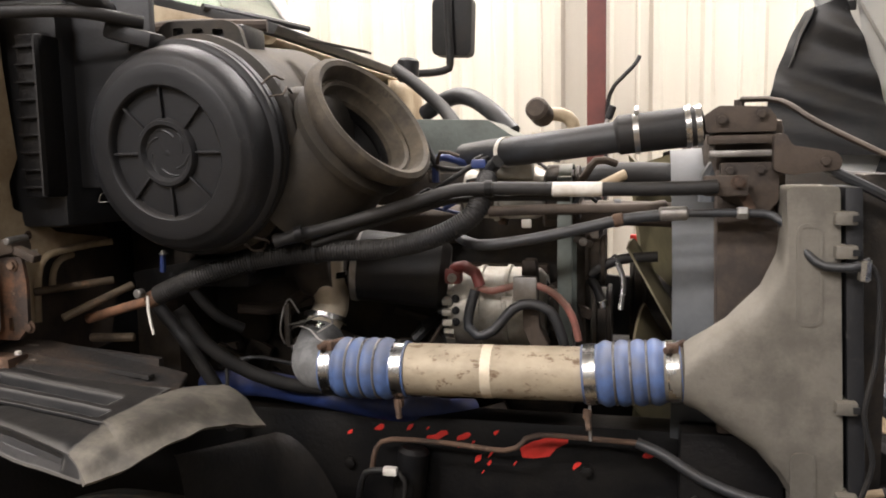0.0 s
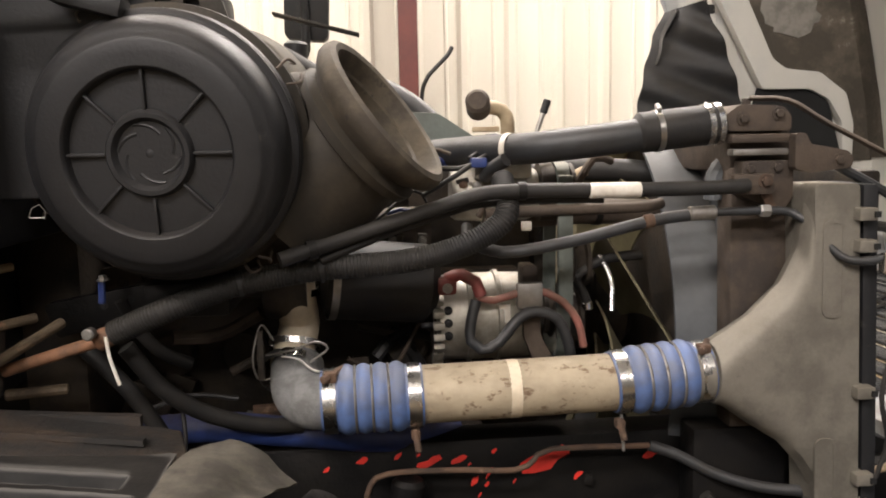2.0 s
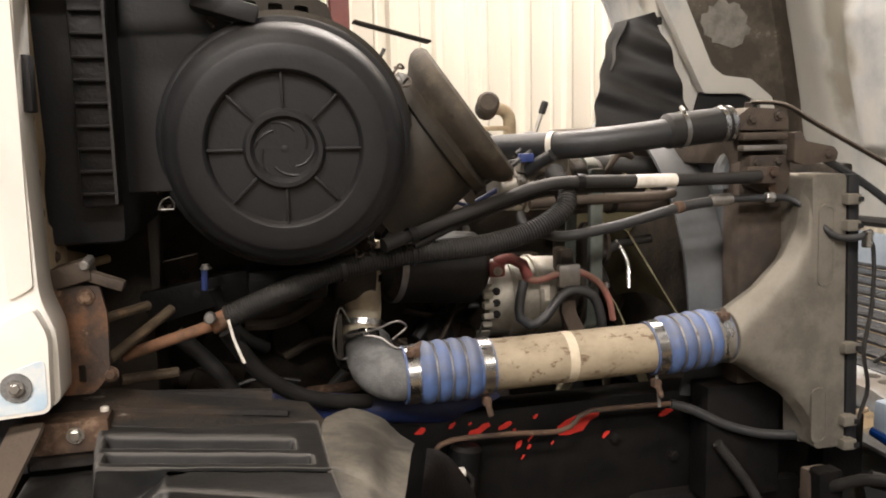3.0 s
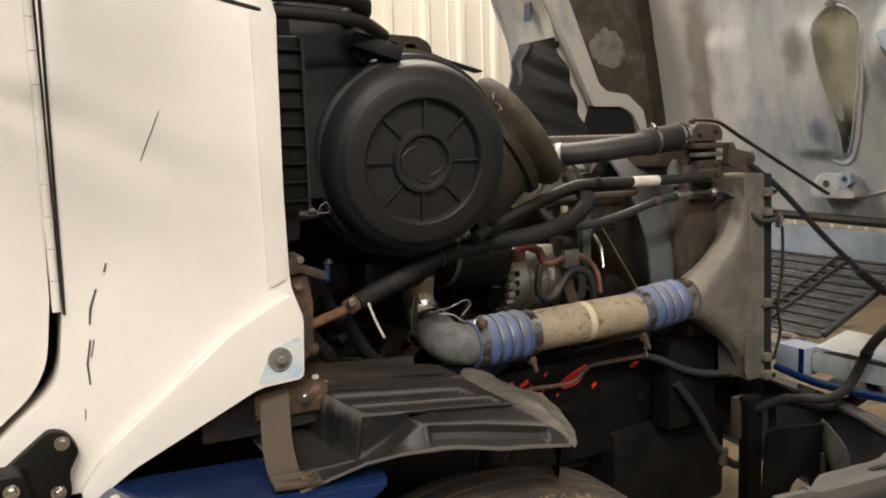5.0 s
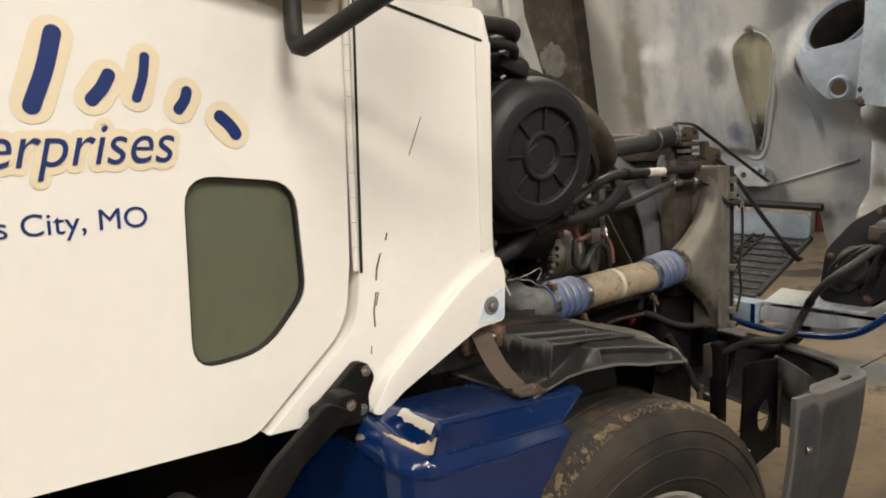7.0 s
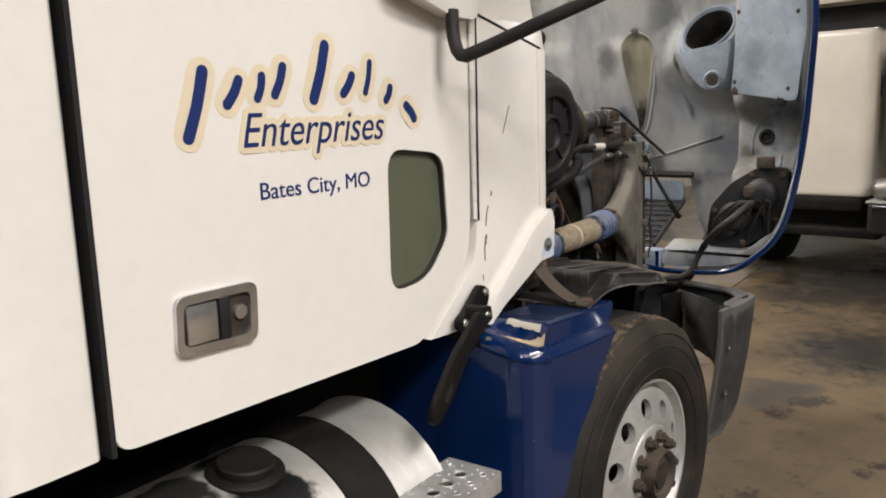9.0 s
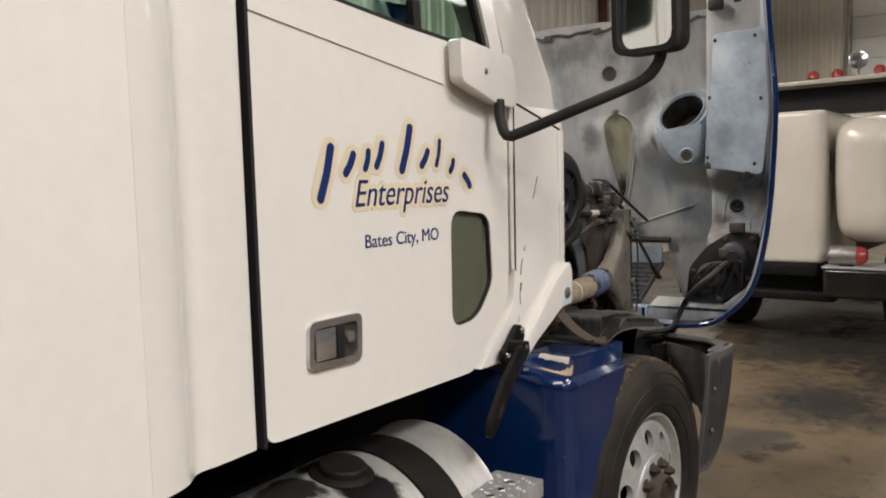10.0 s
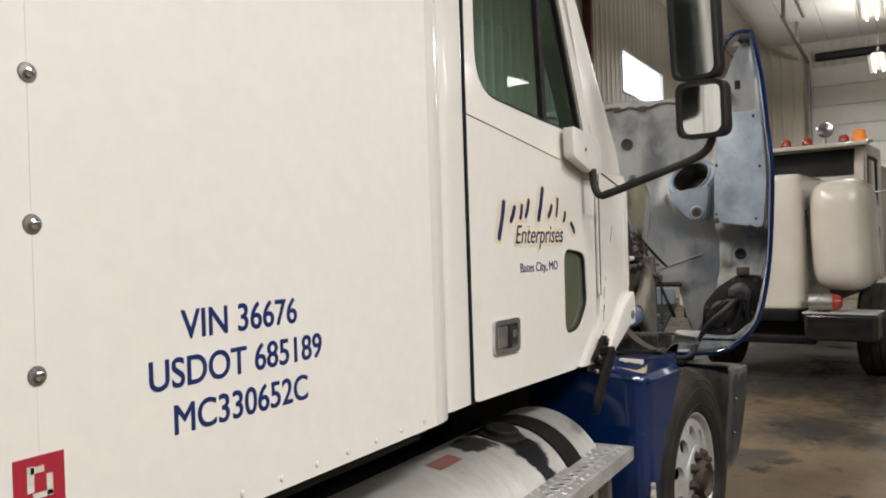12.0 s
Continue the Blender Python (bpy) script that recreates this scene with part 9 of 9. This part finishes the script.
part("lamp_lens", lathe((4.45, 0.588, 0.855), (0, -1, 0), [(0, 0.084), (0.04, 0.08), (0.075, 0.055), (0.08, 0)], 24), REDLENS, can)
part("lamp_foot", box((4.46, 0.68, 0.765), (0.10, 0.12, 0.02), 0.004), FRAME, can)
for y0 in (1.34, 1.10, 0.70):
    part("marker_light", lathe((5.92, y0, 2.665), (0, 0, 1), [(-0.03, 0.06), (0.02, 0.058), (0.05, 0.035), (0.057, 0)], 16), REDLENS, ot, "amber-red marker lens")
part("beacon", lathe((6.02, 0.55, 2.655), (0, 0, 1), [(-0.02, 0.09), (0.02, 0.09), (0.02, 0.075), (0.10, 0.068), (0.115, 0.05), (0.118, 0)], 24), AMBER, ot, "amber beacon")
part("spot_lamp", lathe((5.92, 0.90, 2.79), (-1, -0.2, 0), [(-0.07, 0), (-0.06, 0.06), (0.0, 0.095), (0.02, 0.09), (0.035, 0)], 28), CHROME, ot)
part("lamp_post", rod((5.95, 0.905, 2.63), (5.95, 0.905, 2.73), 0.015, 8), CHROME, ot)
for x0, y0 in ((5.40, 0.14), (5.40, 1.80)):
    w = part("wheel", lathe((x0, y0, 0.5), (0, 1, 0), [(0.03, 0.28), (0.0, 0.34), (0.0, 0.43), (0.02, 0.475), (0.05, 0.497), (0.10, 0.5), (0.105, 0.488), (0.12, 0.488), (0.125, 0.5), (0.19, 0.5), (0.195, 0.488), (0.21, 0.488), (0.215, 0.5), (0.29, 0.497), (0.33, 0.45), (0.33, 0.3), (0.15, 0.28)], 56, closed=True), TYRE, ot)
    part("disc", lathe((x0, y0 + 0.06, 0.5), (0, 1, 0), [(0, 0), (0, 0.10), (0.03, 0.12), (0.02, 0.28), (0.06, 0.285)], 32), CHROME, w)
part("chassis", box((7.6, 1.4, 0.75), (4.4, 0.7, 0.2), 0.03), FRAME, ot)
part("rear_body", box((8.6, 1.4, 1.7), (2.4, 1.75, 1.5), 0.05), CREAM, ot)
ot.rotation_euler = (0, 0, radians(-6.5))
